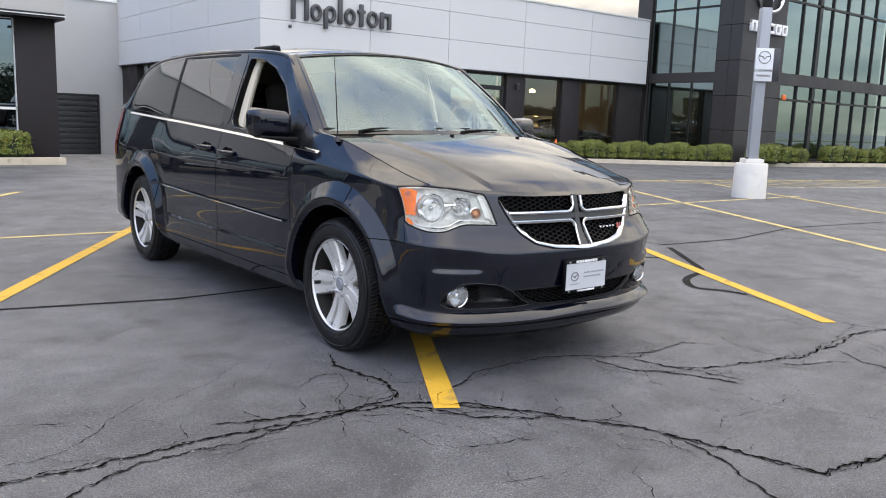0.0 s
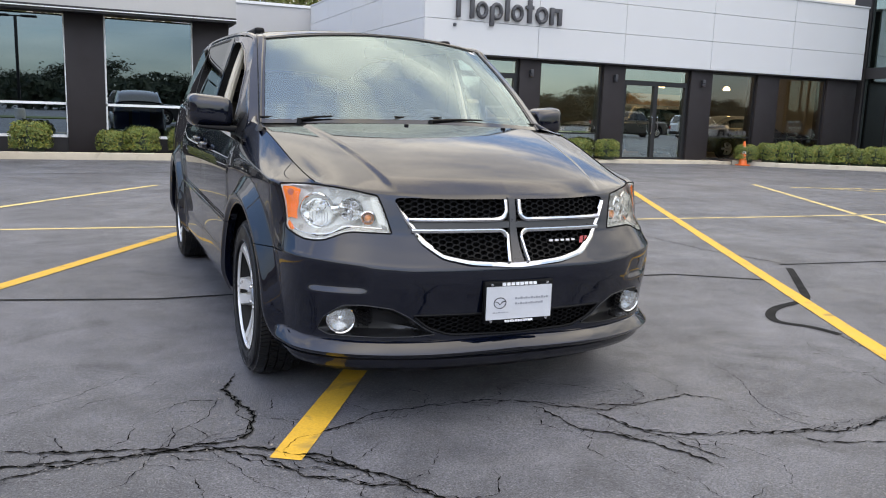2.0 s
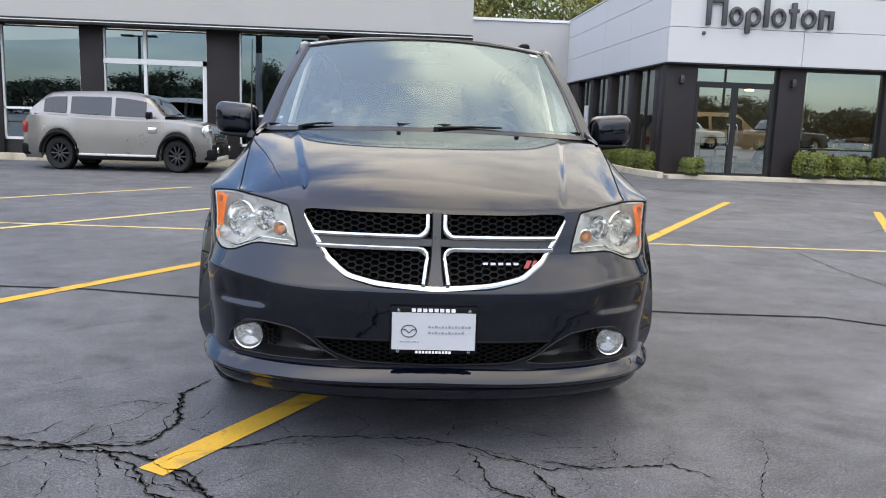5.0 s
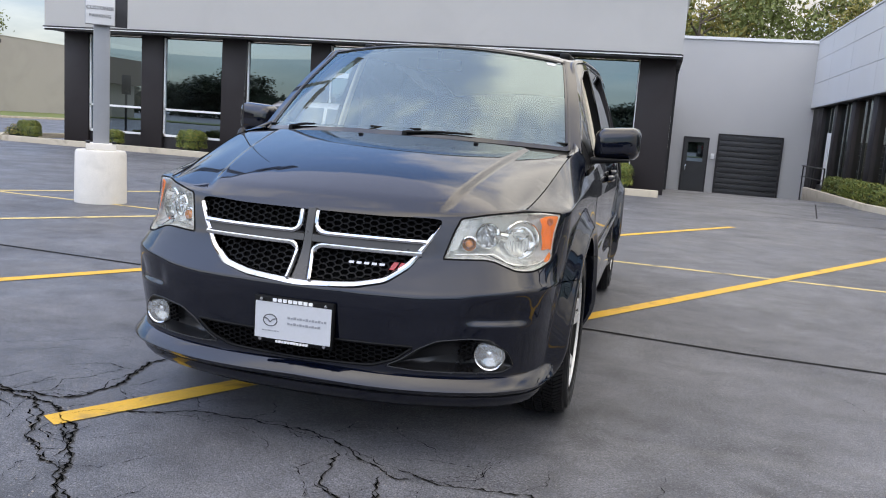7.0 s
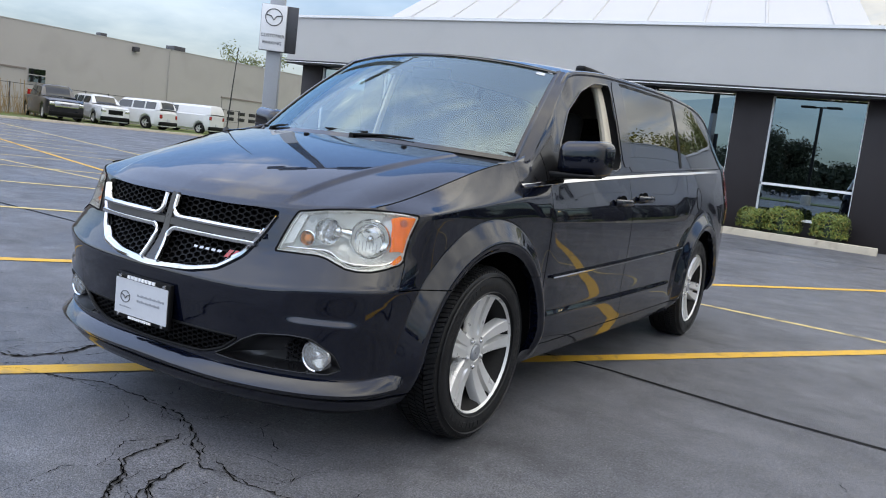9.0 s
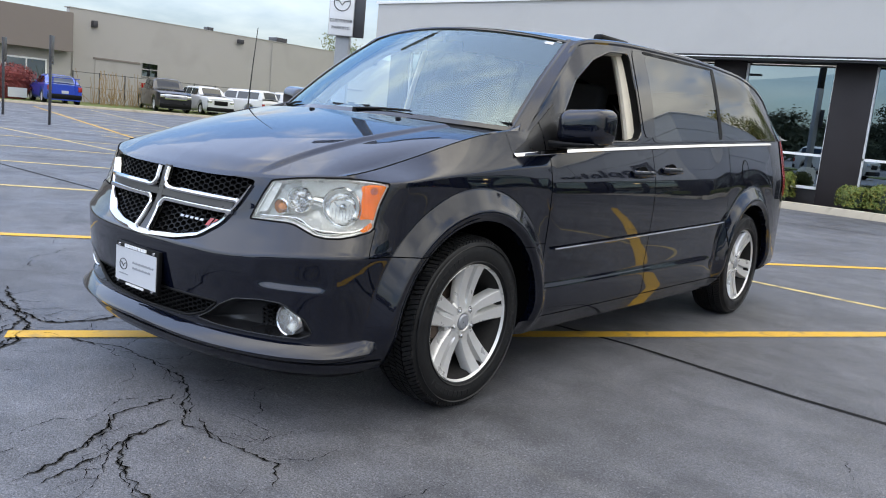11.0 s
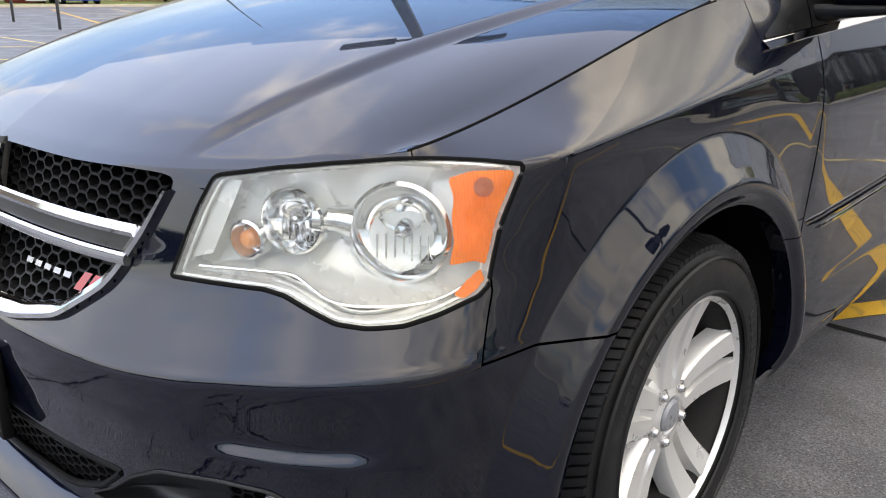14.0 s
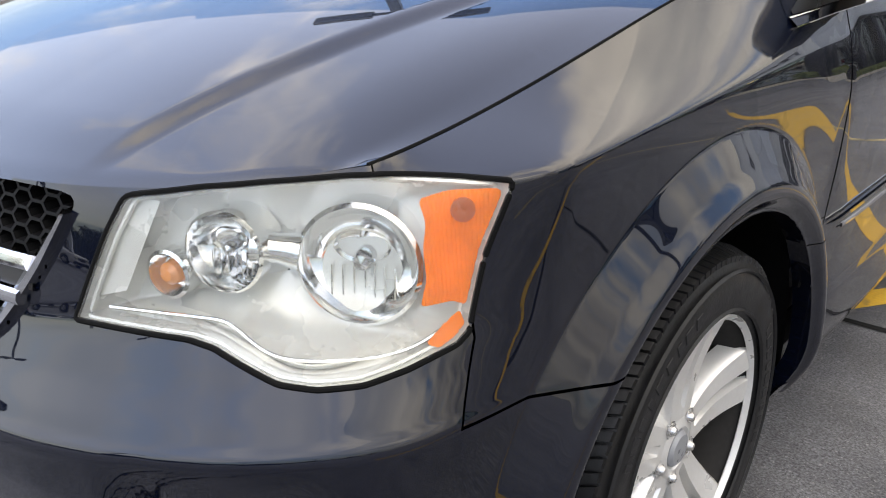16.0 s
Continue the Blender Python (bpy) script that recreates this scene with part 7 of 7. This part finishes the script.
def honeycomb(poly, w, h, off, thick, depth):
    """Stretched six-sided cells inside an outline on the skin."""
    g = Geo()
    lo, hi = poly.min(0), poly.max(0)
    seen = set()
    nx_, nz_ = int((hi[0] - lo[0]) / (w * .75)) + 3, int((hi[1] - lo[1]) / h) + 3
    for i in range(-1, nx_):
        for j in range(-1, nz_):
            cx, cz = lo[0] + i * w * .75, lo[1] + j * h + (h / 2 if i % 2 else 0)
            P = [(cx + w / 2, cz), (cx + w / 4, cz + h / 2), (cx - w / 4, cz + h / 2), (cx - w / 2, cz), (cx - w / 4, cz - h / 2), (cx + w / 4, cz - h / 2)]
            for k in range(6):
                a, b = P[k], P[(k + 1) % 6]
                key = (round((a[0] + b[0]) * 500), round((a[1] + b[1]) * 500))
                if key in seen:
                    continue
                seen.add(key)
                mid = np.array([[(a[0] + b[0]) / 2, (a[1] + b[1]) / 2]])
                if not inside(poly, mid)[0]:
                    continue
                d = np.array(b) - np.array(a)
                n = np.array([-d[1], d[0]]) / np.hypot(*d) * thick / 2
                q = [np.array(a) + n, np.array(b) + n, np.array(b) - n, np.array(a) - n]
                f_ = [tuple(body(*p, off)) for p in q]
                r_ = [tuple(body(*p, off - depth)) for p in q]
                g.add(f_ + r_, [(0, 1, 2, 3), (0, 4, 5, 1), (2, 6, 7, 3), (1, 5, 6, 2), (3, 7, 4, 0)])
    return g


def rim(poly, r, off, flat=None):
    return Geo().tube(body(poly[:, 0], poly[:, 1], off), r, 8, closed=True, flat=flat)


part("grille_mesh", honeycomb(GRILLE, .038, .0205, -.020, .0040, .018), BLACKP, van, "black honeycomb grille mesh", smooth=False)
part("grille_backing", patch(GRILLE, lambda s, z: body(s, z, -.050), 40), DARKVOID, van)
# chrome surround: wide at the sides and below
rows = []
sel = [p for p in GRILLE if p[1] < .872]
half = int(np.argmin([p[0] for p in sel]))
low_path = sorted(sel, key=lambda p: p[0])
lp = np.array(low_path)
for k, (w_, o) in enumerate(((0.0, .000), (.002, .011), (.009, .014), (.018, .008), (.021, -.012))):
    nrm = np.stack([-np.gradient(lp[:, 1]), np.gradient(lp[:, 0])], -1)
    nrm /= np.hypot(nrm[:, 0], nrm[:, 1])[:, None]
    q = lp + nrm * w_ * (.35 + .65 * (1 - smooth01(lp[:, 1], .78, .875)))[:, None]
    rows.append([tuple(p) for p in body(q[:, 0], q[:, 1], o)])
part("grille_surround", Geo().grid(rows, flip=True), CHROME, van, "chrome grille surround")


def bar(path, widths, off, bevel=.006):
    """A flat trim bar laid on the skin along (x, z) points."""
    p = np.array([(s_of_x(x, z), z) for x, z in path])
    t = np.gradient(p, axis=0)
    n = np.stack([-t[:, 1], t[:, 0]], -1) / np.hypot(t[:, 0], t[:, 1])[:, None]
    w = np.array(widths)[:, None] / 2
    rows = []
    for k, o in ((1.0, off - .02), (1.0, off - bevel), (.8, off), (-.8, off), (-1.0, off - bevel), (-1.0, off - .02)):
        q = p + n * w * k
        rows.append([tuple(v) for v in body(q[:, 0], q[:, 1], o)])
    return Geo().grid(rows)


zs = np.linspace(.635, .886, 16)
part("grille_cross", bar([(0, z) for z in zs], [.040 + .02 * abs((z - .775) / .12) ** 2 * (z < .775) for z in zs], .006), SATIN, van, "satin grey cross bar")
for sg in (-1, 1):
    xs_ = np.linspace(.015, .425, 14) * sg
    part("grille_cross", bar([(x, .782) for x in xs_], [.030] * 14, .005), SATIN, van, "satin grey cross bar")
    for z, r in ((.803, .0085), (.761, .0075)):
        up = z > .78
        end = .878 if up else .645
        pts = [on_front(sg * x, z, .010) for x in np.linspace(.425 if up else .415, .065, 12)]
        pts += [on_front(sg * (.065 - .035 * math.sin(a)), z + (.035 if up else -.035) * (1 - math.cos(a)), .011) for a in np.linspace(.2, 1.57, 6)]
        pts += [on_front(sg * (.030 + (0 if up else .012 * t)), z + (end - z) * (.3 + .7 * t), .011) for t in np.linspace(.15, 1, 6)]
        part("grille_trim", Geo().tube(pts, r, 8, flat=.010), CHROME, van, "chrome edge of the cross")
for i in range(5):
    x = .166 + i * .0275
    part("badge_block", Geo().grid([[tuple(on_front(xx, z, .0)) for xx in (x, x + .009, x + .018)] for z in (.7105, .7185)], flip=True), BADGE, van)
part("badge_mark", Geo().grid([[tuple(on_front(x + (z - .700) * .5, z, .001)) for x in (.312, .330)] for z in (.700, .726)], flip=True).grid([[tuple(on_front(x + (z - .700) * .5, z, .001)) for x in (.337, .350)] for z in (.700, .726)], flip=True), REDL, van, "two small red slashes")

part("lower_grille", honeycomb(LOWG, .032, .0175, -.012, .0042, .015), BLACKP, van, "black lower honeycomb grille", smooth=False)
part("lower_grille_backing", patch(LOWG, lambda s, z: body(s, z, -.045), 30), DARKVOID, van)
part("lower_grille_rim", rim(LOWG, .006, -.002), BLACKP, van)


def flip_s(poly, sg):
    return poly if sg > 0 else poly * np.array([-1, 1])


for sg in (1, -1):
    P = flip_s(FOG, sg)
    # fog lamp pocket
    c = P.mean(0)
    rows = [[tuple(v) for v in body(np.append(P[:, 0], P[0, 0]) * k + c[0] * (1 - k), np.append(P[:, 1], P[0, 1]) * k + c[1] * (1 - k), o)] for k, o in ((1.0, .003), (.985, -.001), (.965, -.010), (.90, -.018), (.80, -.040), (.6, -.052), (.3, -.056), (0.01, -.056))]
    part("fog_pocket", Geo().grid(rows, flip=sg < 0), SATINB, van, "satin black fog lamp pocket")
    part("pocket_rim", rim(P, .0028, .001), SATINB, van)
    fx, fz = .690 * sg, .412
    p0 = on_front(fx, fz, -.042)
    m = look(p0, p0 + np.array([.10 * sg, -1, 0]) * -1.0) 
    fog = part("fog_lamp", Geo().lathe([(.058, -.02), (.058, .022), (.054, .028), (.049, .024), (.047, .0), (.0, -.012)], 32, m), CHROME, van, "round fog lamp in a bright ring")
    lens = part("fog_lens", Geo().lathe([(.052, .024), (.036, .032), (.0, .036)], 32, m), FOGLENS, fog)
    lens.visible_shadow = False
    part("fog_bulb", Geo().lathe([(.012, -.01), (.012, .012), (.0, .016)], 12, m), REFLECT, fog)
    part("pocket_mesh", honeycomb(flip_s(front_poly([(.575, .385), (.582, .445), (.628, .450), (.632, .38)]), sg), .026, .016, -.034, .004, .012), BLACKP, van, smooth=False)

    # headlamp: housing, lens, reflectors, amber end
    P = flip_s(LAMP, sg)
    c = P.mean(0)
    ring = np.vstack([P, P[:1]])
    lamp = part("headlamp", Geo().grid([[tuple(v) for v in body(ring[:, 0] * k + c[0] * (1 - k), ring[:, 1] * k + c[1] * (1 - k), o)] for k, o in ((1.0, -.003), (.985, -.012), (.95, -.030), (.85, -.058), (.5, -.078), (.01, -.082))], flip=sg < 0), HOUSING, van, "cloudy clear headlamp with round reflectors and an amber end")
    part("lamp_seal", rim(P, .0036, -.0010), DARKVOID, lamp, "thin black gap round the lamp")
    lens = part("lamp_lens", patch(P, lambda s, z: body(s, z, .001), 60), LENS, lamp, "clouded clear lens")
    lens.visible_shadow = False
    part("lamp_border", Geo().tube(body(ring[:, 0] * .955 + c[0] * .045, ring[:, 1] * .955 + c[1] * .045, -.010), .003, 6), HOUSING, lamp)

    def dish(x, y, z, r, turn):
        """A round reflector at a place in the lamp, with its bulb and shield."""
        p = np.array([x * sg, y, z])
        mm = look(p, p - np.array([turn * sg, -1, .02]))
        ob = part("reflector", Geo().lathe([(r * 1.16, -.03), (r * 1.18, .022), (r * 1.10, .026), (r * 1.0, .016), (r * .94, .004), (r * .72, -.010), (r * .4, -.018), (0, -.020)], 40, mm), REFLECT, lamp, "round bright reflector")
        part("bulb", Geo().lathe([(r * .20, -.018), (r * .20, .006), (r * .14, .014), (0, .016)], 16, mm), CHROME, ob)
        fl = Geo()
        for k in range(-3, 4):
            fl.box(r * .2 * k - r * .015, -r * .8, -.016 + .003 * abs(k), r * .2 * k + r * .015, -r * .12, -.004 + .003 * abs(k), mm)
        part("bulb_shield", Geo().lathe([(r * .55, .008), (r * .5, .012), (r * .46, .004)], 24, mm @ Matrix.Diagonal((1, .62, 1, 1)) @ Matrix.Translation((0, r * .5, 0))), REFLECT, ob)
        part("reflector_flutes", fl, REFLECT, ob)
        return ob

    dish(.7135, -.566, .815, .061, .62)
    dish(.609, -.664, .830, .040, .50)
    part("lamp_bridge", Geo().tube([(.628 * sg, -.652, .832), (.650 * sg, -.634, .830), (.668 * sg, -.618, .826)], [.020, .017, .022], 14), REFLECT, lamp)
    p = np.array([.556 * sg, -.707, .799])
    mm = look(p, p - np.array([.35 * sg, -1, 0]))
    tb = part("turn_bulb", Geo().lathe([(.028, -.02), (.029, .012), (.025, .014), (.016, -.01), (0, -.012)], 24, mm), REFLECT, lamp)
    part("amber_bulb", Geo().lathe([(.015, -.006), (.013, .010), (.007, .016), (0, .017)], 16, mm), AMBERD, tb, "amber bulb")
    AMB = flip_s(densify([(1.000, .905), (.967, .895), (.972, .870), (.967, .842), (.968, .811), (.958, .781), (.995, .786), (1.010, .780), (1.027, .842), (1.056, .906)], 8), sg)
    amber = part("amber_lens", patch(AMB, lambda s, z: body(s, z, -.006 + .0004 * np.sin(s * 1400)), 70), AMBER, lamp, "amber side reflector")
    # lower amber patch paints the amber end's reflection near the lamp's lower edge
    AML = flip_s(densify([(.958, .744), (1.002, .776), (1.007, .760), (.992, .747), (.972, .738)], 8), sg)
    part("amber_reflection", patch(AML, lambda s, z: body(s, z, -.006), 24), AMBER, lamp)
    q = body(1.012 * sg, .884, -.005)
    part("amber_socket", Geo().lathe([(.014, -.004), (.013, .002), (.006, .003), (0, .001)], 20, look(q, q - np.array([1.1 * sg, -1, .2]))), AMBERDARK, amber)
    LOWL = [body(s * sg, z, -.010) for s, z in ((.554, .765), (.671, .770), (.722, .765), (.767, .743), (.830, .735), (.929, .738), (1.006, .770))]
    part("lamp_sill", Geo().tube(smoothed(LOWL), .0022, 6), REFLECT, lamp)
    # shelf between the sill line and the lamp's lower edge
    low_edge = [body(s * sg, z, -.022) for s, z in ((.530, .753), (.671, .755), (.722, .745), (.767, .728), (.830, .718), (.929, .727), (1.004, .754))]
    part("lamp_shelf", Geo().grid([smoothed(LOWL), smoothed(low_edge)], flip=sg > 0), REFLECT, lamp)
    panel = [body(s * sg, z, -.020) for s, z in ((.608, .881), (.568, .781))]
    inner = [body(s * sg, z, -.012) for s, z in ((.572, .884), (.524, .770))]
    part("lamp_facet", Geo().grid([panel, inner], flip=sg < 0), HOUSING, lamp)

# licence plate with its frame
px0, px1, pz0, pz1, pyy = -.155, .150, .405, .572, -.942
plate = part("plate_frame", Geo().rbox(px0, pyy, pz0, px1, pyy + .02, pz1, .006), BLACKP, van, "black dealer plate frame")
part("plate_face", Geo().box(px0 + .008, pyy - .003, pz0 + .016, px1 - .008, pyy + .002, pz1 - .020), WHITEP, plate, "white paper dealer plate", smooth=False)
top, foot = Geo(), Geo()
for i in range(8):
    top.box(-.080 + i * .0195, pyy - .006, pz1 - .0165, -.066 + i * .0195, pyy - .001, pz1 - .005)
for i in range(11):
    foot.box(-.064 + i * .0115, pyy - .006, pz0 + .004, -.056 + i * .0115, pyy - .001, pz0 + .012)
for g in (top, foot):
    part("frame_lettering", g, PALELET, plate, "pale lettering bars", smooth=False)
for z, a, b in ((.499, -.022, .128), (.478, -.022, .100), (.447, -.118, -.058)):
    g = Geo()
    x = a
    k = 0
    while x < b:
        w_ = (.009, .007, .010, .006)[k % 4]
        g.box(x, pyy - .0045, z, x + w_, pyy - .002, z + (.008, .006, .009, .006)[k % 4] * (.5 if z < .46 else 1))
        x += w_ + .0035
        k += 1
    part("plate_lettering", g, PLATEINK, plate, "faint grey lettering bars", smooth=False)
part("plate_emblem", Geo().tube([(-.088 + .026 * math.cos(a), pyy - .004, .487 + .021 * math.sin(a)) for a in np.linspace(0, 6.2832, 24, endpoint=False)], .0018, 6, closed=True).tube([(-.111, pyy - .004, .494), (-.098, pyy - .004, .491), (-.088, pyy - .004, .480), (-.078, pyy - .004, .491), (-.065, pyy - .004, .494)], .0020, 6), LETTER, plate, "grey oval emblem")
for x in (px0 + .03, px1 - .03):
    for z in (pz0 + .011, pz1 - .012):
        part("plate_screw", Geo().lathe([(0, .006), (.006, .005), (.007, 0)], 12, Matrix.Translation((x, pyy, z)) @ Matrix.Rotation(radians(90), 4, "X")), CHROME, plate)


# ---- wheels ----
def wheel():
    """A road wheel with its axle along x, face at +x, centred on its hub."""
    hub = new("wheel")
    R = .353
    prof = [(.230, -.095), (.266, -.112), (.310, -.112), (.334, -.098), (.342, -.075), (.3455, -.04), (.3455, .04), (.342, .075), (.334, .098), (.310, .112), (.262, .112), (.236, .094)]
    turn = Matrix.Rotation(radians(90), 4, "Y")
    g = Geo().lathe(prof, 96, turn)
    tyre = part("tyre", g, RUBBER, hub, "black road tyre")
    # tread: five ribs of blocks and the shoulder bars
    g = Geo()
    for i in range(110):
        a = i / 110 * 6.28319
        for x0, x1, skew in ((-.098, -.062, .02), (-.056, -.022, -.016), (-.016, .016, .012), (.022, .056, .016), (.062, .098, -.02)):
            da = .0215
            vs = []
            for rr in (.336, .3565):
                sh = .010 if abs(x0) > .06 and rr > .35 else 0
                for q, x in ((-da, x0), (-da, x1), (da, x1), (da, x0)):
                    k = a + q + skew * (1 if x == x1 else -1)
                    r_ = rr - (.0125 if abs(x) > .09 else 0)
                    vs.append((x, r_ * math.cos(k), r_ * math.sin(k)))
            g.add(vs, [(4, 5, 6, 7), (0, 1, 5, 4), (1, 2, 6, 5), (2, 3, 7, 6), (3, 0, 4, 7)])
    part("tread", g, RUBBER, tyre, smooth=False)
    g = Geo()
    for r_ in (.256, .322):
        g.lathe([(r_ - .004, .1105), (r_, .1145), (r_ + .004, .1105)], 72, turn)
    part("sidewall_ring", g, RUBBER, tyre)
    for a0 in (20, 140, 255):
        for k in range(9):
            q = Matrix.Rotation(radians(a0 + 6.2 * k), 4, "X")
            wd = (.010, .013, .007)[k % 3]
            part("letter_bar", Geo().rbox(.1112, -wd, .278, .1136, wd, .300, .001, 1, m=q), RUBBER, tyre)
    rim_g = Geo().lathe([(.234, .094), (.242, .104), (.2465, .100), (.244, .095), (.240, .091)], 72, turn)
    rim_ob = part("rim", rim_g, ALLOY, hub, "silver five-spoke alloy rim")
    # the darkness behind the spokes is put into the barrel's colour
    part("barrel", Geo().lathe([(.2402, .091), (.226, .076), (.218, .046), (.211, .01), (.206, -.06), (.216, -.09)], 72, turn), BARREL, rim_ob, "inside of the rim, coloured near-black")
    # five broad spokes, each with a shallow groove
    for i in range(5):
        g = Geo()
        m = Matrix.Rotation(radians(i * 72), 4, "X")
        P = []
        for t in np.linspace(0, 1, 12):
            r_ = .055 + .184 * t
            half = .042 + .027 * t
            xf = .070 - .010 * math.sin(math.pi * t) + .028 * t
            gd = .012 * float(smooth01(t, .06, .22)) + .022 * float(smooth01(t, .30, .40)) * (1 - float(smooth01(t, .90, .97)))
            row = []
            for w_, dx in ((-half - .006, -.040), (-half - .001, -.010), (-half + .006, -.001), (-.010 - .003 * t, 0.0), (-.006 - .002 * t, -gd), (.006 + .002 * t, -gd), (.010 + .003 * t, 0.0), (half - .006, -.001), (half + .001, -.010), (half + .006, -.040)):
                row.append(m @ Vector((xf + dx, w_, r_)))
            P.append(row)
        g.grid(P, flip=True)
        part("spoke", g, ALLOY, rim_ob)
    part("hub", Geo().lathe([(.098, -.02), (.095, .050), (.076, .064), (.040, .074), (.034, .068)], 40, turn), ALLOY, rim_ob)
    part("centre_cap", Geo().lathe([(.034, .060), (.033, .074), (.027, .079), (0, .080)], 28, turn), CAPGREY, rim_ob, "grey centre cap")
    for i in range(5):
        a = radians(i * 72 + 36)
        mm = Matrix.Translation((0, .058 * math.sin(a), .058 * math.cos(a))) @ turn
        part("lug_nut", Geo().lathe([(.017, .071), (.014, .0705), (.012, .060), (.010, .060), (.010, .074), (.006, .080), (0, .081)], 10, mm), LUGSTEEL, rim_ob)
    part("brake_disc", Geo().lathe([(.08, .006), (.165, .008), (.165, -.012), (.08, -.01)], 40, turn), RUST, hub, "rusty brake disc")
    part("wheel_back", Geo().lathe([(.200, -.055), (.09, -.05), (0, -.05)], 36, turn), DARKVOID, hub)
    part("brake_caliper", Geo().rbox(-.03, -.05, .10, .03, .06, .185, .012, m=Matrix.Rotation(radians(100), 4, "X")), RUST, hub)
    return hub


w0 = wheel()
w0.parent = van
base_w = [(.80, 0.0, .353, 0, -4), (.80, 3.078, .353, 0, 40), (-.80, 0.0, .353, 180, 25), (-.80, 3.078, .353, 180, 5)]
for i, (x, y, z, tz, spin) in enumerate(base_w):
    m = pose(x, y, z, 0, 0, tz) @ pose(0, 0, 0, spin, 0, 0)
    if i == 0:
        w0.matrix_basis = m
    else:
        copy_thing(w0, m)

# ---- cabin ----
part("rear_hatch_lining", Geo().rbox(-.66, 3.93, .34, .66, 3.98, 1.345, .02), DASH, van)
# painted corner between hood, fender and pillar
for sx in (-1, 1):
    rows = []
    for v in np.linspace(0, 1, 14):
        yv = .135 + .180 * v
        a = np.array(pillar_side(yv, 1.0))
        b = glass_point(.955, -.01 + .10 * v, .001) if v > .25 else np.array([.785, .12, 1.118]) + (glass_point(.955, .03, .001) - np.array([.785, .12, 1.118])) * (v / .25)
        rows.append([(sx * q[0], q[1], q[2]) for q in (a + (b - a) * w + np.array([.003, 0, .004]) * math.sin(math.pi * w) for w in np.linspace(0, 1, 7))])
    part("pillar_foot", Geo().grid(rows, flip=sx > 0), PAINT, van)
part("cabin_floor", Geo().box(-.80, .3, .34, .80, 3.9, .40), DASH, van, smooth=False)
part("dashboard", Geo().grid([[(x, y + .10 * x * x, z) for x in np.linspace(-.80, .80, 24)] for y, z in ((.16, 1.11), (.45, 1.135), (.60, 1.12), (.68, 1.05), (.70, .85), (.62, .55))]), DASH, van, "dark dashboard")
sw = Geo().tube([(.38 + .19 * math.cos(a), .88 + .06 * math.sin(a), 1.04 + .18 * math.sin(a)) for a in np.linspace(0, 6.2832, 32, endpoint=False)], .015, 8, closed=True)
sw.tube([(.21, .88, 1.04), (.55, .88, 1.04)], .018, 6).rbox(.31, .86, .98, .45, .90, 1.09, .02).tube([(.38, .88, 1.03), (.38, .68, .98)], .03, 8)
part("steering_wheel", sw, DASH, van, "dark steering wheel")
part("rear_view_mirror", Geo().rbox(-.12, .74, 1.50, .12, .765, 1.56, .012).tube([(0, .75, 1.55), (0, .74, 1.60)], .01, 6), GLOSSB, van)


def car_seat(x, y):
    g = Geo().rbox(x - .25, y - .02, .42, x + .25, y + .50, .66, .06, 3)
    tilt = Matrix.Translation((x, y + .46, .60)) @ Matrix.Rotation(radians(-14), 4, "X")
    g.rbox(-.24, -.07, 0, .24, .08, .62, .06, 3, m=tilt)
    st = part("front_seat", g, SEAT, van, "dark grey cloth seat")
    part("headrest", Geo().rbox(-.13, -.05, .66, .13, .06, .86, .045, 3, m=tilt).tube([tilt @ Vector((-.06, 0, .58)), tilt @ Vector((-.06, 0, .70))], .007, 6).tube([tilt @ Vector((.06, 0, .58)), tilt @ Vector((.06, 0, .70))], .007, 6), SEAT, st)


for x in (-.38, .38):
    car_seat(x, .95)
    car_seat(x, 1.95)
part("rear_bench", Geo().rbox(-.65, 2.9, .45, .65, 3.4, .68, .06).rbox(-.65, 3.35, .6, .65, 3.5, 1.25, .06), SEAT, van)
for sx in (-1, 1):
    P = [[(sx * (float(upper(y, z)[0]) - d), y + e, z) for d, e in ((.085, .034), (.066, .020), (.050, .022), (.043, .036), (.040, .085))] for y, z in zip(np.linspace(1.318, 1.322, 10), np.linspace(1.06, 1.60, 10))]
    part("pillar_trim", Geo().grid(P, flip=sx > 0), BEIGE, van, "beige inner pillar trim")
    top = [(sx * (float(upper(y, z)[0]) - .045), y, z) for y, z in ((.62, 1.19), (.70, 1.285), (.84, 1.41), (1.02, 1.525), (1.2, 1.585), (1.38, 1.595))]
    part("roof_trim", Geo().tube(top, .028, 8), BEIGE, van, "beige inner roof trim")
    part("seat_belt", Geo().grid([[(sx * .70, 1.43, z), (sx * .70, 1.48, z)] for z in np.linspace(.8, 1.5, 5)]), SEAT, van)
    part("door_card", Geo().grid([[(sx * (.835 - .02 * (z > 1.0)), y, z) for y in np.linspace(.5, 1.5, 6)] for z in (.5, .8, 1.05, 1.12)], flip=sx < 0), DASH, van)
